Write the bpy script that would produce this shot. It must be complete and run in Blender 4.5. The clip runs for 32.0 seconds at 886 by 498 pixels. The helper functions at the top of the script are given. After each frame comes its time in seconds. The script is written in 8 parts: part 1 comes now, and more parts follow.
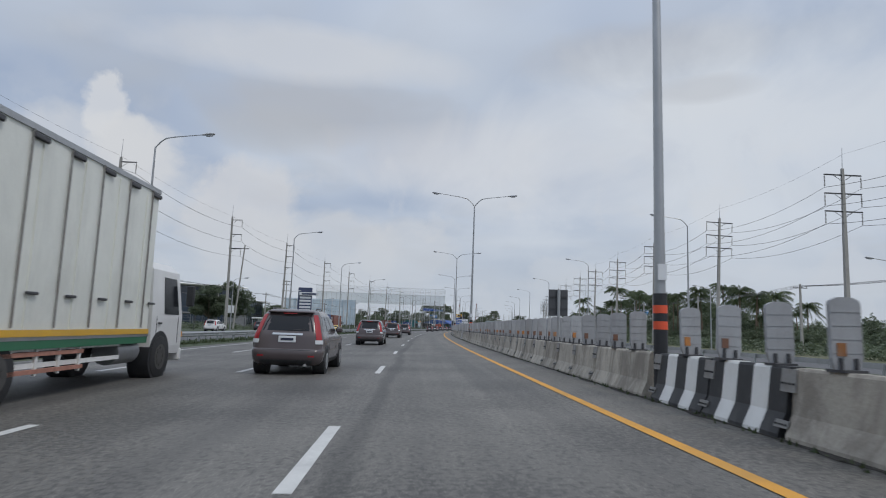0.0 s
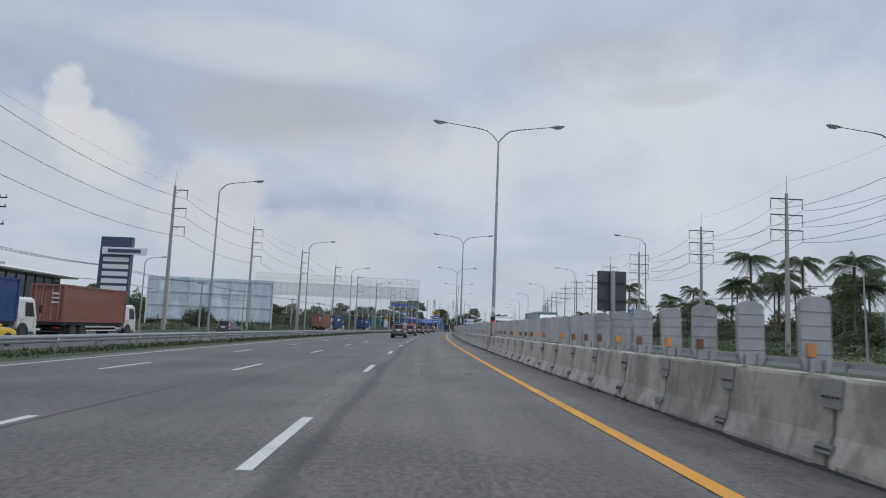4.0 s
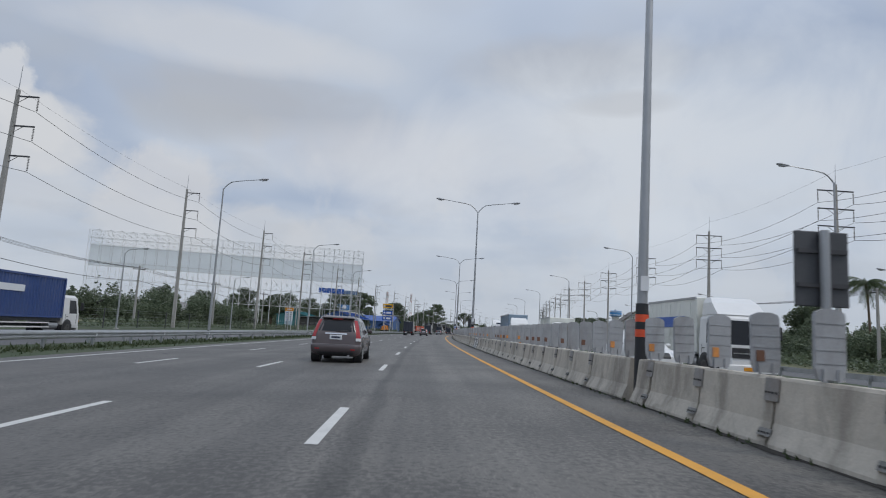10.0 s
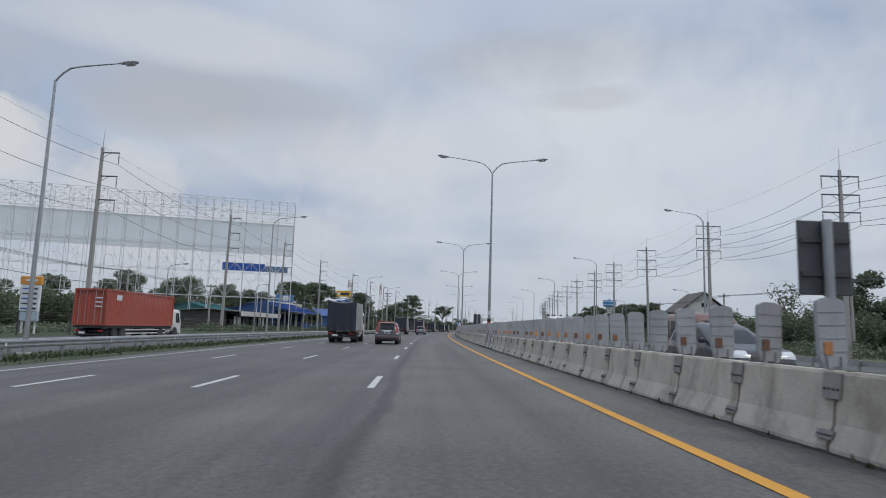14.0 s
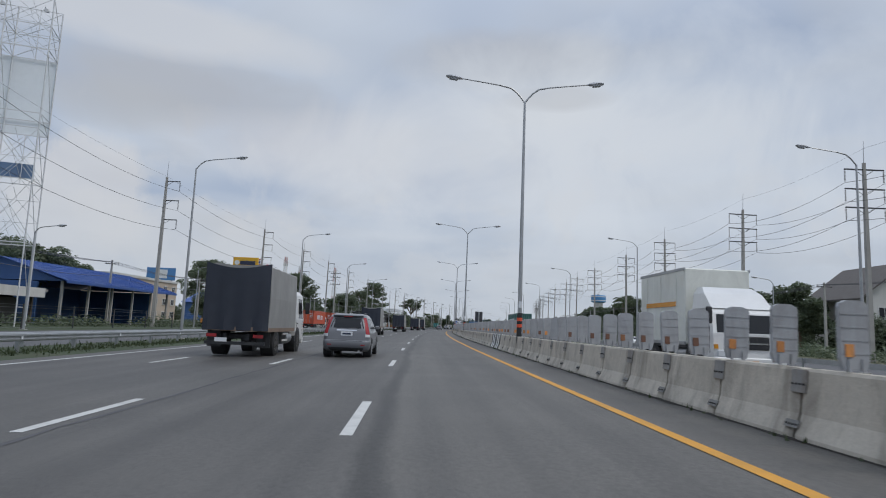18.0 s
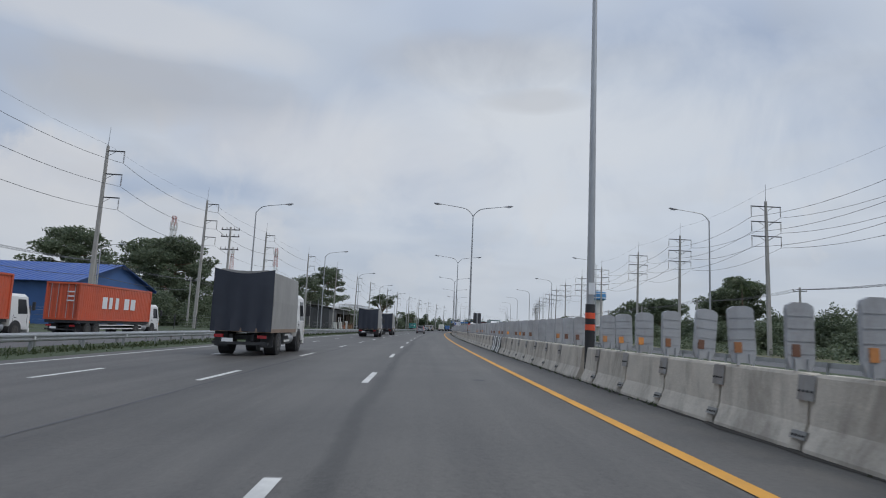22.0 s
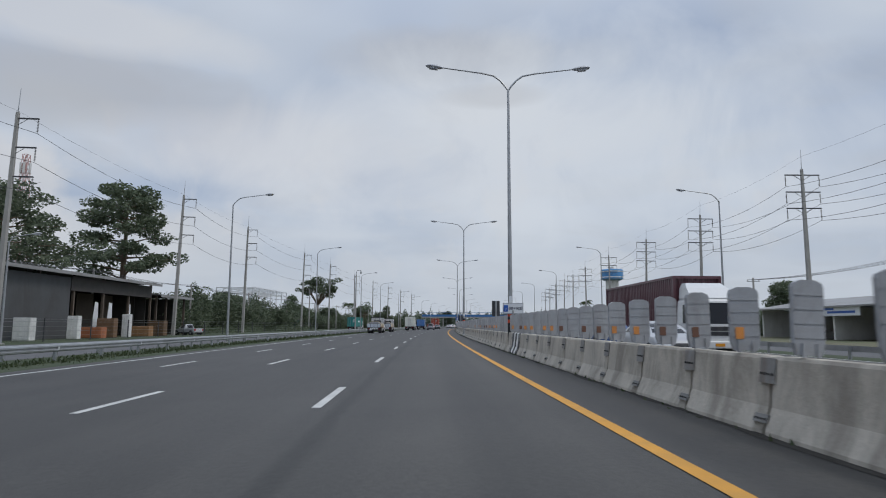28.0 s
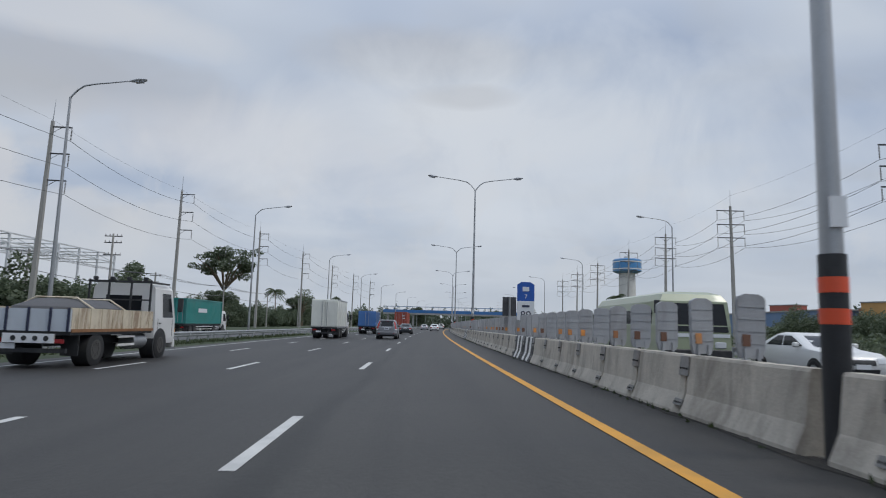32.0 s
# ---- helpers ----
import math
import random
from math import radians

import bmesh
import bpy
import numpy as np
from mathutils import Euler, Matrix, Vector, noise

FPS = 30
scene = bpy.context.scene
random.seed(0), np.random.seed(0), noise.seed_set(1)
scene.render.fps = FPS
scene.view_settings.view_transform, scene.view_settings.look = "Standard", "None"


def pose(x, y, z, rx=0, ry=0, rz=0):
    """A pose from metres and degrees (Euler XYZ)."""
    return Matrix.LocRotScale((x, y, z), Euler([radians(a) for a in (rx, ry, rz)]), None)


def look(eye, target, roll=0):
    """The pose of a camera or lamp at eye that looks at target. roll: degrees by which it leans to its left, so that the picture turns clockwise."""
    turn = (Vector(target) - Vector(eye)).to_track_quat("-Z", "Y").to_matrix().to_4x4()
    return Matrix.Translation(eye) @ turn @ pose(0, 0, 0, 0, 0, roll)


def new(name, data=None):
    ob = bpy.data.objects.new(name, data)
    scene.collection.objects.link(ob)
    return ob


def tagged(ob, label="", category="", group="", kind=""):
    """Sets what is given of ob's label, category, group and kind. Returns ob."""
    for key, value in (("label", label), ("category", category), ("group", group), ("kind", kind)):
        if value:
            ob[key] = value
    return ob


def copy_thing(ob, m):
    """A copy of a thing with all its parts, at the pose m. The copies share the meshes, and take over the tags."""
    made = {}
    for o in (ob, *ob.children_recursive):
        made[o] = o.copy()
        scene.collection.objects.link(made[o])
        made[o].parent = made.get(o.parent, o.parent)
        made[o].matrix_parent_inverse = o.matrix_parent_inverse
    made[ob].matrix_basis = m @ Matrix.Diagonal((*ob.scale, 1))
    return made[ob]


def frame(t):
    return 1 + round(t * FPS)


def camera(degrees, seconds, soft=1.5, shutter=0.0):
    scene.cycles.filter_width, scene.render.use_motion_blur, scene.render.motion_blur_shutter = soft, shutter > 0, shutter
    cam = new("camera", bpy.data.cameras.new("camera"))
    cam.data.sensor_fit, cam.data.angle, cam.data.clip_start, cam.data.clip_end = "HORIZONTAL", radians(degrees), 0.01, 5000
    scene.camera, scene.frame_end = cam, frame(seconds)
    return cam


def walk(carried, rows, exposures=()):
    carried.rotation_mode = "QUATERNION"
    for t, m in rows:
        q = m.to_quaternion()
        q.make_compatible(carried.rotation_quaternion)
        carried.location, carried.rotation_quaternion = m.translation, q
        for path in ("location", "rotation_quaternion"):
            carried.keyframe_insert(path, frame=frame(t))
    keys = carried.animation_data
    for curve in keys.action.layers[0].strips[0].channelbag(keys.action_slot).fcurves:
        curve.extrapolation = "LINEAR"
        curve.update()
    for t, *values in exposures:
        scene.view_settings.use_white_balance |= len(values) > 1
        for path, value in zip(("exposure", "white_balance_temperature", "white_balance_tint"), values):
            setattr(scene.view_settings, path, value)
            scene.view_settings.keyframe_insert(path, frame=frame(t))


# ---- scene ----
cam = camera(71.0, 32.0, soft=1.05, shutter=0.06)
PATH = [
    (0.0, (-0.096, 25.858, 1.256), (5.595, 124.904, 13.806), 2.05),
    (0.5, (0.198, 39.229, 1.256), (6.549, 138.240, 13.764), 2.01),
    (1.0, (0.573, 52.565, 1.256), (7.661, 151.513, 13.868), 1.98),
    (1.5, (1.022, 65.962, 1.256), (8.648, 164.845, 14.063), 1.94),
    (2.0, (1.541, 79.518, 1.256), (9.971, 178.337, 14.050), 1.91),
    (2.5, (2.144, 93.338, 1.256), (10.764, 192.163, 13.876), 1.96),
    (3.0, (2.842, 107.341, 1.256), (12.043, 206.117, 13.849), 2.02),
    (3.5, (3.619, 121.348, 1.256), (13.353, 220.053, 14.009), 2.07),
    (4.0, (4.455, 135.182, 1.256), (14.819, 233.829, 13.959), 2.13),
    (4.5, (5.326, 148.811, 1.256), (16.293, 247.391, 13.976), 2.18),
    (5.0, (6.243, 162.325, 1.256), (17.729, 260.833, 14.069), 2.23),
    (5.5, (7.240, 175.728, 1.256), (19.079, 274.163, 14.305), 2.28),
    (6.0, (8.348, 189.019, 1.256), (20.807, 287.420, 13.980), 2.33),
    (6.5, (9.573, 202.188, 1.256), (22.775, 300.511, 13.838), 2.07),
    (7.0, (10.890, 215.239, 1.256), (24.858, 313.369, 14.501), 1.81),
    (7.5, (12.292, 228.188, 1.256), (26.957, 326.242, 14.309), 1.56),
    (8.0, (13.770, 241.056, 1.256), (28.958, 339.069, 14.016), 1.30),
    (8.5, (15.326, 253.802, 1.256), (31.473, 351.622, 14.314), 1.78),
    (9.0, (16.958, 266.432, 1.256), (33.429, 364.234, 14.040), 2.26),
    (9.5, (18.656, 279.027, 1.256), (35.848, 376.689, 14.158), 2.74),
    (10.0, (20.416, 291.674, 1.256), (37.889, 389.256, 14.388), 3.22),
    (10.5, (22.233, 304.401, 1.256), (40.268, 401.917, 14.114), 2.75),
    (11.0, (24.112, 317.163, 1.256), (42.734, 414.609, 13.806), 2.29),
    (11.5, (26.058, 329.925, 1.256), (45.392, 427.232, 13.809), 1.83),
    (12.0, (28.081, 342.653, 1.256), (47.922, 439.858, 13.805), 1.36),
    (12.5, (30.187, 355.331, 1.256), (50.516, 452.441, 13.759), 1.46),
    (13.0, (32.370, 367.977, 1.256), (53.151, 465.006, 13.641), 1.56),
    (13.5, (34.621, 380.614, 1.256), (55.984, 477.494, 13.821), 1.67),
    (14.0, (36.930, 393.263, 1.256), (58.818, 490.006, 13.971), 1.77),
    (14.5, (39.290, 405.936, 1.256), (61.642, 502.544, 14.195), 1.92),
    (15.0, (41.710, 418.618, 1.256), (64.714, 515.094, 14.034), 2.07),
    (15.5, (44.202, 431.292, 1.256), (67.807, 527.629, 13.990), 2.21),
    (16.0, (46.781, 443.938, 1.256), (70.951, 540.128, 14.033), 2.36),
    (16.5, (49.447, 456.565, 1.256), (74.147, 552.600, 14.193), 2.36),
    (17.0, (52.197, 469.179, 1.256), (77.549, 565.070, 13.991), 2.36),
    (17.5, (55.031, 481.748, 1.256), (81.228, 577.350, 14.448), 2.36),
    (18.0, (57.953, 494.241, 1.256), (84.908, 589.741, 13.631), 2.36),
    (18.5, (60.957, 506.611, 1.256), (88.622, 601.884, 13.806), 2.22),
    (19.0, (64.041, 518.885, 1.256), (92.478, 613.934, 13.787), 2.08),
    (19.5, (67.205, 531.150, 1.256), (95.722, 626.190, 13.679), 1.94),
    (20.0, (70.453, 543.493, 1.256), (99.257, 638.436, 13.751), 1.80),
    (20.5, (73.782, 555.922, 1.256), (102.895, 650.756, 13.862), 1.96),
    (21.0, (77.192, 568.395, 1.256), (106.487, 663.158, 13.972), 2.12),
    (21.5, (80.686, 580.923, 1.256), (110.806, 675.434, 13.927), 2.28),
    (22.0, (84.272, 593.519, 1.256), (115.078, 687.808, 13.925), 2.44),
    (22.5, (87.946, 606.170, 1.256), (119.372, 700.249, 13.966), 2.34),
    (23.0, (91.703, 618.875, 1.256), (123.737, 712.734, 14.076), 2.25),
    (23.5, (95.562, 631.658, 1.256), (128.047, 725.377, 13.964), 2.15),
    (24.0, (99.542, 644.541, 1.256), (132.492, 738.104, 13.920), 2.06),
    (24.5, (103.652, 657.517, 1.256), (137.070, 750.914, 13.915), 2.06),
    (25.0, (107.883, 670.575, 1.256), (141.762, 763.801, 13.945), 2.07),
    (25.5, (112.220, 683.738, 1.256), (146.933, 776.640, 14.073), 2.07),
    (26.0, (116.651, 697.027, 1.256), (151.626, 789.842, 13.990), 2.08),
    (26.5, (121.199, 710.535, 1.256), (156.476, 803.235, 13.995), 1.62),
    (27.0, (125.868, 724.217, 1.256), (161.399, 816.807, 14.091), 1.16),
    (27.5, (130.605, 737.900, 1.256), (166.224, 830.420, 14.345), 0.70),
    (28.0, (135.356, 751.408, 1.256), (171.737, 843.760, 13.404), 0.25),
    (28.5, (140.089, 764.681, 1.256), (177.574, 856.515, 13.962), 0.69),
    (29.0, (144.840, 777.814, 1.256), (182.935, 869.387, 14.034), 1.12),
    (29.5, (149.646, 790.876, 1.256), (188.538, 882.170, 13.620), 1.56),
    (30.0, (154.550, 803.932, 1.256), (193.720, 895.027, 14.190), 2.00),
    (30.5, (159.563, 816.989, 1.256), (199.237, 907.899, 13.953), 1.90),
    (31.0, (164.666, 830.014, 1.256), (204.937, 920.669, 13.904), 1.79),
    (31.5, (169.855, 843.006, 1.256), (210.463, 933.550, 13.619), 1.68),
    (32.0, (175.118, 855.968, 1.256), (216.135, 946.348, 13.466), 1.57),
]
walk(cam, [(t, look(eye, target, roll)) for t, eye, target, roll in PATH])

# ---- the road's line: distance s along it, d metres to the right of the driving lane's axis ----
BEND = [42.8, 43.24, 55.51, 46.21, 42.28, 43.63, 48.56, 42.16, 38.2, 36.93, 44.36, 36.75, 35.27, 35.13, 35.11, 35.11]
GS = np.arange(-100, 1800, 1.0)
TH = np.cumsum(np.interp(GS, np.arange(-50, 1301, 90.0), np.array(BEND) * 1e-5))
TH -= TH[100]
LX, LY = np.cumsum(np.sin(TH)), np.cumsum(np.cos(TH))
LX, LY = LX - LX[100], LY - LY[100]
FALL = 0.024          # the carriageway falls to the outside
POST_D = 4.38          # axis of the median barrier


def turn_at(s):
    return float(np.interp(s, GS, TH))


def at(s, d, z=0.0):
    th = turn_at(s)
    x, y = np.interp(s, GS, LX), np.interp(s, GS, LY)
    if s > GS[-1]:
        x, y = x + (s - GS[-1]) * math.sin(th), y + (s - GS[-1]) * math.cos(th)
    if s < GS[0]:
        x, y = x + (s - GS[0]) * math.sin(th), y + (s - GS[0]) * math.cos(th)
    return Vector((float(x) + d * math.cos(th), float(y) - d * math.sin(th), z))


def spot(s, d, z=0.0, turn=0.0, size=1.0):
    """A pose on the plan: its y axis runs with the road, x to the right."""
    p = at(s, d, z)
    return Matrix.Translation(p) @ Matrix.Rotation(-turn_at(s) + radians(turn), 4, "Z") @ Matrix.Scale(size, 4)


def road_z(d):
    if d < -13.0:
        return -13.0 * FALL - 0.10
    if d < POST_D:
        return FALL * d
    if d < 22.0:
        return FALL * POST_D - FALL * (d - POST_D)
    return FALL * POST_D - FALL * 18 - 0.1


# ---- world and sun: bright overcast with a broken cloud deck ----
world = bpy.data.worlds.new("world")
scene.world = world
world.use_nodes = True
wn = world.node_tree
wn.nodes.clear()


def node(tree, kind, **inputs):
    n = tree.nodes.new(kind)
    for k, v in inputs.items():
        key = int(k[1:]) if k[0] == "i" and k[1:].isdigit() else k.replace("_", " ")
        n.inputs[key].default_value = v
    return n


SUN_EL, SUN_AZ = radians(56), radians(132)
sky = wn.nodes.new("ShaderNodeTexSky")
sky.sky_type, sky.sun_disc = "NISHITA", False
sky.sun_elevation, sky.sun_rotation = SUN_EL, SUN_AZ
sky.air_density, sky.dust_density = 1.0, 2.0
geo = wn.nodes.new("ShaderNodeTexCoord")
sep = wn.nodes.new("ShaderNodeSeparateXYZ")
wn.links.new(geo.outputs["Generated"], sep.inputs[0])


def wmath(op, a, b=None, clamp=False):
    n = wn.nodes.new("ShaderNodeMath")
    n.operation, n.use_clamp = op, clamp
    for i, v in enumerate((a, b)):
        if v is None:
            continue
        if isinstance(v, (int, float)):
            n.inputs[i].default_value = v
        else:
            wn.links.new(v, n.inputs[i])
    return n.outputs[0]


def wramp(fac, *stops):
    n = wn.nodes.new("ShaderNodeValToRGB")
    while len(n.color_ramp.elements) < len(stops):
        n.color_ramp.elements.new(0.5)
    for e, (p, c) in zip(n.color_ramp.elements, stops):
        e.position, e.color = p, (*c, 1)
    wn.links.new(fac, n.inputs[0])
    return n.outputs[0]


up = wmath("MAXIMUM", sep.outputs["Z"], 0.0)
# cloud deck: the view direction spread on a flat layer overhead
flat = wn.nodes.new("ShaderNodeCombineXYZ")
lift = wmath("ADD", up, 0.16)
wn.links.new(wmath("DIVIDE", sep.outputs["X"], lift), flat.inputs[0])
wn.links.new(wmath("DIVIDE", sep.outputs["Y"], lift), flat.inputs[1])


def wnoise(vec, scale, detail, rough, dist=0.0):
    n = node(wn, "ShaderNodeTexNoise", Scale=scale, Detail=detail, Roughness=rough, Distortion=dist)
    wn.links.new(vec, n.inputs["Vector"])
    return n.outputs[0]


veil = wnoise(flat.outputs[0], 0.85, 3.0, 0.48, 0.5)
deck = wnoise(flat.outputs[0], 2.1, 3.0, 0.48, 0.3)
puffs = wnoise(geo.outputs["Generated"], 7.0, 7.0, 0.58, 0.25)


def wmix(fac, a, b):
    n = wn.nodes.new("ShaderNodeMix")
    n.data_type = "RGBA"
    for sock, v in ((n.inputs[0], fac), (n.inputs[6], a), (n.inputs[7], b)):
        if isinstance(v, (int, float)):
            sock.default_value = v
        elif isinstance(v, tuple):
            sock.default_value = (*v, 1)
        else:
            wn.links.new(v, sock)
    return n.outputs[2]


haze = (5.75, 6.3, 7.05)
clear = wmix(0.80, sky.outputs[0], (4.3, 5.15, 6.75))
layer = wmix(wramp(veil, (0.36, (0, 0, 0)), (0.62, (1, 1, 1))), clear, (5.85, 6.5, 7.5))
shade = wmix(wmath("MULTIPLY", wramp(deck, (0.50, (0, 0, 0)), (0.68, (1, 1, 1))), 0.55), layer, (4.65, 5.1, 5.85))
rough = wnoise(geo.outputs["Generated"], 9.0, 8.0, 0.62, 0.3)
crisp = wnoise(geo.outputs["Generated"], 26.0, 6.0, 0.6, 0.2)
soft_noise = wnoise(geo.outputs["Generated"], 4.5, 5.0, 0.6, 0.5)


def cloud_mass(x, y, z, wide, high, ragged, edge, grain):
    """1 inside a cloud of that half width and height round a direction of the sky, with a ragged edge."""
    c = Vector((x, y, z)).normalized()
    side_v = Vector((c.y, -c.x, 0)).normalized()
    up_v = side_v.cross(c)
    tot = None
    for axis, size in ((side_v, wide), (up_v, high)):
        n = wn.nodes.new("ShaderNodeVectorMath")
        n.operation = "DOT_PRODUCT"
        wn.links.new(geo.outputs["Generated"], n.inputs[0])
        n.inputs[1].default_value = axis
        q = wmath("MULTIPLY", n.outputs["Value"], 1 / size)
        q = wmath("MULTIPLY", q, q)
        tot = q if tot is None else wmath("ADD", tot, q)
    tot = wmath("ADD", tot, wmath("MULTIPLY", wmath("SUBTRACT", grain, 0.5), ragged))
    front = wn.nodes.new("ShaderNodeVectorMath")
    front.operation = "DOT_PRODUCT"
    wn.links.new(geo.outputs["Generated"], front.inputs[0])
    front.inputs[1].default_value = c
    mask = wmath("SUBTRACT", 1.0, wmath("DIVIDE", wmath("SUBTRACT", tot, 1.0 - edge), 2 * edge), True)
    return wmath("MULTIPLY", wmath("MAXIMUM", mask, 0.0), wmath("GREATER_THAN", front.outputs["Value"], 0.0))


base_sky = shade
# heaped white cloud banks low in the south-west, grey undersides above them
for x, y, z, w, h, k, col, amount in (
        (-0.46, 0.86, 0.20, 0.18, 0.075, "rough", (6.5, 6.8, 7.3), 0.6), (-0.43, 0.86, 0.29, 0.024, 0.040, "fine", (7.5, 7.65, 7.9), 0.7), (-0.40, 0.87, 0.245, 0.05, 0.035, "fine", (7.2, 7.4, 7.7), 0.6), (-0.39, 0.89, 0.23, 0.06, 0.05, "rough", (7.1, 7.25, 7.5), 0.65), (-0.25, 0.95, 0.15, 0.09, 0.085, "rough", (7.1, 7.15, 7.35), 0.6), (-0.12, 0.98, 0.12, 0.11, 0.065, "rough", (7.0, 7.1, 7.3), 0.5), (0.0, 0.99, 0.12, 0.08, 0.05, "rough", (7.0, 7.1, 7.3), 0.4),
        (-0.10, 0.94, 0.325, 0.19, 0.042, "soft", (4.7, 5.0, 5.6), 0.75), (-0.20, 0.935, 0.29, 0.10, 0.03, "soft", (4.9, 5.2, 5.7), 0.6), (-0.15, 0.90, 0.40, 0.22, 0.035, "soft", (6.9, 7.1, 7.5), 0.6),
        (0.33, 0.85, 0.41, 0.16, 0.04, "soft", (4.9, 5.2, 5.8), 0.7), (0.40, 0.84, 0.33, 0.08, 0.022, "soft", (5.1, 5.4, 6.0), 0.6), (0.37, 0.868, 0.335, 0.06, 0.022, "soft", (5.2, 5.5, 6.1), 0.6), (0.30, 0.92, 0.27, 0.30, 0.09, "soft", (6.9, 7.0, 7.4), 0.5), (0.08, 0.96, 0.27, 0.2, 0.05, "soft", (6.9, 7.0, 7.4), 0.45), (0.5, 0.8, 0.3, 0.2, 0.06, "soft", (6.8, 7.0, 7.4), 0.5), (0.50, 0.83, 0.26, 0.42, 0.16, "soft", (7.25, 7.8, 8.5), 0.66), (0.42, 0.85, 0.36, 0.07, 0.016, "soft", (5.6, 5.9, 6.4), 0.6)):
    g_ = {"rough": rough, "fine": crisp}.get(k, soft_noise)
    m_ = cloud_mass(x, y, z, w, h, {"rough": 2.6, "fine": 4.0}.get(k, 3.2), {"rough": 0.3, "fine": 0.4}.get(k, 0.75), g_)
    base_sky = wmix(wmath("MULTIPLY", m_, amount), base_sky, col)
low = wramp(up, (0.02, (1, 1, 1)), (0.16, (0.8, 0.8, 0.8)), (0.36, (0, 0, 0)))
heap = wmath("MULTIPLY", wramp(puffs, (0.54, (0, 0, 0)), (0.60, (1, 1, 1))), low)
heaped = wmix(wmath("MULTIPLY", heap, 0.35), base_sky, (7.0, 7.15, 7.45))
hazed = wmix(wramp(up, (0.0, (1, 1, 1)), (0.18, (0, 0, 0))), heaped, haze)
# an overcast sky is brighter towards the zenith
grade = wmath("ADD", 1.0, wmath("MULTIPLY", wramp(up, (0.42, (0, 0, 0)), (1.0, (1, 1, 1))), 0.9))
gain = wn.nodes.new("ShaderNodeVectorMath")
gain.operation = "MULTIPLY"
wn.links.new(hazed, gain.inputs[0])
wn.links.new(grade, gain.inputs[1])
back = node(wn, "ShaderNodeBackground", Strength=0.0895)
wn.links.new(gain.outputs[0], back.inputs[0])
out = wn.nodes.new("ShaderNodeOutputWorld")
wn.links.new(back.outputs[0], out.inputs[0])

sun = new("sun", bpy.data.lights.new("sun", "SUN"))
sun.data.energy, sun.data.angle, sun.data.color = 1.1, radians(14), (1.0, 0.96, 0.9)
sun.matrix_world = look(100 * Vector((math.sin(SUN_AZ) * math.cos(SUN_EL), math.cos(SUN_AZ) * math.cos(SUN_EL), math.sin(SUN_EL))), (0, 0, 0))
scene.view_settings.exposure = 0.0


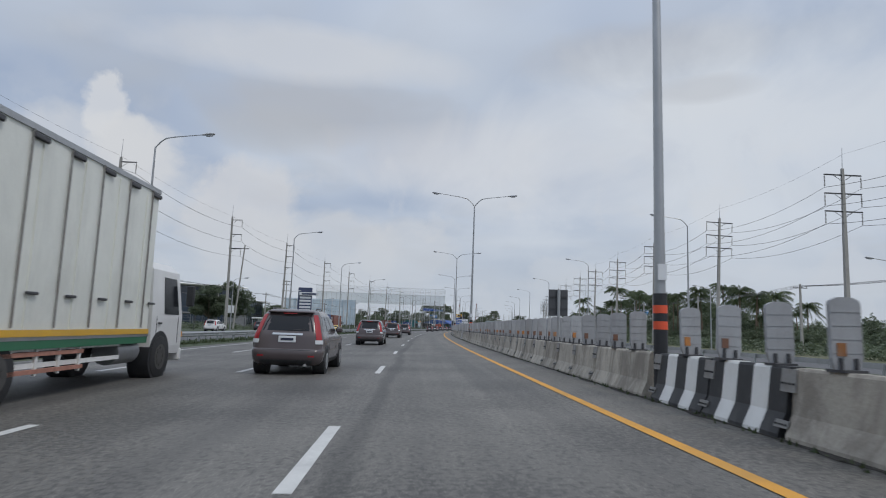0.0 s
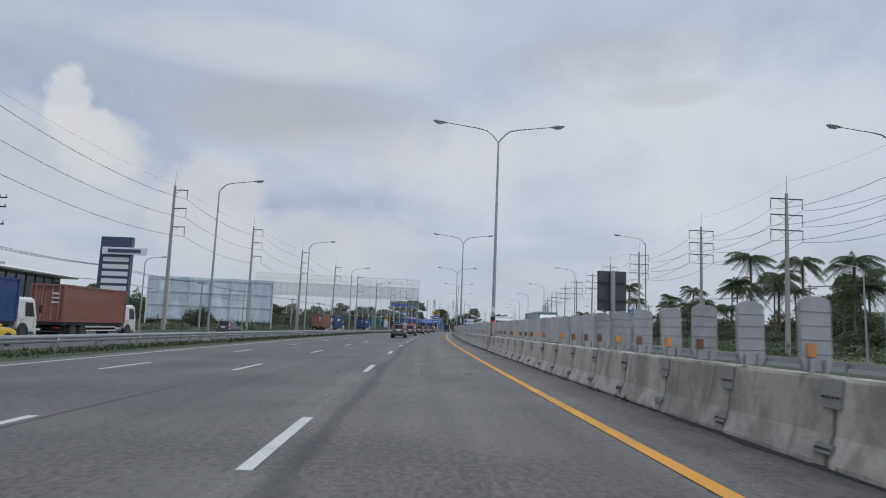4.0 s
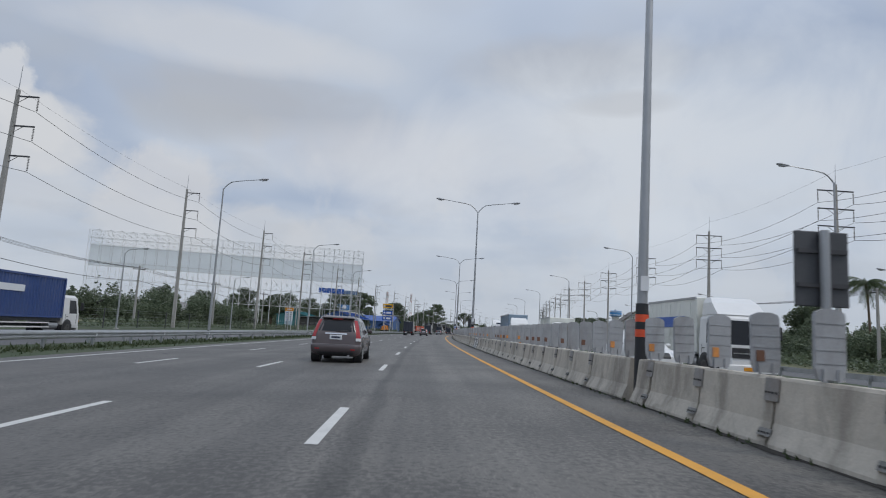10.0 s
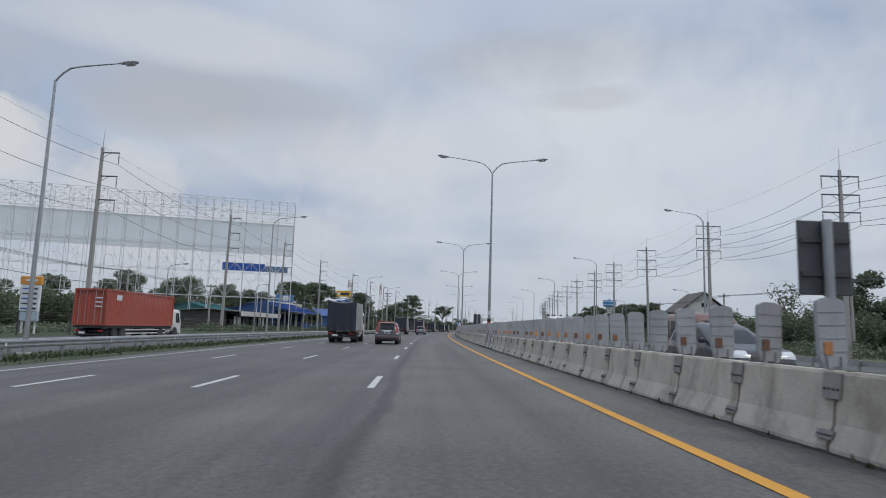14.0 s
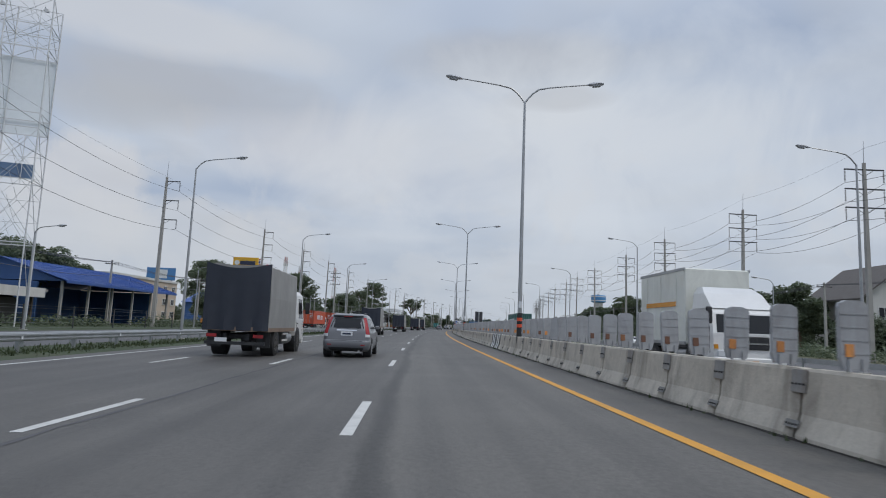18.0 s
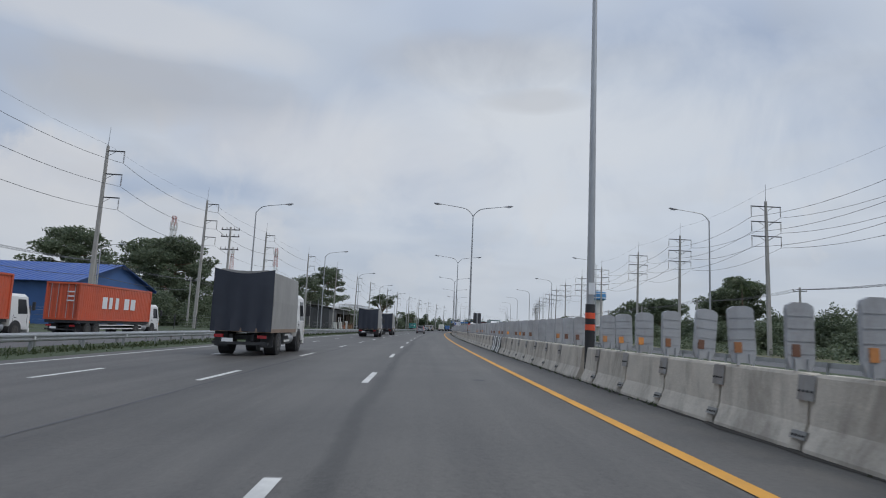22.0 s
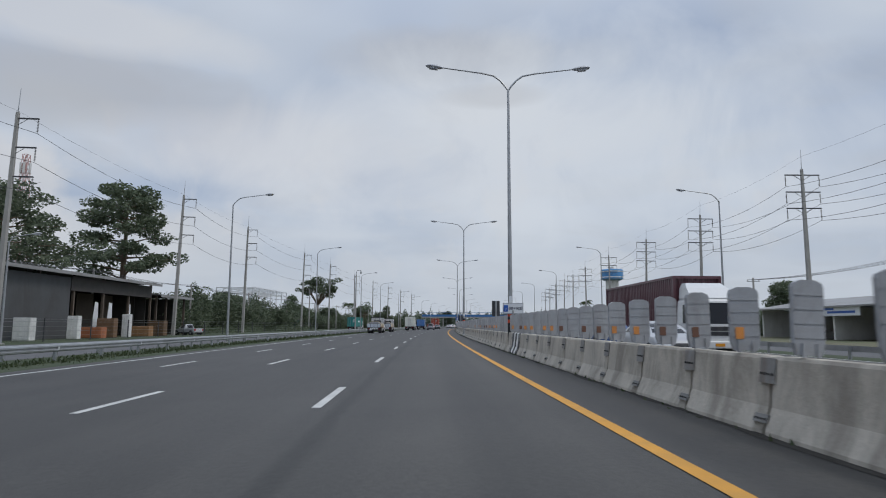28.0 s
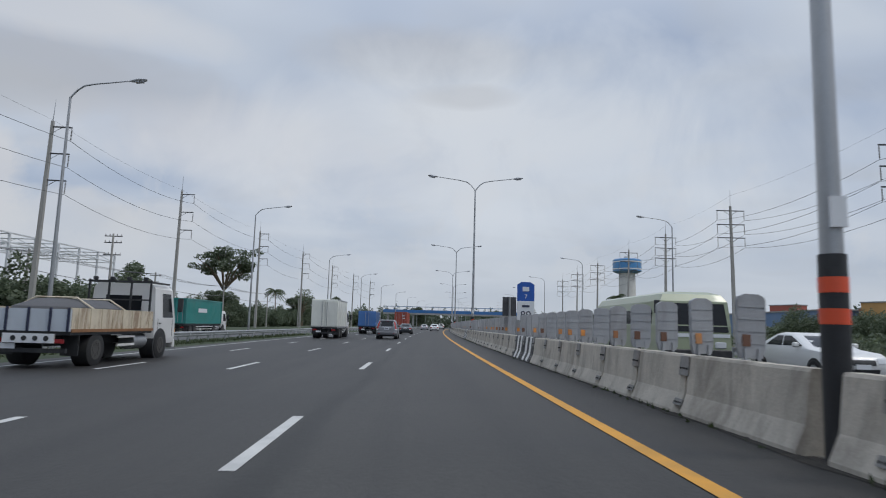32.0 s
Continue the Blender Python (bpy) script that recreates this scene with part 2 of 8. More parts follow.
# ---- materials ----
def mat(name, color, rough=0.7, metal=0.0, var=0.18, scale=3.0, fine=40.0, bump=0.15, stain=None, stain_amount=0.0, rand=0.0, coat=0.0, gloss=0.5, place=False, edge=(0.46, 0.66)):
    """A surface of one base colour with broad patches, fine grain, optional stains and a spread from piece to piece."""
    m = bpy.data.materials.new(name)
    m.use_nodes = True
    t = m.node_tree
    b = t.nodes["Principled BSDF"]
    b.inputs["Roughness"].default_value, b.inputs["Metallic"].default_value = rough, metal
    b.inputs["Coat Weight"].default_value = coat
    b.inputs["Specular IOR Level"].default_value = gloss
    # pieces that share one mesh take their grain from their place, so that no two are alike
    co = t.nodes.new("ShaderNodeNewGeometry" if place else "ShaderNodeTexCoord")
    spot_out = co.outputs["Position" if place else "Object"]
    big = node(t, "ShaderNodeTexNoise", Scale=scale, Detail=5.0, Roughness=0.6)
    small = node(t, "ShaderNodeTexNoise", Scale=fine, Detail=3.0, Roughness=0.7)
    for n in (big, small):
        t.links.new(spot_out, n.inputs["Vector"])
    hsv = node(t, "ShaderNodeHueSaturation", Color=(*color, 1))
    mul = node(t, "ShaderNodeMath")
    mul.operation = "MULTIPLY_ADD"
    t.links.new(big.outputs[0], mul.inputs[0])
    mul.inputs[1].default_value, mul.inputs[2].default_value = 2.4 * var, 1 - 1.2 * var
    mul2 = node(t, "ShaderNodeMath")
    mul2.operation = "MULTIPLY_ADD"
    t.links.new(small.outputs[0], mul2.inputs[0])
    mul2.inputs[1].default_value, mul2.inputs[2].default_value = 1.4 * var, 1 - 0.7 * var
    both = node(t, "ShaderNodeMath")
    both.operation = "MULTIPLY"
    t.links.new(mul.outputs[0], both.inputs[0])
    t.links.new(mul2.outputs[0], both.inputs[1])
    value = both.outputs[0]
    if rand:
        info = t.nodes.new("ShaderNodeObjectInfo")
        r = node(t, "ShaderNodeMath")
        r.operation = "MULTIPLY_ADD"
        t.links.new(info.outputs["Random"], r.inputs[0])
        r.inputs[1].default_value, r.inputs[2].default_value = 2 * rand, 1 - rand
        r2 = node(t, "ShaderNodeMath")
        r2.operation = "MULTIPLY"
        t.links.new(r.outputs[0], r2.inputs[0])
        t.links.new(value, r2.inputs[1])
        value = r2.outputs[0]
    t.links.new(value, hsv.inputs["Value"])
    color_out = hsv.outputs[0]
    if stain:
        sn = node(t, "ShaderNodeTexNoise", Scale=scale * 0.7, Detail=8.0, Roughness=0.7, Distortion=0.5)
        mp = node(t, "ShaderNodeMapping", Scale=(1.0, 1.0, 0.35))
        t.links.new(spot_out, mp.inputs[0])
        t.links.new(mp.outputs[0], sn.inputs["Vector"])
        ra = t.nodes.new("ShaderNodeValToRGB")
        ra.color_ramp.elements[0].position, ra.color_ramp.elements[1].position = edge
        t.links.new(sn.outputs[0], ra.inputs[0])
        am = node(t, "ShaderNodeMath")
        am.operation = "MULTIPLY"
        t.links.new(ra.outputs[0], am.inputs[0])
        am.inputs[1].default_value = stain_amount
        mx = t.nodes.new("ShaderNodeMix")
        mx.data_type = "RGBA"
        t.links.new(am.outputs[0], mx.inputs[0])
        t.links.new(color_out, mx.inputs[6])
        mx.inputs[7].default_value = (*stain, 1)
        color_out = mx.outputs[2]
    t.links.new(color_out, b.inputs["Base Color"])
    if bump:
        bp = node(t, "ShaderNodeBump", Strength=bump, Distance=0.02)
        t.links.new(small.outputs[0], bp.inputs["Height"])
        t.links.new(bp.outputs[0], b.inputs["Normal"])
    return m


def asphalt_mat():
    """Worn light-grey asphalt: aggregate, broad patches, and darker wheel tracks running with the lanes (u across, v along)."""
    m = mat("asphalt", (0.116, 0.110, 0.101), 0.60, var=0.28, scale=0.22, fine=20.0, bump=0.4, stain=(0.085, 0.083, 0.08), stain_amount=0.45, gloss=0.5)
    t = m.node_tree
    b = t.nodes["Principled BSDF"]
    src = b.inputs["Base Color"].links[0].from_socket
    uv = t.nodes.new("ShaderNodeUVMap")
    mp = node(t, "ShaderNodeMapping", Scale=(1.1, 0.018, 1.0))
    t.links.new(uv.outputs[0], mp.inputs[0])
    ln = node(t, "ShaderNodeTexNoise", Scale=1.0, Detail=4.0, Roughness=0.6)
    t.links.new(mp.outputs[0], ln.inputs["Vector"])
    ra = t.nodes.new("ShaderNodeValToRGB")
    ra.color_ramp.elements[0].position, ra.color_ramp.elements[0].color = 0.32, (0.72, 0.72, 0.725, 1)
    ra.color_ramp.elements[1].position, ra.color_ramp.elements[1].color = 0.68, (1.22, 1.22, 1.20, 1)
    t.links.new(ln.outputs[0], ra.inputs[0])
    sp = node(t, "ShaderNodeTexVoronoi", Scale=38.0)
    t.links.new(uv.outputs[0], sp.inputs["Vector"])
    rb = t.nodes.new("ShaderNodeValToRGB")
    rb.color_ramp.elements[0].position, rb.color_ramp.elements[0].color = 0.10, (1.85, 1.85, 1.8, 1)
    rb.color_ramp.elements[1].position, rb.color_ramp.elements[1].color = 0.36, (0.88, 0.88, 0.88, 1)
    t.links.new(sp.outputs["Distance"], rb.inputs[0])
    sx = t.nodes.new("ShaderNodeSeparateXYZ")
    t.links.new(uv.outputs[0], sx.inputs[0])
    wob = node(t, "ShaderNodeTexNoise", Scale=0.02, Detail=4.0)
    t.links.new(uv.outputs[0], wob.inputs["Vector"])
    along = t.nodes.new("ShaderNodeMath")
    along.operation = "MULTIPLY_ADD"
    t.links.new(wob.outputs[0], along.inputs[0])
    along.inputs[1].default_value = 60.0
    t.links.new(sx.outputs[1], along.inputs[2])
    rel = node(t, "ShaderNodeMapRange")
    rel.inputs[1].default_value, rel.inputs[2].default_value = 0.0, 1000.0
    t.links.new(along.outputs[0], rel.inputs[0])
    rc = t.nodes.new("ShaderNodeValToRGB")
    for pos, tone in ((0.38, 1.08), (0.55, 0.93), (0.66, 0.80), (0.77, 0.72), (0.81, 0.46), (0.87, 0.35)):
        e = rc.color_ramp.elements.new(pos)
        e.color = (tone, tone, tone * 1.01, 1)
    rc.color_ramp.elements[0].color = (1.26, 1.26, 1.24, 1)
    rc.color_ramp.elements[-1].color = (0.28, 0.28, 0.284, 1)
    t.links.new(rel.outputs[0], rc.inputs[0])
    pit = node(t, "ShaderNodeTexNoise", Scale=13.0, Detail=3.0, Roughness=0.65)
    t.links.new(uv.outputs[0], pit.inputs["Vector"])
    worn = node(t, "ShaderNodeTexNoise", Scale=0.35, Detail=3.0)
    t.links.new(uv.outputs[0], worn.inputs["Vector"])
    pm = t.nodes.new("ShaderNodeMath")
    pm.operation = "MULTIPLY_ADD"
    t.links.new(worn.outputs[0], pm.inputs[0])
    pm.inputs[1].default_value = 0.5
    t.links.new(pit.outputs[0], pm.inputs[2])
    rd = t.nodes.new("ShaderNodeValToRGB")
    rd.color_ramp.elements[0].position, rd.color_ramp.elements[0].color = 0.745, (1.05, 1.05, 1.05, 1)
    rd.color_ramp.elements[1].position, rd.color_ramp.elements[1].color = 0.815, (0.55, 0.55, 0.56, 1)
    t.links.new(pm.outputs[0], rd.inputs[0])
    # the lane beside the median was laid with a paler mix than the others
    re_ = t.nodes.new("ShaderNodeValToRGB")
    lanes = node(t, "ShaderNodeMapRange")
    lanes.inputs[1].default_value, lanes.inputs[2].default_value = -12.9, 4.3
    t.links.new(sx.outputs[0], lanes.inputs[0])
    re_.color_ramp.elements[0].position, re_.color_ramp.elements[0].color = 0.0, (0.82, 0.82, 0.83, 1)
    re_.color_ramp.elements[1].position, re_.color_ramp.elements[1].color = 0.716, (1.0, 0.995, 0.98, 1)
    for pos, tone in ((0.50, 0.86), (0.66, 0.98), (0.692, 0.95), (0.699, 0.55), (0.708, 0.55)):
        e = re_.color_ramp.elements.new(pos)
        e.color = (tone, tone, tone, 1)
    # a dark worn seam wanders along the joint between the two mixes
    drift = node(t, "ShaderNodeTexNoise", Scale=1.0, Detail=5.0, Roughness=0.65)
    dm = node(t, "ShaderNodeMapping", Scale=(0.6, 0.12, 1.0))
    t.links.new(uv.outputs[0], dm.inputs[0])
    t.links.new(dm.outputs[0], drift.inputs["Vector"])
    shifted = t.nodes.new("ShaderNodeMath")
    shifted.operation = "MULTIPLY_ADD"
    t.links.new(drift.outputs[0], shifted.inputs[0])
    shifted.inputs[1].default_value = 0.05
    t.links.new(lanes.outputs[0], shifted.inputs[2])
    centred = t.nodes.new("ShaderNodeMath")
    centred.operation = "SUBTRACT"
    t.links.new(shifted.outputs[0], centred.inputs[0])
    centred.inputs[1].default_value = 0.025
    t.links.new(centred.outputs[0], re_.inputs[0])
    # the surface laid further on is younger and has fewer pits
    age = node(t, "ShaderNodeMapRange")
    age.inputs[1].default_value, age.inputs[2].default_value = 0.36, 0.50
    age.inputs[3].default_value, age.inputs[4].default_value = 1.0, 0.38
    t.links.new(rel.outputs[0], age.inputs[0])
    for ramp in (ra, rb, rc, rd, re_):
        mx = t.nodes.new("ShaderNodeMix")
        mx.data_type, mx.blend_type = "RGBA", "MULTIPLY"
        mx.inputs[0].default_value = 1.0
        if ramp in (rb, rd):
            t.links.new(age.outputs[0], mx.inputs[0])
        t.links.new(src, mx.inputs[6])
        t.links.new(ramp.outputs[0], mx.inputs[7])
        src = mx.outputs[2]
    t.links.new(src, b.inputs["Base Color"])
    return m


def glass_mat(name, tint=(0.018, 0.02, 0.024)):
    m = mat(name, tint, 0.12, var=0.02, bump=0.0, gloss=0.26)
    return m


def leaf_mat(name, dark, light):
    m = mat(name, dark, 0.55, var=0.25, scale=1.5, fine=9.0, bump=0.0, rand=0.18)
    t = m.node_tree
    b = t.nodes["Principled BSDF"]
    src = b.inputs["Base Color"].links[0].from_socket
    gi = t.nodes.new("ShaderNodeNewGeometry")
    mx = t.nodes.new("ShaderNodeMix")
    mx.data_type = "RGBA"
    t.links.new(gi.outputs["Random Per Island"], mx.inputs[0])
    t.links.new(src, mx.inputs[6])
    mx.inputs[7].default_value = (*light, 1)
    t.links.new(mx.outputs[2], b.inputs["Base Color"])
    # thin leaves let part of the light through
    thin = t.nodes.new("ShaderNodeBsdfTranslucent")
    t.links.new(mx.outputs[2], thin.inputs[0])
    both = t.nodes.new("ShaderNodeMixShader")
    both.inputs[0].default_value = 0.38
    t.links.new(b.outputs[0], both.inputs[1])
    t.links.new(thin.outputs[0], both.inputs[2])
    t.links.new(both.outputs[0], t.nodes["Material Output"].inputs[0])
    return m


M = {
    "asphalt": asphalt_mat(),
    "asphalt_new": mat("asphalt_new", (0.10, 0.10, 0.104), 0.85, var=0.14, scale=0.3, fine=30.0, bump=0.3),
    "shoulder": mat("shoulder", (0.17, 0.168, 0.16), 0.9, var=0.2, scale=0.5, fine=30.0, bump=0.3, stain=(0.1, 0.095, 0.085), stain_amount=0.5),
    "sealer": mat("sealer", (0.03, 0.03, 0.032), 0.6, var=0.2, bump=0.1),
    "patch": mat("patch", (0.085, 0.085, 0.09), 0.85, var=0.2, scale=1.0, bump=0.3),
    "white_line": mat("white_line", (0.55, 0.55, 0.53), 0.7, var=0.18, scale=2.0, fine=30.0, bump=0.1, stain=(0.3, 0.3, 0.3), stain_amount=0.45),
    "yellow_line": mat("yellow_line", (0.62, 0.30, 0.04), 0.7, var=0.14, scale=1.2, fine=30.0, bump=0.1, stain=(0.32, 0.2, 0.07), stain_amount=0.4),
    "grass": mat("grass", (0.034, 0.052, 0.019), 0.9, var=0.35, scale=0.4, fine=12.0, bump=0.5, stain=(0.075, 0.07, 0.04), stain_amount=0.4),
    "blade": leaf_mat("grass_blade", (0.034, 0.054, 0.02), (0.075, 0.095, 0.04)),
    "earth": mat("earth", (0.13, 0.125, 0.075), 0.95, var=0.3, scale=0.08, fine=3.0, bump=0.3, stain=(0.08, 0.11, 0.04), stain_amount=0.85),
    "concrete": mat("concrete", (0.43, 0.395, 0.338), 0.85, var=0.30, scale=2.3, fine=22.0, bump=0.4, place=True, edge=(0.45, 0.58), stain=(0.15, 0.132, 0.112), stain_amount=0.6, rand=0.14),
    "concrete_clean": mat("concrete_clean", (0.465, 0.427, 0.366), 0.85, var=0.26, scale=1.9, fine=22.0, bump=0.35, place=True, edge=(0.47, 0.64), stain=(0.17, 0.15, 0.125), stain_amount=0.62, rand=0.12),
    "concrete_pole": mat("concrete_pole", (0.36, 0.35, 0.33), 0.85, var=0.15, scale=0.8, fine=25.0, bump=0.15, stain=(0.2, 0.19, 0.17), stain_amount=0.4),
    "steel": mat("galvanised_steel", (0.42, 0.43, 0.44), 0.45, 0.75, var=0.14, scale=1.5, bump=0.05, stain=(0.22, 0.21, 0.2), stain_amount=0.3),
    "lattice": mat("lattice_steel", (0.66, 0.67, 0.68), 0.6, 0.2, var=0.15, scale=0.6, bump=0.0),
    "lamp_metal": mat("lamp_metal", (0.50, 0.51, 0.53), 0.5, 0.15, var=0.12, scale=2.0, bump=0.0),
    "dark_steel": mat("dark_steel", (0.08, 0.08, 0.085), 0.5, 0.5, var=0.2, bump=0.05),
    "foot_plate": mat("foot_plate", (0.22, 0.215, 0.205), 0.7, 0.2, var=0.3, scale=6.0, bump=0.1),
    "dusty_rim": mat("dusty_rim", (0.085, 0.082, 0.078), 0.7, 0.3, var=0.25, scale=4.0, bump=0.05),
    "bolt": mat("bolt_head", (0.03, 0.03, 0.032), 0.6, 0.4, var=0.2, bump=0.0),
    "plate": mat("joint_plate", (0.28, 0.275, 0.265), 0.65, 0.3, var=0.3, scale=6.0, bump=0.1, stain=(0.16, 0.09, 0.05), stain_amount=0.4),
    "panel": mat("glare_panel_plastic", (0.33, 0.34, 0.355), 0.6, var=0.16, scale=3.0, bump=0.05, place=True, stain=(0.17, 0.16, 0.15), stain_amount=0.4, rand=0.16),
    "orange": mat("orange_reflector", (0.50, 0.20, 0.05), 0.5, var=0.25, scale=6.0, bump=0.05, rand=0.5, stain=(0.28, 0.19, 0.13), stain_amount=0.8, place=True),
    "black": mat("black_paint", (0.022, 0.023, 0.026), 0.55, var=0.3, scale=4.0, bump=0.1, stain=(0.12, 0.12, 0.115), stain_amount=0.25),
    "white": mat("white_paint", (0.74, 0.74, 0.72), 0.5, var=0.1, scale=2.0, bump=0.05, stain=(0.4, 0.38, 0.34), stain_amount=0.3),
    "red_band": mat("red_reflective_band", (0.75, 0.10, 0.04), 0.4, var=0.1, bump=0.0),
    "lamp_glass": mat("lamp_glass", (0.55, 0.57, 0.6), 0.15, var=0.05, bump=0.0),
    "porcelain": mat("porcelain", (0.30, 0.28, 0.27), 0.3, var=0.15, bump=0.0),
    "wire": mat("wire", (0.10, 0.10, 0.105), 0.5, 0.4, var=0.1, bump=0.0),
    "bark": mat("bark", (0.16, 0.12, 0.085), 0.9, var=0.3, scale=2.0, fine=14.0, bump=0.5),
    "leaf": leaf_mat("leaf", (0.088, 0.116, 0.074), (0.165, 0.20, 0.12)),
    # the leaf colours again, with the paleness of distance haze mixed in
    "leaf_far_hazed": leaf_mat("leaf_far_hazed", (0.10, 0.13, 0.09), (0.17, 0.20, 0.14)),
    "palm_leaf": leaf_mat("palm_leaf", (0.03, 0.055, 0.02), (0.09, 0.12, 0.045)),
    "glass": glass_mat("tinted_glass"),
    "rubber": mat("rubber", (0.025, 0.025, 0.026), 0.85, var=0.2, bump=0.2),
    "chrome": mat("chrome", (0.6, 0.6, 0.6), 0.2, 0.9, var=0.05, bump=0.0),
    "tail_red": mat("tail_light", (0.34, 0.03, 0.035), 0.2, var=0.1, bump=0.0),
    "lens_clear": mat("clear_lens", (0.62, 0.64, 0.66), 0.12, var=0.05, bump=0.0),
    "amber": mat("amber_lens", (0.7, 0.3, 0.03), 0.25, var=0.1, bump=0.0),
    "sign_back": mat("sign_back", (0.085, 0.088, 0.095), 0.5, 0.3, var=0.2, bump=0.05),
    "sign_blue": mat("sign_blue", (0.02, 0.10, 0.42), 0.35, var=0.08, bump=0.0),
    "sign_white": mat("sign_white", (0.72, 0.74, 0.76), 0.35, var=0.06, bump=0.0),
    "ink": mat("sign_ink", (0.03, 0.035, 0.07), 0.4, var=0.1, bump=0.0),
}


def fade_by_piece(m, faded, share):
    """Lets a share of the pieces of one material be faded to a duller colour."""
    t = m.node_tree
    base = t.nodes["Principled BSDF"].inputs["Base Color"]
    own = base.links[0].from_socket
    geo, info = t.nodes.new("ShaderNodeNewGeometry"), t.nodes.new("ShaderNodeObjectInfo")
    total, part_of = t.nodes.new("ShaderNodeMath"), t.nodes.new("ShaderNodeMath")
    total.operation, part_of.operation = "ADD", "FRACT"
    t.links.new(geo.outputs["Random Per Island"], total.inputs[0])
    t.links.new(info.outputs["Random"], total.inputs[1])
    t.links.new(total.outputs[0], part_of.inputs[0])
    ramp = t.nodes.new("ShaderNodeValToRGB")
    ramp.color_ramp.elements[0].position, ramp.color_ramp.elements[0].color = share - 0.1, (1, 1, 1, 1)
    ramp.color_ramp.elements[1].position, ramp.color_ramp.elements[1].color = share + 0.1, (0, 0, 0, 1)
    t.links.new(part_of.outputs[0], ramp.inputs[0])
    mix = t.nodes.new("ShaderNodeMix")
    mix.data_type = "RGBA"
    t.links.new(ramp.outputs[0], mix.inputs[0])
    t.links.new(own, mix.inputs[6])
    mix.inputs[7].default_value = (*faded, 1)
    t.links.new(mix.outputs[2], base)


fade_by_piece(M["orange"], (0.17, 0.085, 0.055), 0.6)


def paint(name, color, dirt=0.25, rough=0.35):
    if name not in M:
        M[name] = mat(name, color, rough, var=0.08, scale=1.2, fine=25.0, bump=0.03, stain=tuple(0.55 * c + 0.05 for c in color), stain_amount=dirt, coat=0.45)
    return M[name]


# ---- mesh building ----
class Shape:
    """Collects vertices and faces of one part."""

    def __init__(self):
        self.v, self.f, self.smooth = [], [], []

    def add(self, verts, faces, m=None, smooth=False):
        k = len(self.v)
        self.v += [tuple(m @ Vector(p)) if m else tuple(p) for p in verts]
        self.f += [tuple(k + i for i in f) for f in faces]
        self.smooth += [smooth] * len(faces)
        return self

    def box(self, x, y, z, w, l, h, m=None, bevel=0.0, top=None):
        """A box centred on x, y from z up; bevel cuts its upright corners and its rims; top: (w, l, dx, dy) of a tapered top."""
        tw, tl, dx, dy = top or (w, l, 0, 0)
        b = min(bevel, 0.45 * min(w, l, tw, tl, h))
        rings = []

        def ring(cx, cy, cz, a, c):
            if bevel <= 0:
                return [(cx + i * a / 2, cy + j * c / 2, cz) for i, j in ((-1, -1), (1, -1), (1, 1), (-1, 1))]
            pts = []
            for i, j, first in ((-1, -1, 0), (1, -1, 1), (1, 1, 0), (-1, 1, 1)):
                p, q = (cx + i * (a / 2 - b), cy + j * c / 2), (cx + i * a / 2, cy + j * (c / 2 - b))
                pts += [(*q, cz), (*p, cz)] if not first else [(*p, cz), (*q, cz)]
            return pts

        if bevel > 0:
            rings = [ring(x, y, z, w - 2 * b, l - 2 * b), ring(x, y, z + b, w, l), ring(x + dx, y + dy, z + h - b, tw, tl), ring(x + dx, y + dy, z + h, tw - 2 * b, tl - 2 * b)]
        else:
            rings = [ring(x, y, z, w, l), ring(x + dx, y + dy, z + h, tw, tl)]
        self.loft(rings, m)
        return self

    def loft(self, rings, m=None, smooth=False, caps=True, closed=True):
        n = len(rings[0])
        verts = [p for r in rings for p in r]
        faces = []
        for a in range(len(rings) - 1):
            for i in range(n if closed else n - 1):
                j = (i + 1) % n
                faces.append((a * n + i, a * n + j, (a + 1) * n + j, (a + 1) * n + i))
        if caps:
            faces += [tuple(range(n))[::-1], tuple((len(rings) - 1) * n + i for i in range(n))]
        return self.add(verts, faces, m, smooth)

    def tube(self, points, radii, sides=8, m=None, caps=True):
        """A round bar along points with a radius at each."""
        if not isinstance(radii, (list, tuple)):
            radii = [radii] * len(points)
        pts = [Vector(p) for p in points]
        rings = []
        for i, p in enumerate(pts):
            a = (pts[min(i + 1, len(pts) - 1)] - pts[max(i - 1, 0)]).normalized()
            u = a.cross(Vector((0, 0, 1)) if abs(a.z) < 0.95 else Vector((1, 0, 0))).normalized()
            w = u.cross(a)
            rings.append([tuple(p + radii[i] * (math.cos(2 * math.pi * k / sides) * u + math.sin(2 * math.pi * k / sides) * w)) for k in range(sides)])
        return self.loft(rings, m, smooth=sides > 5, caps=caps)

    def disc(self, axis_from, axis_to, radius, sides=16, m=None):
        return self.tube([axis_from, axis_to], radius, sides, m)

    def prism(self, profile, y0, y1, m=None, smooth=False):
        """A profile in x, z drawn along y."""
        return self.loft([[(px, y0, pz) for px, pz in profile], [(px, y1, pz) for px, pz in profile]], m, smooth)

    def strip(self, s0, s1, step, d0, d1, z0, z1=None):
        """A band of the road's surface between the offsets d0 and d1."""
        z1 = z0 if z1 is None else z1
        n = max(1, int(math.ceil((s1 - s0) / step)))
        ss = [s0 + (s1 - s0) * i / n for i in range(n + 1)]
        k = len(self.v)
        for s in ss:
            self.v += [tuple(at(s, d0, z0)), tuple(at(s, d1, z1))]
        self.f += [(k + 2 * i, k + 2 * i + 1, k + 2 * i + 3, k + 2 * i + 2) for i in range(n)]
        self.smooth += [False] * n
        return self

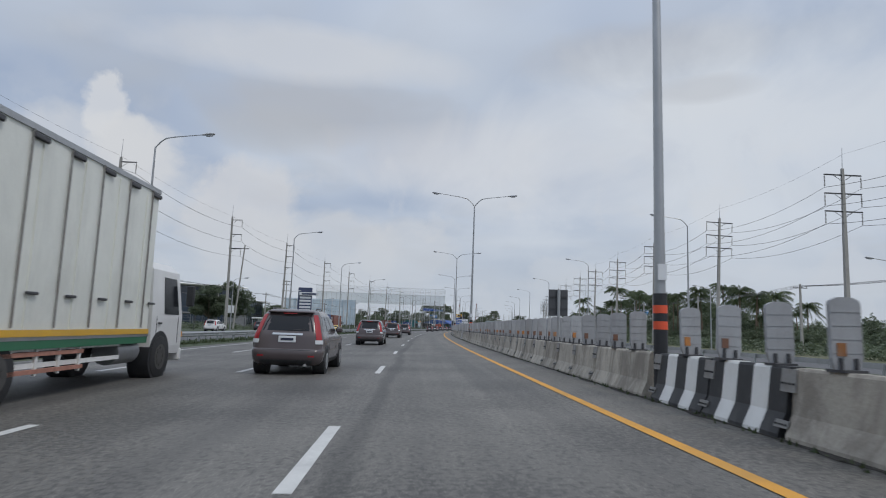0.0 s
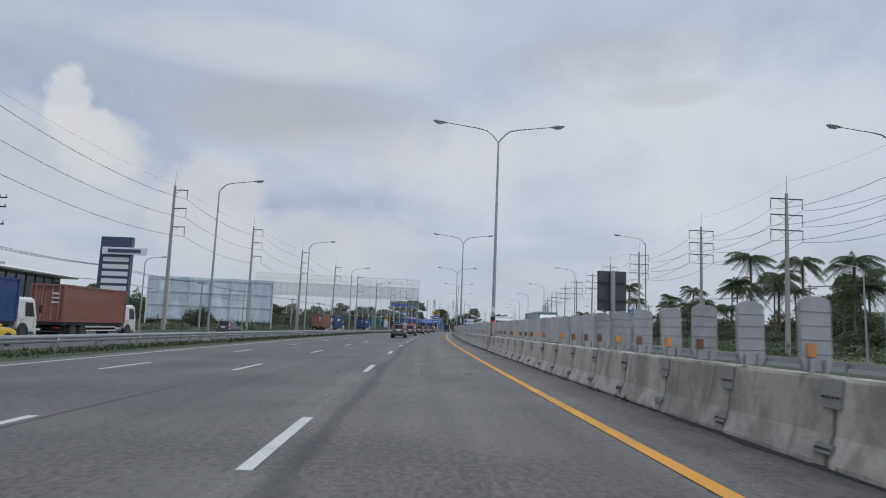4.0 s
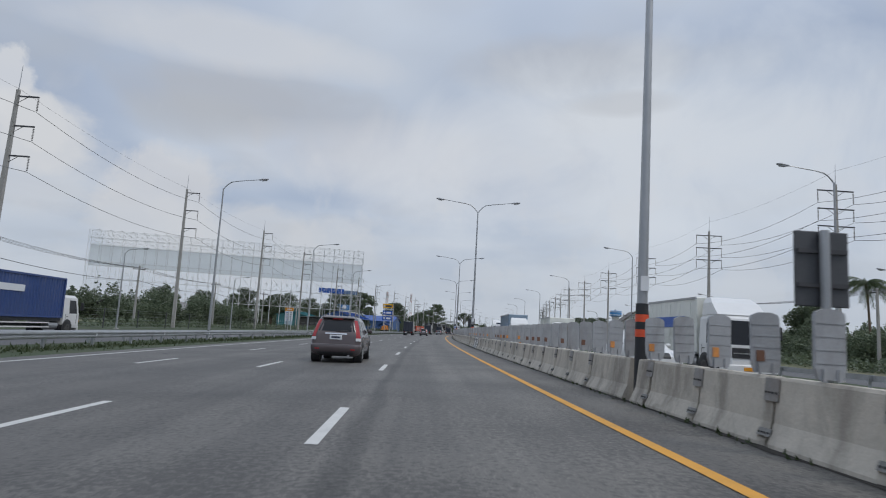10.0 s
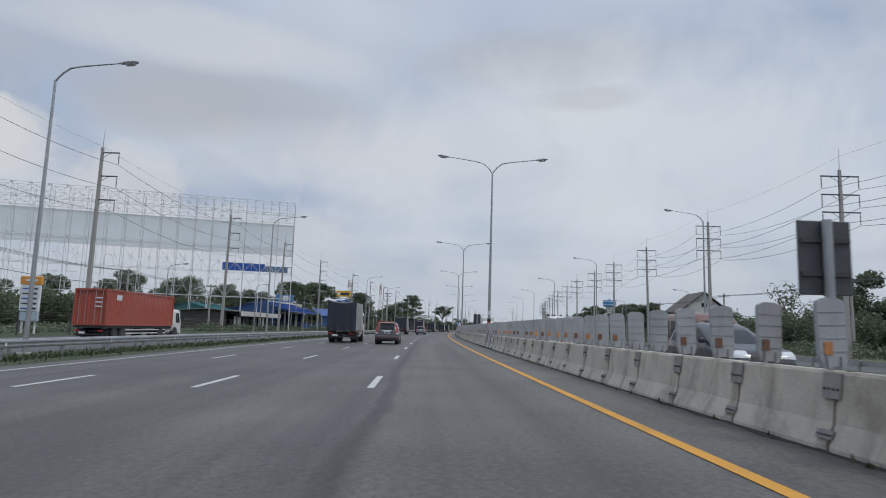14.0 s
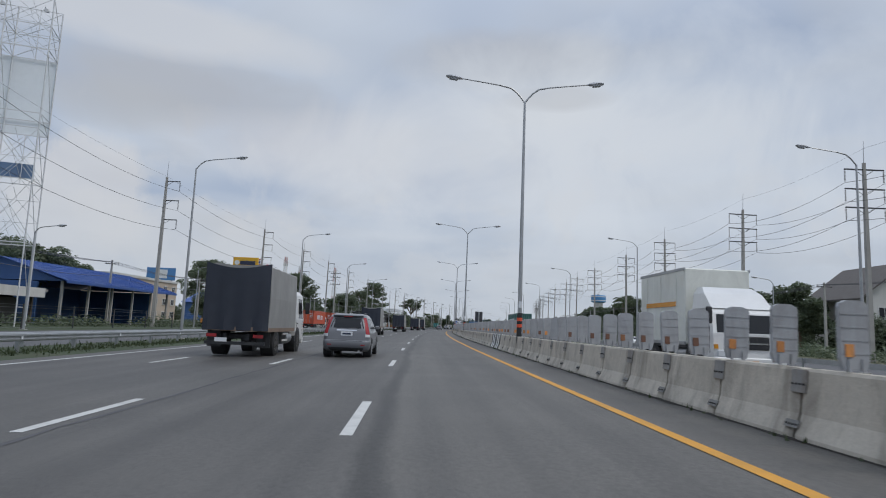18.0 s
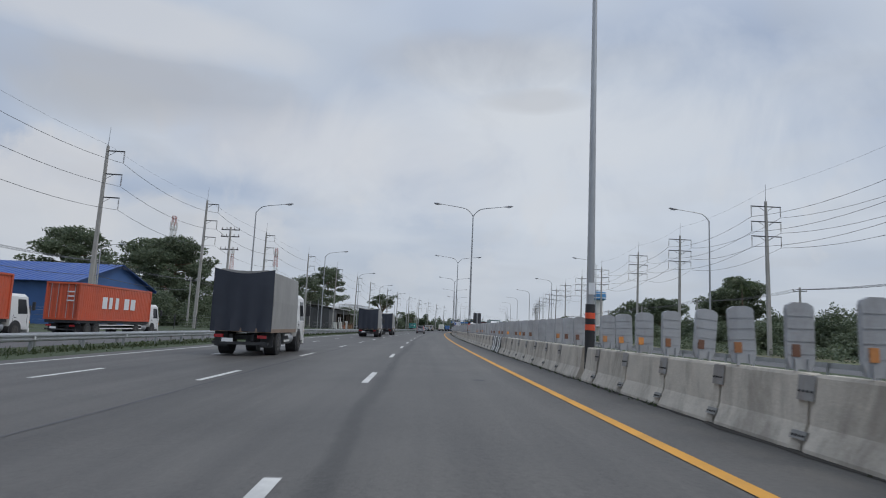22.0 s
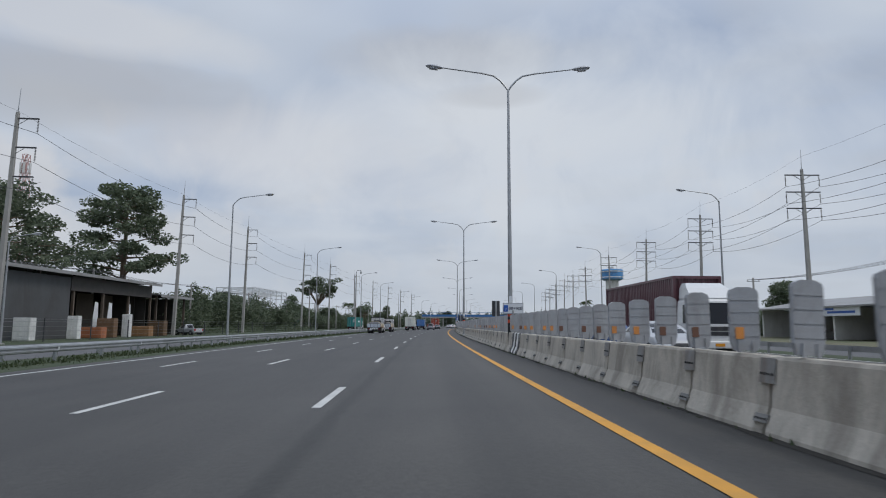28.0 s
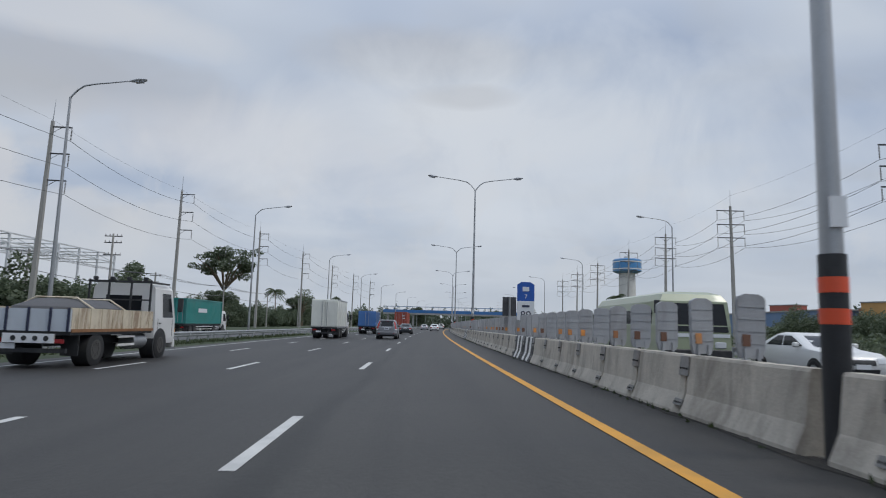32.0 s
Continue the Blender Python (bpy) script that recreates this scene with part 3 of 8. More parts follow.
    def mesh(self, name, material):
        me = bpy.data.meshes.new(name)
        me.from_pydata(self.v, [], self.f)
        if any(self.smooth):
            me.polygons.foreach_set("use_smooth", self.smooth)
        me.materials.append(material)
        me.update()
        if any(self.smooth):
            me.set_sharp_from_angle(angle=radians(38))
        return me


def part(name, shape, material, parent=None, label="", m=None):
    me = shape.mesh(name, material) if isinstance(shape, Shape) else shape
    ob = new(name, me)
    if parent is not None:
        ob.parent = parent
    if m is not None:
        ob.matrix_basis = m
    if label:
        ob["label"] = label
    return ob


def thing(name, label, category, m=None, group="", kind=""):
    ob = new(name)
    if m is not None:
        ob.matrix_basis = m
    return tagged(ob, label, category, group, kind)


def solo(name, shape, material, label, category="", group="", kind="", m=None):
    return tagged(part(name, shape, material, m=m), label, category, group, kind)


# ---- ground and roads ----
S0, S1 = -60.0, 1700.0


def uv_by_road(ob, s0, d_first, d_last, n):
    """u across the road and v along it, in metres."""
    me = ob.data
    layer_uv = me.uv_layers.new(name="road")
    for p in me.polygons:
        for li in p.loop_indices:
            vi = me.loops[li].vertex_index
            layer_uv.data[li].uv = (d_first if vi % 2 == 0 else d_last, s0 + (vi // 2) * n)


ground = Shape()
cx, cy = at(600, 0).x, at(600, 0).y
R_OUT = 4200
ground.add([(cx + R_OUT * math.cos(a * math.pi / 24), cy + R_OUT * math.sin(a * math.pi / 24), -0.62) for a in range(48)], [tuple(range(48))])
solo("ground", ground, M["earth"], "flat earth with scrub reaching to the horizon", "ground", kind="structure")

road = Shape().strip(S0, S1, 4.0, -12.9, POST_D - 0.1, road_z(-12.9), road_z(POST_D - 0.1))
ob = solo("road", road, M["asphalt"], "worn grey asphalt carriageway of four lanes", "road", kind="structure")
uv_by_road(ob, S0, -12.9, POST_D - 0.1, 4.0)
road = Shape().strip(S0, S1, 4.0, POST_D + 0.9, 22.0, road_z(POST_D + 0.9), road_z(22.0))
ob = solo("road_opposite", road, M["asphalt"], "grey asphalt carriageway behind the median barrier", "road", kind="structure")
uv_by_road(ob, S0, POST_D + 0.9, 22.0, 4.0)
solo("median_strip", Shape().strip(S0, S1, 4.0, POST_D - 0.1, POST_D + 0.9, road_z(POST_D - 0.1) + 0.004, road_z(POST_D + 0.9) + 0.004), M["shoulder"], "narrow paved strip under the median barrier", "pavement", kind="structure")
verge = Shape()
for d0, d1, z0, z1 in ((-14.6, -12.9, -0.40, road_z(-12.9)), (-18.8, -14.6, -0.46, -0.40), (22.0, 26.0, road_z(22.0), -0.5), (-62.0, -33.0, -0.52, -0.5)):
    verge.strip(S0, S1, 6.0, d0, d1, z0, z1)
solo("grass_verge", verge, M["grass"], "rough green grass verges beside the carriageways", "grass", kind="structure")
solo("frontage_road", Shape().strip(S0, S1, 5.0, -33.0, -18.8, -0.5, -0.46), M["asphalt_new"], "darker asphalt frontage road beside the motorway", "road", kind="structure")
solo("frontage_road_opposite", Shape().strip(S0, S1, 5.0, 26.0, 40.0, -0.5, -0.5), M["asphalt_new"], "asphalt frontage road beyond the opposite carriageway", "road", kind="structure")

EDGE_D, LANES, YELLOW_D = -11.75, (-1.17, -4.85, -8.5), 2.73
DASH_FROM, DASH_STEP, DASH_LEN = -3.33, 12.19, 3.2
line = Shape().strip(S0, S1, 3.0, YELLOW_D - 0.09, YELLOW_D + 0.09, road_z(YELLOW_D) + 0.006)
solo("edge_line_yellow", line, M["yellow_line"], "yellow painted edge line beside the median", "road marking", kind="structure")
line = Shape().strip(S0, S1, 3.0, EDGE_D - 0.08, EDGE_D + 0.08, road_z(EDGE_D) + 0.006)
solo("edge_line_white", line, M["white_line"], "white painted edge line beside the shoulder", "road marking", kind="structure")
line = Shape().strip(S0, S1, 4.0, 20.0, 20.15, road_z(20.0) + 0.006).strip(S0, S1, 4.0, 5.9, 6.05, road_z(6.0) + 0.006)
for d in (9.5, 13.1, 16.6):
    for i in range(150):
        line.strip(i * 12.0 - 60, i * 12.0 - 57, 3.0, d - 0.07, d + 0.07, road_z(d) + 0.006)
solo("lane_marking_opposite", line, M["white_line"], "white lane markings of the opposite carriageway", "road marking", kind="structure")
# the painter's spacing wanders by up to a metre
DASH_S = (34, 62, 95, 119, 204, 254, 300, 326, 350, 376, 412, 485, 509, 558, 617, 642, 663, 692, 780, 804, 838, 863, 887)
DASH_SHIFT = (-0.85, -1.1, 0.6, -0.3, -0.2, 0.0, 0.05, 0.3, 0.55, -0.2, -0.2, -0.15, -0.5, -0.25, -0.2, -0.55, -1.5, -0.4, 0.3, 0.3, -0.6, -0.1, -0.1)


def dash_at(i):
    s = DASH_FROM + DASH_STEP * i
    s += float(np.interp(s, (0, 590, 640, 700, 767, 838, 890), (0, -0.6, -1.2, -4.2, -9.9, -11.6, -12.2)))
    return s + float(np.interp(s, DASH_S, DASH_SHIFT))


far_dashes = Shape()
for d in LANES:
    for i in range(-6, 120):
        s = dash_at(i)
        z = road_z(d) + 0.006
        if 0 <= i < 42:
            one = Shape().strip(s - DASH_LEN / 2, s + DASH_LEN / 2, 1.5, d - 0.075, d + 0.075, z)
            one.v = [tuple(Vector(p) - at(s, d)) for p in one.v]
            solo("lane_dash", one, M["white_line"], "short white painted lane dash", "road marking", "lane dashes", "structure", Matrix.Translation(at(s, d)))
        else:
            far_dashes.strip(s - DASH_LEN / 2, s + DASH_LEN / 2, 3.0, d - 0.075, d + 0.075, z)
solo("lane_dashes_far", far_dashes, M["white_line"], "far white painted lane dashes", "road marking", kind="stuff")


# ---- median barrier: precast concrete blocks, joint plates, glare panels ----
BZ = road_z(POST_D) - 0.02
BLOCK = 2.0
PROFILE = [(-0.29, 0.0), (-0.285, 0.07), (-0.175, 0.31), (-0.115, 0.815), (-0.09, 0.85), (0.09, 0.85), (0.115, 0.815), (0.175, 0.31), (0.285, 0.07), (0.29, 0.0)]
block_mesh = Shape()
chip = [[(px * (1 if k in (1, 2) else 0.80), y, pz * (1 if k in (1, 2) else 0.985)) for px, pz in PROFILE] for k, y in enumerate((-0.972, -0.865, 0.865, 0.972))]
block_mesh.loft(chip)
clean_mesh = Shape().loft(chip).mesh("concrete_block", M["concrete_clean"])
block_mesh = block_mesh.mesh("concrete_block", M["concrete"])
band_mesh = {tone: Shape().prism([(px * 1.012, pz * 1.006) for px, pz in PROFILE], -0.195, 0.195).mesh("painted_band", M[tone]) for tone in ("black", "white")}


def paint_bands(b):
    for i in range(5):
        part("painted_band", band_mesh["white" if i % 2 else "black"], None, b, "white painted band" if i % 2 else "black painted band", Matrix.Translation((0, -0.78 + 0.39 * i, 0)))


plate_top = Shape().box(0, 0, 0, 0.016, 0.30, 0.27)
plate_top.v = [(x - 0.124 - (0.27 - z) * 0.13, y, z + 0.56) for x, y, z in plate_top.v]
plate_low = Shape().box(0, 0, 0, 0.016, 0.27, 0.085)
plate_low.v = [(x - 0.238 + (z - 0.06) * 0.5, y, z + 0.15) for x, y, z in plate_low.v]
bolts = Shape()
for k in range(4):
    bolts.disc((-0.168, -0.11 + k * 0.073, 0.66), (-0.120, -0.11 + k * 0.073, 0.66), 0.015, 6)
    bolts.disc((-0.268, -0.095 + k * 0.063, 0.188), (-0.20, -0.095 + k * 0.063, 0.188), 0.014, 6)
bolts = bolts.mesh("bolt_row", M["bolt"])
plate_top, plate_low = plate_top.mesh("joint_plate", M["plate"]), plate_low.mesh("foot_plate", M["foot_plate"])
LAMP_FROM, LAMP_STEP = 37.36 - 44.617, 44.617
posts_s = [LAMP_FROM + LAMP_STEP * k for k in range(-1, 30)]
SIGN_S = [95.7 + 100 * k for k in range(-1, 9)]
# striped blocks stand beside the signs
STRIPED = [35, 94, 135, 193, 237.5, 291, 343, 394, 436.5, 494, 537, 595, 636.5, 695, 737, 795, 837, 902, 937, 995]
NEAR = (28.0, 150.0)
far_blocks, far_plates, far_feet, bolt_rows = Shape(), Shape(), Shape(), Shape()
for i in range(-30, 700):
    s = i * BLOCK + (0.15 if i * BLOCK < 215 else 1.15)
    m = spot(s, POST_D, BZ)
    gap = next((p for p in posts_s if abs(s - p) < BLOCK / 2), None)
    stripe = any(abs(s - p) < 2.05 for p in STRIPED)
    if gap is None and s < 960:
        bolt_rows.add([v.co for v in bolts.vertices], [tuple(p.vertices) for p in bolts.polygons], m @ Matrix.Translation((0, BLOCK / 2, 0)))
    if (NEAR[0] <= s < NEAR[1] or stripe) and gap is None:
        b = tagged(part("concrete_barrier", block_mesh if s < 350 else clean_mesh, None, m=m @ Matrix.Rotation(radians(random.uniform(-0.6, 0.6)), 4, "Z")), "weathered grey precast concrete barrier block, black and white striped" if stripe else "weathered grey precast concrete barrier block", "barrier", "median barrier blocks")
        if stripe:
            paint_bands(b)
        part("joint_plate", plate_top, None, b, m=Matrix.Translation((0, BLOCK / 2, 0)))
        part("foot_plate", plate_low, None, b, m=Matrix.Translation((0, BLOCK / 2, 0)))
    elif gap is None:
        far_blocks.loft(chip, m)
        far_plates.add([v.co for v in plate_top.vertices], [tuple(p.vertices) for p in plate_top.polygons], m @ Matrix.Translation((0, BLOCK / 2, 0)))
        far_feet.add([v.co for v in plate_low.vertices], [tuple(p.vertices) for p in plate_low.polygons], m @ Matrix.Translation((0, BLOCK / 2, 0)))
    else:  # half blocks on both sides of a lamp post
        for y0, y1 in ((-1.0, gap - s - 0.24), (gap - s + 0.24, 1.0)):
            if y1 - y0 > 0.2:
                sh = Shape().prism(PROFILE, y0, y1)
                solo("concrete_barrier", sh, M["concrete" if s < 350 else "concrete_clean"], "short concrete barrier block beside a lamp post", "barrier", "median barrier blocks", m=m)
solo("barrier_row", far_blocks, M["concrete_clean"], "row of far concrete barrier blocks", "barrier", kind="stuff")
solo("joint_plates", far_plates, M["plate"], "steel joint plates on far barrier blocks", "barrier", kind="stuff")

solo("plate_bolts", bolt_rows, M["bolt"], "dark bolt heads on the barrier's plates", "bolts", kind="stuff")
solo("foot_plates", far_feet, M["foot_plate"], "dark steel foot plates on far barrier blocks", "barrier", kind="stuff")

PANEL = 1.2417
sh = Shape()
outline = [(-0.14, 0.0), (0.14, 0.0), (0.175, 0.12), (0.175, 0.69), (0.16, 0.73), (0.08, 0.765), (-0.08, 0.765), (-0.16, 0.73), (-0.175, 0.69), (-0.175, 0.12)]
panel_loft = [[(px, y, pz) for px, pz in outline] for y in (-0.028, 0.028)]
sh.loft(panel_loft)
for k in range(4):
    sh.box(0, -0.028, 0.17 + k * 0.145, 0.335, 0.012, 0.012)
panel_mesh = sh.mesh("glare_panel", M["panel"])
refl_mesh = Shape().box(-0.07, -0.034, 0.14, 0.10, 0.012, 0.14).mesh("reflector", M["orange"])
sh = Shape()
for x in (-0.085, 0.085):
    sh.box(x, -0.04, -0.02, 0.035, 0.03, 0.14)
sh.box(0, 0, -0.03, 0.26, 0.30, 0.03)
foot_mesh = sh.mesh("bracket", M["dark_steel"])
far_panels, far_refl = Shape(), Shape()
for i in range(-45, 1030):
    s = i * PANEL + 0.05
    if any(abs(s - p) < 0.4 for p in posts_s):
        continue
    yaw, lean = random.gauss(0, 5) + 6, random.gauss(0, 1.2)
    if random.random() < 0.04:
        yaw, lean = yaw + random.uniform(-30, 30), random.uniform(-7, 7)
    m = spot(s, POST_D + random.gauss(0, 0.012), BZ + 0.88, yaw) @ Matrix.Rotation(radians(lean), 4, "Y")
    shining = random.random() < 0.72
    if 28.0 <= s < 105.0:
        p = tagged(part("glare_panel", panel_mesh, None, m=m), "grey plastic anti-glare panel with rounded top on the barrier" + (", orange reflector" if shining else ""), "glare panel", "anti-glare panels")
        if shining:
            part("reflector", refl_mesh, None, p, "orange reflector")
        part("bracket", foot_mesh, None, p)
    else:
        far_panels.loft(panel_loft, m)
        if s < 960:
            for k in range(4):
                far_panels.box(0, -0.028, 0.17 + k * 0.145, 0.335, 0.012, 0.012, m)
            far_panels.box(-0.085, -0.04, -0.02, 0.035, 0.03, 0.14, m).box(0.085, -0.04, -0.02, 0.035, 0.03, 0.14, m)
        if shining:
            far_refl.box(-0.07, -0.034, 0.14, 0.10, 0.012, 0.14, m)
solo("glare_panels", far_panels, M["panel"], "row of grey plastic anti-glare panels on the barrier", "glare panel", kind="stuff")
solo("reflectors", far_refl, M["orange"], "orange reflectors on a row of glare panels", "reflector", kind="stuff")


# ---- street lamps ----
def lamp_head(m):
    """Cobra-head lantern, its length along x from the arm's tip."""
    rings = []
    for x, w, h0, h1 in ((-0.05, 0.05, -0.04, 0.04), (0.08, 0.10, -0.07, 0.07), (0.30, 0.16, -0.10, 0.11), (0.55, 0.18, -0.11, 0.10), (0.74, 0.12, -0.07, 0.05), (0.80, 0.05, -0.03, 0.02)):
        rings.append([(x, w * math.cos(a), (h1 if math.sin(a) > 0 else -h0) * math.sin(a)) for a in [k * math.pi / 5 for k in range(10)]])
    return Shape().loft(rings, m, smooth=True)


def arm_path(side, reach, z0, rise):
    pts = []
    for u in (0, 0.05, 0.12, 0.22, 0.4, 0.7, 1.0):
        pts.append((side * reach * u, 0, z0 + rise * (1 - (1 - min(u / 0.3, 1)) ** 2) * 0.62 + rise * 0.38 * u))
    return pts


def street_lamp(name, label, height, reaches, rise, banded, group):
    top = thing(name, label, "street lamp", group=group)
    part("pole", Shape().tube([(0, 0, 0), (0, 0, 0.5), (0, 0, height * 0.5), (0, 0, height)], [0.115, 0.112, 0.085, 0.055], 12), M["steel"], top, "galvanised tapered steel pole")
    for side, reach in reaches:
        path = arm_path(side, reach, height - 0.05, rise)
        part("arm", Shape().tube(path, [0.045] * 4 + [0.038, 0.034, 0.03], 8), M["steel"], top)
        tip = Matrix.Translation(path[-1]) @ (Matrix.Rotation(math.pi, 4, "Z") if side < 0 else Matrix.Identity(4)) @ Matrix.Rotation(radians(-7), 4, "Y")
        head = part("lamp_head", lamp_head(tip), M["lamp_metal"], top, "grey metal lantern")
        part("lens", Shape().box(0.42, 0, -0.13, 0.42, 0.24, 0.05, tip, 0.02), M["lamp_glass"], head, "clear lamp glass")
    if banded:
        part("black_wrap", Shape().tube([(0, 0, 0.0), (0, 0, 1.95)], [0.132, 0.126], 12), M["black"], top, "black protective wrap")
        for z in (1.28, 1.58):
            part("reflective_band", Shape().tube([(0, 0, z), (0, 0, z + 0.15)], 0.133, 12), M["red_band"], top, "red reflective band")
        part("cable_box", Shape().box(0.0, -0.12, 2.2, 0.16, 0.03, 0.3), M["sign_white"], top, "small white number plate")
    else:
        part("base_plate", Shape().box(0, 0, -0.05, 0.5, 0.5, 0.12, None, 0.02), M["concrete_pole"], top, "concrete footing")
    return top


twin = street_lamp("median_street_lamp", "tall galvanised twin-arm street lamp with red and black bands", 12.35, ((-1, 3.15), (1, 3.15)), 1.1, True, "median street lamps")
twin.matrix_basis = spot(posts_s[0], POST_D, BZ)
for s in posts_s[1:]:
    copy_thing(twin, spot(s, POST_D, BZ) @ Matrix.Rotation(radians(random.gauss(0, 0.25)), 4, "Y"))
left_lamp = street_lamp("verge_street_lamp", "tall galvanised single-arm street lamp on the verge", 12.6, ((1, 2.95),), 1.0, False, "verge street lamps")
left_s = [25.5, 65.5, 107, 145.8, 187.5, 224.6, 264, 303.6, 344.5, 384, 423.8, 464, 544.4, 583, 623.4, 664, 703.6, 744, 784, 824, 863.3, 910, 943.6, 988] + [1029 + 40 * i for i in range(12)]
left_lamp.matrix_basis = spot(left_s[0], -17.6, -0.42)
for s in left_s[1:]:
    copy_thing(left_lamp, spot(s, -17.6, -0.42))
for i in range(-2, 30):
    copy_thing(left_lamp, spot(127.0 + 40.8 * i, 25.9, -0.48, 180))
low_lamp = street_lamp("frontage_street_lamp", "shorter grey single-arm street lamp by the frontage road", 8.6, ((1, 1.9),), 0.7, False, "frontage street lamps")
low_lamp.matrix_basis = spot(60.0, -35.0, -0.5)
for i in range(1, 21):
    copy_thing(low_lamp, spot(60.0 + 38.0 * i, -35.0, -0.5))
for i in range(0, 14):
    copy_thing(low_lamp, spot(80.0 + 38.0 * i, 42.0, -0.5, 180))


# ---- guard rails ----
def guard_rail(d, z, step, s_end, label, parts_to):
    top = thing("guard_rail", label, "guard rail", kind="structure")
    wave = [(0.0, 0.0), (0.05, 0.03), (0.055, 0.09), (0.0, 0.14), (0.0, 0.17), (0.055, 0.22), (0.05, 0.28), (0.0, 0.31), (-0.008, 0.31), (-0.008, 0.0)]
    beams = Shape()
    n = int((s_end - S0) / 4)
    k = len(beams.v)
    for i in range(n + 1):
        s = S0 + 4.0 * i
        beams.v += [tuple(at(s, d + px, z + 0.42 + pz)) for px, pz in wave]
    m = len(wave)
    for i in range(n):
        for j in range(m):
            beams.f.append((i * m + j, i * m + (j + 1) % m, (i + 1) * m + (j + 1) % m, (i + 1) * m + j))
    beams.smooth += [False] * len(beams.f)
    part("rail_beam", beams, M["steel"], top, "corrugated galvanised steel beam")
    post = Shape().box(-0.1, 0, -0.3, 0.13, 0.10, 1.0).box(-0.04, 0, 0.46, 0.1, 0.14, 0.22).mesh("rail_post", M["steel"])
    tag = Shape().box(0.065, 0, 0.50, 0.02, 0.09, 0.13).mesh("marker_tag", M["sign_white"])
    rest, tags = Shape(), Shape()
    count = 0
    s = 20.0
    while s < s_end:
        mm = spot(s, d, z)
        if s < parts_to:
            p = part("rail_post", post, None, top, m=mm)
            if count % 2 == 0:
                part("marker_tag", tag, None, p, "small pale marker tag")
        else:
            rest.box(-0.1, 0, -0.3, 0.13, 0.10, 1.0, mm).box(-0.04, 0, 0.46, 0.1, 0.14, 0.22, mm)
            if count % 2 == 0:
                tags.box(0.065, 0, 0.50, 0.02, 0.09, 0.13, mm)
        count += 1
        s += step
    if rest.v:
        tagged(part("far_rail_posts", rest, M["steel"], top), kind="stuff")
        tagged(part("far_marker_tags", tags, M["sign_white"], top), kind="stuff")
    return top


guard_rail(-16.0, -0.42, 4.0, 1300.0, "galvanised steel guard rail on grassy verge", 200.0)
guard_rail(-18.3, -0.50, 4.0, 1300.0, "second galvanised steel guard rail beside the frontage road", 60.0)
guard_rail(22.9, -0.46, 4.0, 1300.0, "galvanised steel guard rail beyond the opposite carriageway", 120.0)
guard_rail(POST_D + 1.6, road_z(POST_D + 1.6) + 0.0, 4.0, 1300.0, "galvanised steel guard rail behind the median barrier", 200.0)


# ---- power lines ----
def insulator(shape, x, z, n=6, r=0.07):
    for k in range(n):
        shape.tube([(x, 0, z - 0.15 - 0.15 * k), (x, 0, z - 0.21 - 0.15 * k)], [r, r * 0.6], 6)
    shape.tube([(x, 0, z), (x, 0, z - 0.15 * n - 0.15)], 0.02, 4)


def power_pole(name, label, arms, sides, height, group):
    top = thing(name, label, "power pole", group=group)
    part("pole", Shape().loft([[(sx * w, sy * w, z) for sx, sy in ((-1, -1), (1, -1), (1, 1), (-1, 1))] for z, w in ((0, 0.24), (height * 0.6, 0.185), (height, 0.13))]), M["concrete_pole"], top, "tapered concrete pole")
    part("spike", Shape().tube([(0, 0, height), (0.05, 0, height + 2.4)], [0.045, 0.02], 5), M["steel"], top, "thin lightning spike")
    for z in arms:
        for side in sides:
            a = part("cross_arm", Shape().box(side * 1.05, 0, z, 2.1, 0.14, 0.13).tube([(side * 0.1, 0, z - 0.6), (side * 1.0, 0, z)], 0.03, 4), M["dark_steel"], top, "dark steel cross arm")
            sh = Shape()
            insulator(sh, side * 2.05, z, 8, 0.10)
            part("insulator", sh, M["porcelain"], a, "hanging insulator string")
    return top


LEFT_POLES = [20, 62, 105, 148, 186, 230, 268, 308.3, 350, 391, 432, 469, 513, 550, 590, 639.5, 676, 708.5, 745, 787, 826.5, 865, 897, 944, 978, 1021, 1061, 1101, 1141, 1181]
RIGHT_POLES = [60, 92, 124, 155, 186, 214, 241, 277, 305, 332, 361, 395, 428, 463, 498, 531, 562, 589, 621, 649, 684, 716, 742, 777, 807, 841, 873, 904, 936, 971, 1000, 1026, 1058, 1090, 1122]
LA, RA = (21.6, 18.7, 15.8), (20.0, 17.9, 15.9)
lp = power_pole("power_pole", "concrete power pole with three cross arms on one side", LA, (1,), 22.3, "power poles")
rp = power_pole("twin_power_pole", "concrete power pole with three double cross arms", RA, (-1, 1), 20.8, "twin power poles")


def pole_pose(s, d, k):
    rng = random.Random(k * 7 + int(d))
    return spot(s, d, -0.55, rng.gauss(0, 2)) @ Matrix.Rotation(radians(rng.gauss(0.4, 0.7)), 4, "Y")


def cable(a, b, sag, n=9):
    a, b = Vector(a), Vector(b)
    return [a.lerp(b, i / n) - Vector((0, 0, sag * 4 * (i / n) * (1 - i / n))) for i in range(n + 1)]


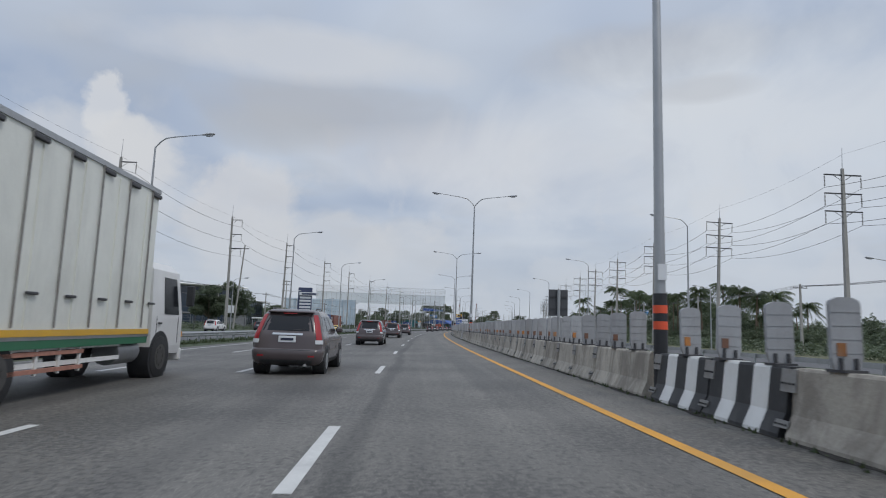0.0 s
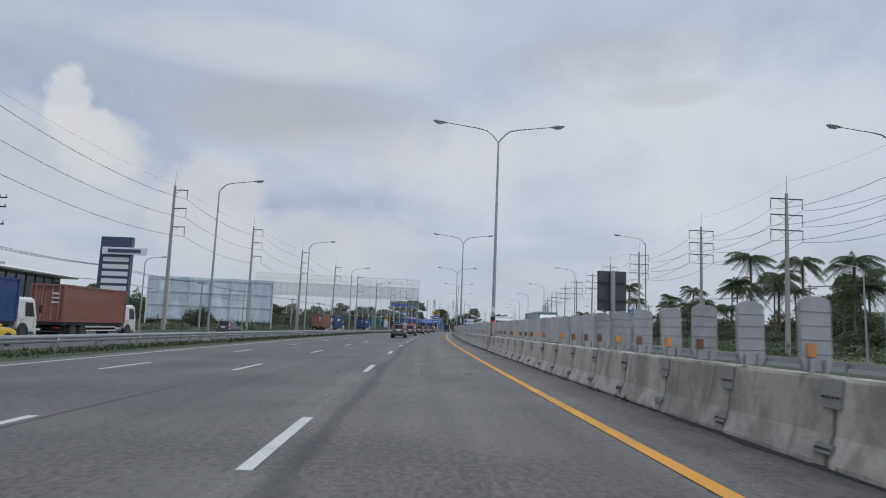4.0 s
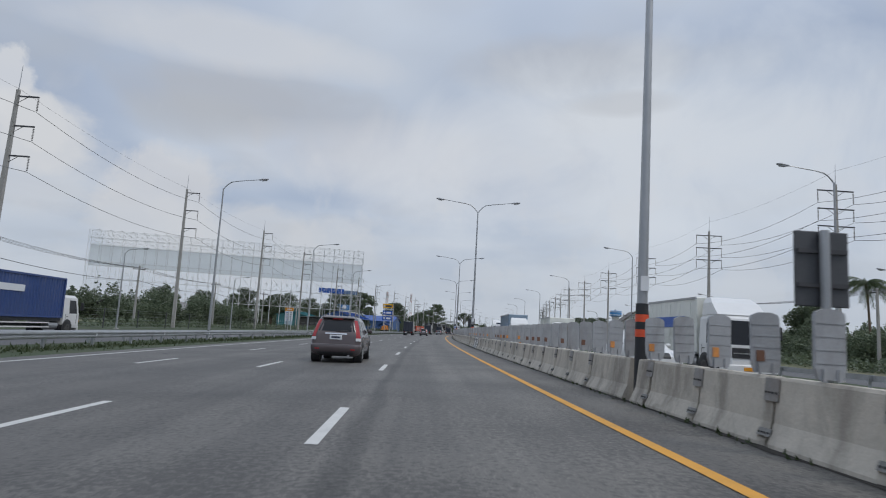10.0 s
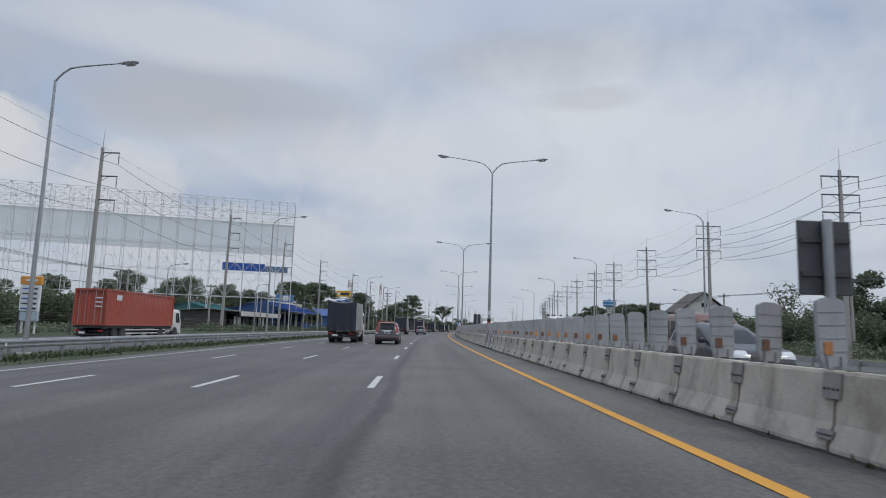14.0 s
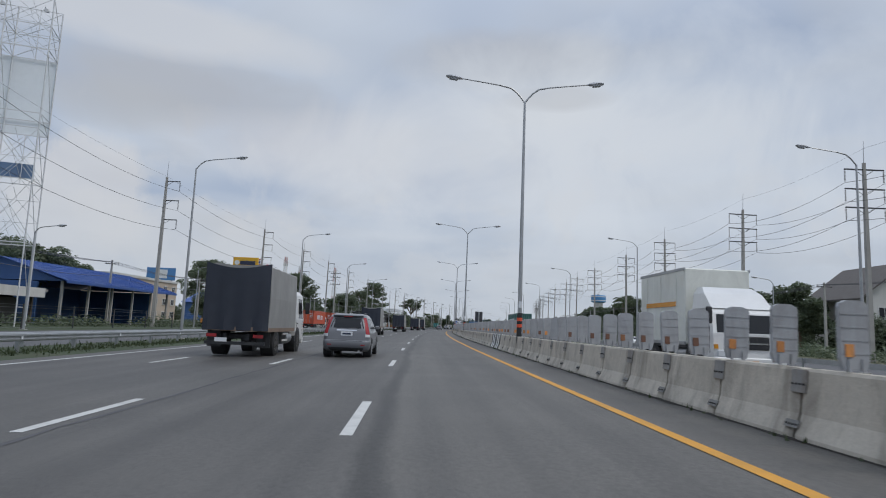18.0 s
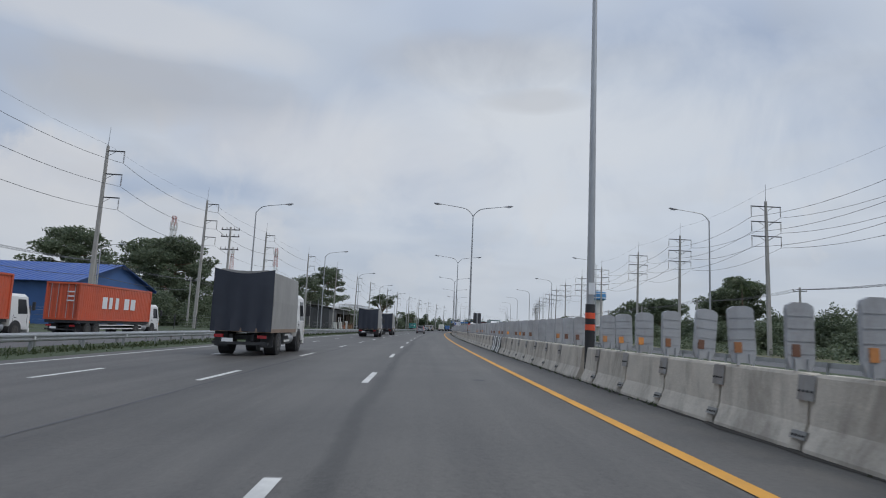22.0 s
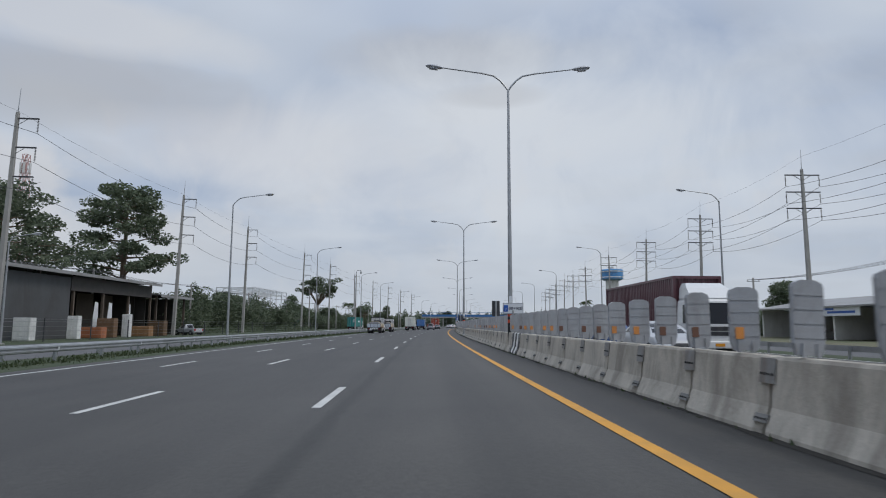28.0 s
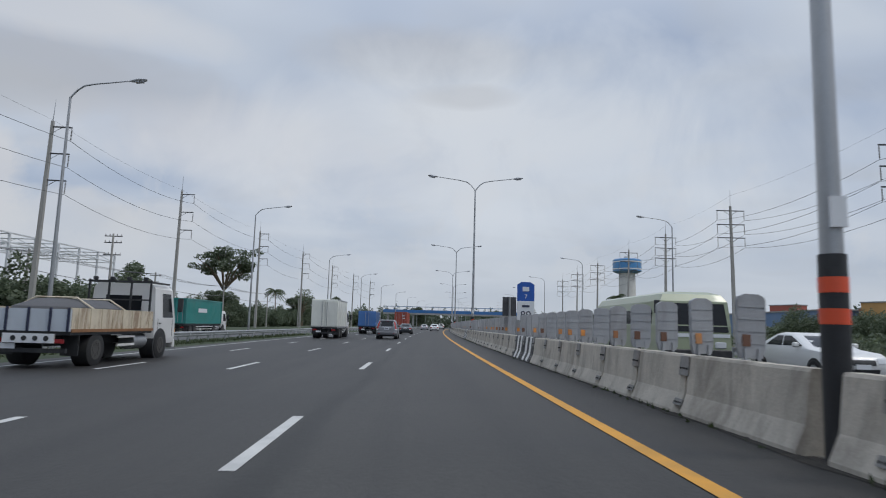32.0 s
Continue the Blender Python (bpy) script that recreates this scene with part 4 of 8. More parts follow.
def line_of(poles, d, arms, sides, name, label, proto):
    spans = Shape()
    poses = [pole_pose(s, d, k) for k, s in enumerate(poles)]
    proto.matrix_basis = poses[0]
    for m in poses[1:]:
        copy_thing(proto, m)
    for a, b in zip(poses, poses[1:]):
        for z in arms:
            for side in sides:
                p = Vector((side * 2.05, 0, z - 1.4))
                spans.tube(cable(a @ p, b @ p, 1.15), 0.028, 3, caps=False)
        p = Vector((0.05, 0, 22.4))
        spans.tube(cable(a @ p, b @ p, 0.6), 0.012, 3, caps=False)
    solo(name, spans, M["wire"], label, "power line", kind="structure")


line_of(LEFT_POLES, -40.2, LA, (1,), "power_line", "sagging dark power cables between one-sided concrete poles", lp)
line_of(RIGHT_POLES, 45.5, RA, (-1, 1), "power_line_opposite", "sagging dark power cables between double-armed concrete poles", rp)

# lower distribution poles with a short cross arm
dp = thing("distribution_pole", "short concrete distribution pole with one cross arm", "utility pole", group="distribution poles")
part("pole", Shape().loft([[(sx * w, sy * w, z) for sx, sy in ((-1, -1), (1, -1), (1, 1), (-1, 1))] for z, w in ((0, 0.16), (9.6, 0.10))]), M["concrete_pole"], dp)
part("cross_arm", Shape().box(0, 0, 9.0, 2.0, 0.1, 0.1), M["dark_steel"], dp)
pins = Shape()
for x in (-0.9, 0.9):
    pins.tube([(x, 0, 9.1), (x, 0, 9.32)], [0.06, 0.035], 6)
part("insulator_pair", pins, M["porcelain"], dp)
spans = Shape()
poses = [spot(30 + 33.0 * i, -47.5, -0.55) for i in range(33)]
dp.matrix_basis = poses[0]
for m in poses[1:]:
    copy_thing(dp, m)
for a, b in zip(poses, poses[1:]):
    for x in (-0.9, -0.3, 0.4, 0.9):
        spans.tube(cable(a @ Vector((x, 0, 9.3)), b @ Vector((x, 0, 9.3)), 0.5, 6), 0.022, 3, caps=False)
    spans.tube(cable(a @ Vector((0.1, 0, 7.2)), b @ Vector((0.1, 0, 7.2)), 0.55, 6), 0.04, 3, caps=False)
poses = [spot(40 + 36.0 * i, 52.0, -0.55) for i in range(24)]
for m in poses:
    copy_thing(dp, m)
for a, b in zip(poses, poses[1:]):
    for x in (-0.9, -0.3, 0.4, 0.9):
        spans.tube(cable(a @ Vector((x, 0, 9.3)), b @ Vector((x, 0, 9.3)), 0.5, 6), 0.022, 3, caps=False)
solo("distribution_cables", spans, M["wire"], "thin low cables between the short poles", "power line", kind="structure")


# ---- kilometre boards and sign backs on the median ----
def words(text, size, material, m, parent, name="lettering", align="CENTER", depth=0.004):
    cu = bpy.data.curves.new("text", "FONT")
    cu.body, cu.size, cu.align_x, cu.align_y, cu.extrude = text, size, align, "CENTER", depth
    tmp = bpy.data.objects.new("text", cu)
    scene.collection.objects.link(tmp)
    me = bpy.data.meshes.new_from_object(tmp.evaluated_get(bpy.context.evaluated_depsgraph_get()))
    bpy.data.objects.remove(tmp)
    me.materials.clear()
    me.materials.append(material)
    ob = part(name, me, None, parent, m=m @ Matrix.Rotation(math.pi / 2, 4, "X"))
    return ob


for k, s in enumerate(SIGN_S):
    label = "88+%d00" % (k + 1) if k < 9 else "89"
    if k == 9:
        continue
    b = thing("kilometre_sign", "white kilometre board with dark numbers and blue shield", "sign", spot(s, POST_D + 0.10, BZ + 0.85) @ Matrix.Scale(1.1, 4), "kilometre boards")
    part("post", Shape().tube([(0, 0, 0), (0, 0, 0.9)], 0.04, 8), M["steel"], b)
    board = part("board", Shape().box(0, 0, 0.75, 0.86, 0.03, 0.47, None, 0.008), M["sign_white"], b, "white board with thin dark border")
    sh = Shape()
    for x, z, w, h in ((0, 0.765, 0.83, 0.012), (0, 1.195, 0.83, 0.012), (-0.41, 0.765, 0.012, 0.44), (0.41, 0.765, 0.012, 0.44)):
        sh.box(x, -0.018, z, w, 0.006, h)
    part("border", sh, M["ink"], board)
    part("shield", Shape().box(-0.30, -0.02, 0.85, 0.18, 0.01, 0.27), M["sign_blue"], board, "blue route shield")
    words("7", 0.15, M["sign_white"], Matrix.Translation((-0.30, -0.028, 0.94)), board, "shield_number")
    words(label, 0.185, M["ink"], Matrix.Translation((0.10, -0.02, 0.98)), board, "numbers")

s = 903.3
b = thing("kilometre_sign", "tall blue and white kilometre marker reading 89", "sign", spot(s, POST_D + 0.10, BZ + 0.85) @ Matrix.Scale(0.86, 4), "kilometre boards")
part("post", Shape().tube([(0, 0, 0), (0, 0, 0.9)], 0.045, 8), M["steel"], b)
part("lower_panel", Shape().box(0, 0, 0.7, 0.78, 0.03, 0.85, None, 0.008), M["sign_white"], b, "white panel")
part("upper_panel", Shape().prism([(-0.39, 1.56), (0.39, 1.56), (0.39, 2.3), (0.2, 2.42), (-0.2, 2.42), (-0.39, 2.3)], -0.015, 0.015), M["sign_blue"], b, "blue panel with white emblem")
words("89", 0.5, M["ink"], Matrix.Translation((0, -0.02, 0.92)), b, "numbers")
words("7", 0.28, M["sign_white"], Matrix.Translation((0, -0.02, 1.75)), b, "shield_number")
part("emblem", Shape().box(0, -0.02, 2.0, 0.3, 0.008, 0.2), M["sign_white"], b, "white emblem")
part("caption_bar", Shape().box(0, -0.02, 1.28, 0.34, 0.008, 0.1), M["ink"], b, "dark caption bar")


def sign_back(s, d, w, h, z, turn=0.0):
    b = thing("road_sign", "road sign seen from behind, dark board on pole", "sign", spot(s, d, BZ + 0.85, turn), "sign backs")
    part("pole", Shape().tube([(0, 0, 0), (0, 0, z + h)], 0.055, 8), M["steel"], b, "pale steel pole")
    board = part("board", Shape().box(0, 0.07, z, w, 0.03, h, None, 0.01), M["sign_back"], b, "dark back of a sign board")
    for zz in (0.25, 0.7):
        part("rib", Shape().box(0, 0.04, z + h * zz, w * 0.92, 0.03, 0.05), M["dark_steel"], board)
    return b


# ---- trees, palms, bushes ----
def leaf_cloud(rng, centres, size, flat=0.5):
    """Small leaf faces, one bent pair of triangles each, turned at random round the centres."""
    n = len(centres)
    a = rng.normal(size=(n, 3))
    a[:, 2] *= flat
    a /= np.linalg.norm(a, axis=1)[:, None]
    b = np.cross(a, rng.normal(size=(n, 3)))
    b /= np.linalg.norm(b, axis=1)[:, None]
    k = size * rng.uniform(0.6, 1.35, size=(n, 1))
    v = np.stack([centres - a * k, centres - b * k * 0.5, centres + a * k, centres + b * k * 0.5], 1).reshape(-1, 3)
    f = np.arange(4 * n).reshape(-1, 4)
    return v.tolist(), [tuple(q) for q in f.tolist()]


def crown_points(rng, blobs, count):
    """Points scattered in the outer shells of the given blobs (x, y, z, rx, rz)."""
    pts = []
    vol = np.array([b[3] ** 2 * b[4] for b in blobs]) ** 0.8
    for b, c in zip(blobs, (count * vol / vol.sum()).astype(int)):
        d = rng.normal(size=(c, 3))
        d /= np.linalg.norm(d, axis=1)[:, None]
        r = rng.uniform(0.55, 1.05, size=(c, 1)) ** 0.6
        wob = 1 + 0.25 * np.sin(d[:, :1] * 5 + b[0]) * np.cos(d[:, 1:2] * 6 + b[1])
        pts.append(np.array(b[:3]) + d * r * wob * np.array([b[3], b[3], b[4]]))
    return np.concatenate(pts)


def make_tree(seed, height, spread, trunk, leaves, size, umbrella=False):
    rng = np.random.default_rng(seed)
    wood, blobs = Shape(), []
    lean = rng.normal(0, 0.03, 2)
    fork = height * trunk
    girth = height * (0.6 if umbrella else 1.0)
    wood.tube([(0, 0, -0.3), (lean[0] * fork * 0.5, lean[1] * fork * 0.5, fork * 0.5), (lean[0] * fork, lean[1] * fork, fork)], [girth * 0.030, girth * 0.023, girth * 0.019], 8)
    limbs = 13 if umbrella else 8
    for i in range(limbs):
        a = 2 * math.pi * (i + rng.uniform(-0.3, 0.3)) / limbs
        reach = spread * rng.uniform(0.55, 0.95)
        z1 = height * (rng.uniform(0.66, 0.93) if umbrella else rng.uniform(trunk + 0.12, 0.92))
        if not umbrella:
            reach *= 1.15 - 0.6 * abs((z1 / height - trunk) / (1 - trunk) - 0.4)
        end = (math.cos(a) * reach, math.sin(a) * reach, z1)
        mid = (end[0] * 0.45, end[1] * 0.45, fork + (z1 - fork) * 0.6)
        wood.tube([(lean[0] * fork, lean[1] * fork, fork * 0.95), mid, end], [height * 0.013, height * 0.008, height * 0.003], 5)
        for k in range(3):
            u = rng.uniform(0.5, 1.1)
            c = (end[0] * u + rng.normal(0, spread * 0.10), end[1] * u + rng.normal(0, spread * 0.10), mid[2] + (z1 - mid[2]) * u + rng.normal(0, height * 0.03))
            r = spread * (rng.uniform(0.13, 0.22) if umbrella else rng.uniform(0.27, 0.42))
            blobs.append((*c, r, r * (0.55 if umbrella else 0.72)))
    for k in range(3):
        blobs.append((rng.normal(0, spread * 0.2), rng.normal(0, spread * 0.2), height * rng.uniform(0.86, 0.95), spread * 0.32, spread * (0.14 if umbrella else 0.24)))
    v, f = leaf_cloud(rng, crown_points(rng, blobs, leaves), size)
    crown = Shape()
    crown.add(v, f)
    return wood.mesh("trunk", M["bark"]), crown.mesh("crown", M["leaf"])


def make_layered_tree(seed, height, spread, trunk, leaves, size):
    """A tall tree whose crown is a stack of separate leafy tiers, with sky between them."""
    rng = np.random.default_rng(seed)
    wood, blobs = Shape(), []
    wood.tube([(0, 0, -0.3), (0.15, 0.1, height * 0.3), (-0.1, 0.2, height * 0.6), (0.1, 0, height * 0.93)], [height * 0.026, height * 0.020, height * 0.012, height * 0.003], 8)
    limbs = 30
    for i in range(limbs):
        u = (i + rng.uniform(0, 0.8)) / limbs
        z0 = height * (trunk + (0.90 - trunk) * u)
        a = i * 2.4 + rng.uniform(-0.4, 0.4)
        reach = spread * rng.uniform(0.62, 1.0) * (0.35 + 0.65 * math.sin(math.pi * min(1.0, 0.28 + 0.70 * u)) ** 0.8)
        rise = rng.uniform(0.02, 0.09) * height
        end = (math.cos(a) * reach, math.sin(a) * reach, z0 + rise)
        mid = (end[0] * 0.5, end[1] * 0.5, z0 + rise * 0.75)
        wood.tube([(0, 0.1, z0), mid, end], [height * 0.007, height * 0.004, height * 0.0015], 4)
        for k in range(3):
            f = rng.uniform(0.45, 1.02)
            r = spread * rng.uniform(0.13, 0.23)
            blobs.append((end[0] * f + rng.normal(0, spread * 0.06), end[1] * f + rng.normal(0, spread * 0.06), z0 + rise * f + rng.normal(0, height * 0.012), r, r * 0.5))
    for k in range(4):
        blobs.append((rng.normal(0, spread * 0.12), rng.normal(0, spread * 0.12), height * rng.uniform(0.88, 0.95), spread * 0.22, spread * 0.14))
    v, f = leaf_cloud(rng, crown_points(rng, blobs, leaves), size)
    crown = Shape()
    crown.add(v, f)
    return wood.mesh("trunk", M["bark"]), crown.mesh("crown", M["leaf"])


TREES = {
    "layered": [make_layered_tree(61, 26.0, 9.6, 0.34, 15000, 0.30), make_layered_tree(62, 19.0, 10.6, 0.36, 13000, 0.27), make_layered_tree(63, 24.0, 13.5, 0.30, 24000, 0.34)],
    "broad": [make_tree(11 + i, 11.0 + i, 5.0 + 0.4 * i, 0.26, 12000, 0.28) for i in range(3)],
    "tall": [make_tree(31, 20.0, 7.6, 0.34, 19000, 0.33), make_tree(32, 17.0, 6.8, 0.30, 16000, 0.32)],
    "umbrella": [make_tree(41, 24.0, 10.5, 0.46, 9000, 0.34, True), make_tree(42, 17.0, 8.5, 0.48, 7500, 0.31, True)],
    "bare": [make_tree(51, 14.0, 4.2, 0.35, 500, 0.34)],
}


def tree(kind, s, d, size=1.0, variant=0, z=-0.6, label="leafy green broadleaf tree"):
    rng = random.Random(int(s * 7 + d * 13))
    wood, crown = TREES[kind][variant % len(TREES[kind])]
    t = thing("tree", label, "tree", spot(s, d, z, rng.uniform(0, 360), size * rng.uniform(0.94, 1.06)), "roadside trees")
    part("trunk", wood, None, t, "brown trunk with spreading limbs")
    part("crown", crown, None, t, "dense uneven green foliage")
    return t


def make_palm(seed, height):
    rng = random.Random(seed)
    wood, fronds = Shape(), Shape()
    lx, ly = rng.uniform(-0.9, 0.9), rng.uniform(-0.6, 0.6)
    path = [(lx * u * u, ly * u * u, height * u) for u in (0, 0.15, 0.4, 0.7, 1.0)]
    wood.tube([(0, 0, -0.3)] + path[1:], [0.24, 0.19, 0.15, 0.13, 0.16], 8)
    top = Vector(path[-1])
    for i in range(27):
        a = i * 2.4 + rng.uniform(-0.2, 0.2)
        rise = rng.uniform(-0.95, 1.2)
        length = rng.uniform(2.7, 3.7)
        out = Vector((math.cos(a), math.sin(a), 0))
        side = Vector((-math.sin(a), math.cos(a), 0))
        spine = []
        for k in range(9):
            u = k / 8
            spine.append(top + out * length * (u * (0.92 if rise > 0.5 else 1.0)) + Vector((0, 0, length * (rise * u * 0.85 - (0.46 + 0.33 * max(rise, 0)) * u * u))))
        fronds.tube(spine, [0.03, 0.028, 0.025, 0.022, 0.02, 0.017, 0.014, 0.011, 0.008], 3, caps=False)
        for k in range(1, 26):
            u = k / 26
            j = min(int(u * 8), 7)
            p = spine[j].lerp(spine[j + 1], u * 8 - j)
            w = 0.74 * math.sin(math.pi * (0.12 + 0.82 * u)) + 0.06
            fwd = (spine[j + 1] - spine[j]).normalized()
            for sg in (-1, 1):
                tip = p + side * sg * w * 0.55 + fwd * w * 0.5 + Vector((0, 0, -w * rng.uniform(0.55, 1.0)))
                fronds.add([p - fwd * 0.05, p + fwd * 0.05, tip + fwd * 0.01, tip - fwd * 0.01], [(0, 1, 2, 3)])
    return wood.mesh("trunk", M["bark"]), fronds.mesh("fronds", M["palm_leaf"])


PALMS = [make_palm(3, 10.5), make_palm(5, 8.8), make_palm(9, 12.0)]


def palm(s, d, size=1.0, variant=0):
    wood, fronds = PALMS[variant % 3]
    t = thing("coconut_palm", "tall coconut palm with drooping feathery fronds", "palm tree", spot(s, d, -0.6, (s * 37) % 360, size), "coconut palms")
    part("trunk", wood, None, t, "slim ringed grey trunk")
    part("fronds", fronds, None, t, "drooping green fronds")
    return t


def make_belt(seed, length, depth, height, leaves, size, material):
    """A stretch of tangled bushes and small trees."""
    rng = np.random.default_rng(seed)
    blobs = []
    for i in range(int(length * 1.1)):
        h = height * rng.uniform(0.35, 1.0) * (1 if rng.random() < 0.8 else 1.3)
        r = rng.uniform(1.2, 2.6)
        blobs.append((rng.uniform(-depth / 2, depth / 2), rng.uniform(-length / 2, length / 2), h * 0.55, r, h * 0.5))
    v, f = leaf_cloud(rng, crown_points(rng, blobs, leaves), size)
    sh = Shape()
    sh.add(v, f)
    return sh.mesh("bushes", material)


BELTS = [make_belt(61 + i, 46.0, 7.0, 5.6, 42000, 0.225, M["leaf"]) for i in range(3)]
LOW = [make_belt(71 + i, 42.0, 4.0, 1.7, 3200, 0.20, M["leaf"]) for i in range(2)]
# distant woods take the foliage whose colour carries the haze
FARWOOD = [make_belt(81 + i, 90.0, 18.0, 11.0, 6500, 0.85, M["leaf_far_hazed"]) for i in range(2)]


def belt(s, d, size=1.0, variant=0, kind="mid", label="tangled belt of green bushes and small trees"):
    me = {"mid": BELTS, "low": LOW, "far": FARWOOD}[kind]
    return tagged(part("bushes", me[variant % len(me)], None, m=spot(s, d, -0.7, 0 if variant % 2 else 180, size)), label, "bushes", kind="stuff")


# tufts of grass along the verge
rng = np.random.default_rng(5)
tuft = Shape()
for i in range(60000):
    s, d = rng.uniform(15, 960), -14.9 - abs(rng.normal(0, 0.9))
    if i % 4 == 0:
        d = rng.uniform(-18.2, -13.3)
    h, w, a = rng.uniform(0.07, 0.24), rng.uniform(0.03, 0.07), rng.uniform(0, 6.28)
    p = at(s, d, -0.45)
    dx, dy = math.cos(a) * w, math.sin(a) * w
    ox, oy = rng.normal(0, 0.08, 2)
    tuft.v += [(p.x - dx, p.y - dy, p.z), (p.x + dx, p.y + dy, p.z), (p.x + ox, p.y + oy, p.z + h)]
    k = len(tuft.v)
    tuft.f.append((k - 3, k - 2, k - 1))
    tuft.smooth.append(False)
solo("grass_tufts", tuft, M["blade"], "rough grass tufts on the verge", "grass", kind="stuff")

# near and far woods, side by side along the plan
for i in range(34):
    s = -20 + 40 * i
    if not 505 < s < 600 and not 150 < s < 240 and not 640 < s < 770:
        belt(s, -72 - 9 * (i % 3), 1.25, i)
    belt(s + 15, 78 + 8 * (i % 3), 1.25 if 330 < s < 900 else 0.9, i + 1)
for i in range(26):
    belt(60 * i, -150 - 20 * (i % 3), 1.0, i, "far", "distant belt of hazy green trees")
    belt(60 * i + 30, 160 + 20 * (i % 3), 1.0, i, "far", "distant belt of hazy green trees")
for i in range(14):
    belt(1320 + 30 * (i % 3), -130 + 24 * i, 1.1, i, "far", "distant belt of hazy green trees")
for s in (735, 765, 785, 815, 905, 925, 945, 985, 1030, 1075):
    belt(s, -53, 0.95, int(s) // 5, label="roadside thicket of dark green bushes")
for s in (330, 372, 300):
    belt(s, -58, 0.75, int(s) // 3, label="roadside thicket of green bushes")
for s in (385, 425, 465, 505, 545, 640, 700, 745, 790):
    belt(s, 60, 0.95, int(s) // 3, label="green bushes beyond the opposite frontage road")

for s, d, k, v in ((150, 64, 1.0, 0), (162, 70, 1.1, 1), (174, 62, 1.05, 2), (183, 66, 1.15, 0), (190, 73, 1.0, 1), (197.7, 62, 1.2, 0), (208.5, 63, 1.2, 1), (218, 70, 1.15, 2), (226.5, 62, 1.35, 0), (238, 72, 1.3, 1), (247, 66, 1.35, 2), (258, 62, 1.5, 2), (268, 72, 1.5, 0), (293, 63, 1.05, 1), (303, 70, 1.1, 0), (318, 66, 1.1, 2), (353, 62, 1.55, 2), (380, 62, 1.15, 0), (461, 62, 1.35, 1), (735, 66, 1.2, 2), (789, -57, 1.15, 0), (797, -60, 1.25, 1), (812, -60, 1.3, 1), (1120, -66, 1.3, 0), (1140, 70, 1.3, 2)):
    palm(s, d, k, v)
for s, d, k, size, v in ((205, 82, "broad", 1.0, 0), (225, 84, "broad", 1.1, 1), (262, 82, "broad", 1.1, 2), (408, 70, "broad", 1.0, 0), (440, 72, "broad", 0.85, 1), (491, 68, "broad", 0.95, 2), (520, 70, "bare", 0.9, 0), (622, 72, "broad", 1.15, 0), (640, 70, "broad", 1.1, 1), (655, 68, "tall", 0.75, 1), (747, 70, "tall", 0.8, 0), (760, 74, "broad", 1.2, 2), (800, 70, "broad", 1.15, 1), (822, 68, "broad", 1.15, 0), (848, 72, "broad", 1.1, 2), (905, 78, "broad", 1.0, 1),
                         (345, -66, "broad", 0.7, 0), (372, -68, "broad", 0.72, 1), (500, -96, "broad", 0.8, 1), (596, -86, "layered", 0.84, 1), (606, -97, "tall", 0.85, 1), (613, -80, "layered", 0.80, 1), (602, -112, "tall", 0.9, 0), (588, -126, "tall", 0.85, 1), (622, -104, "tall", 0.8, 0), (578, -140, "tall", 0.9, 1), (600, -66, "broad", 1.1, 1), (618, -72, "umbrella", 0.7, 1), (664, -62, "broad", 0.62, 1), (672, -66, "broad", 0.7, 2), (804, -124, "layered", 1.33, 2), (853, -125, "layered", 1.50, 2), (722, -62, "broad", 0.66, 1), (735, -58, "broad", 0.82, 2), (748, -62, "layered", 0.85, 2), (768, -60, "broad", 0.72, 0), (779, -62, "broad", 0.8, 1), (790, -58, "broad", 0.95, 0), (806, -57, "broad", 1.25, 1), (895, -60, "broad", 0.66, 1), (849, -57, "layered", 1.02, 1), (838, -62, "layered", 0.95, 1), (878, -55.5, "layered", 1.04, 0), (886, -66, "broad", 0.7, 2), (925, -62, "broad", 0.85, 0), (950, -64, "broad", 0.9, 1), (1010, -62, "broad", 1.0, 2), (1045, -58, "broad", 0.8, 1), (1096, -77, "umbrella", 1.18, 0), (1150, -64, "bare", 1.2, 0), (1165, -70, "broad", 1.2, 1), (1190, -60, "broad", 1.1, 2), (1290, -30, "broad", 1.2, 0), (1330, 20, "broad", 1.1, 1)):
    tree(k, s, d, size, v, label={"umbrella": "spreading flat-topped rain tree with open crown", "layered": "tall tree with airy layered green crown", "tall": "tall dark green tree with dense crown", "bare": "thin tree with sparse leaves"}.get(k, "leafy green broadleaf tree"))


prng = random.Random(77)
for i in range(30):
    palm(prng.uniform(150, 345), prng.uniform(60, 78), prng.uniform(0.95, 1.3), i)
for i in range(12):
    palm(prng.uniform(140, 330), prng.uniform(58, 70), prng.uniform(0.6, 0.85), i + 1)
for s in (180, 222, 264, 306):
    belt(s, 74, 1.15, int(s) // 6, label="dark green undergrowth below the palms")
for s, d, k, v in ((160, -48.5, 0.85, 0), (171, -48.5, 0.80, 2), (252, -62, 0.62, 1), (262, -66, 0.7, 0), (622, -82, 1.2, 0)):
    tree("broad", s, d, k, v, label="full dark green broadleaf tree")


for i in range(22):
    s = 60 + 42 * i
    if not 800 < s < 880 and not 670 < s < 715:
        belt(s, -41.5 if i % 2 else -43.5, 0.9, i, "low", "low weedy shrubs along the fence")
    if 780 < s < 880:
        continue
    belt(s + 12, 49.5 if i % 3 else 47.5, 1.15, i + 1, "low", "low shrubs beyond the opposite frontage road")
for s in (120, 160, 200, 240, 282, 324):
    belt(s, 62, 0.62, int(s) // 7, label="thick green undergrowth in front of the palms")


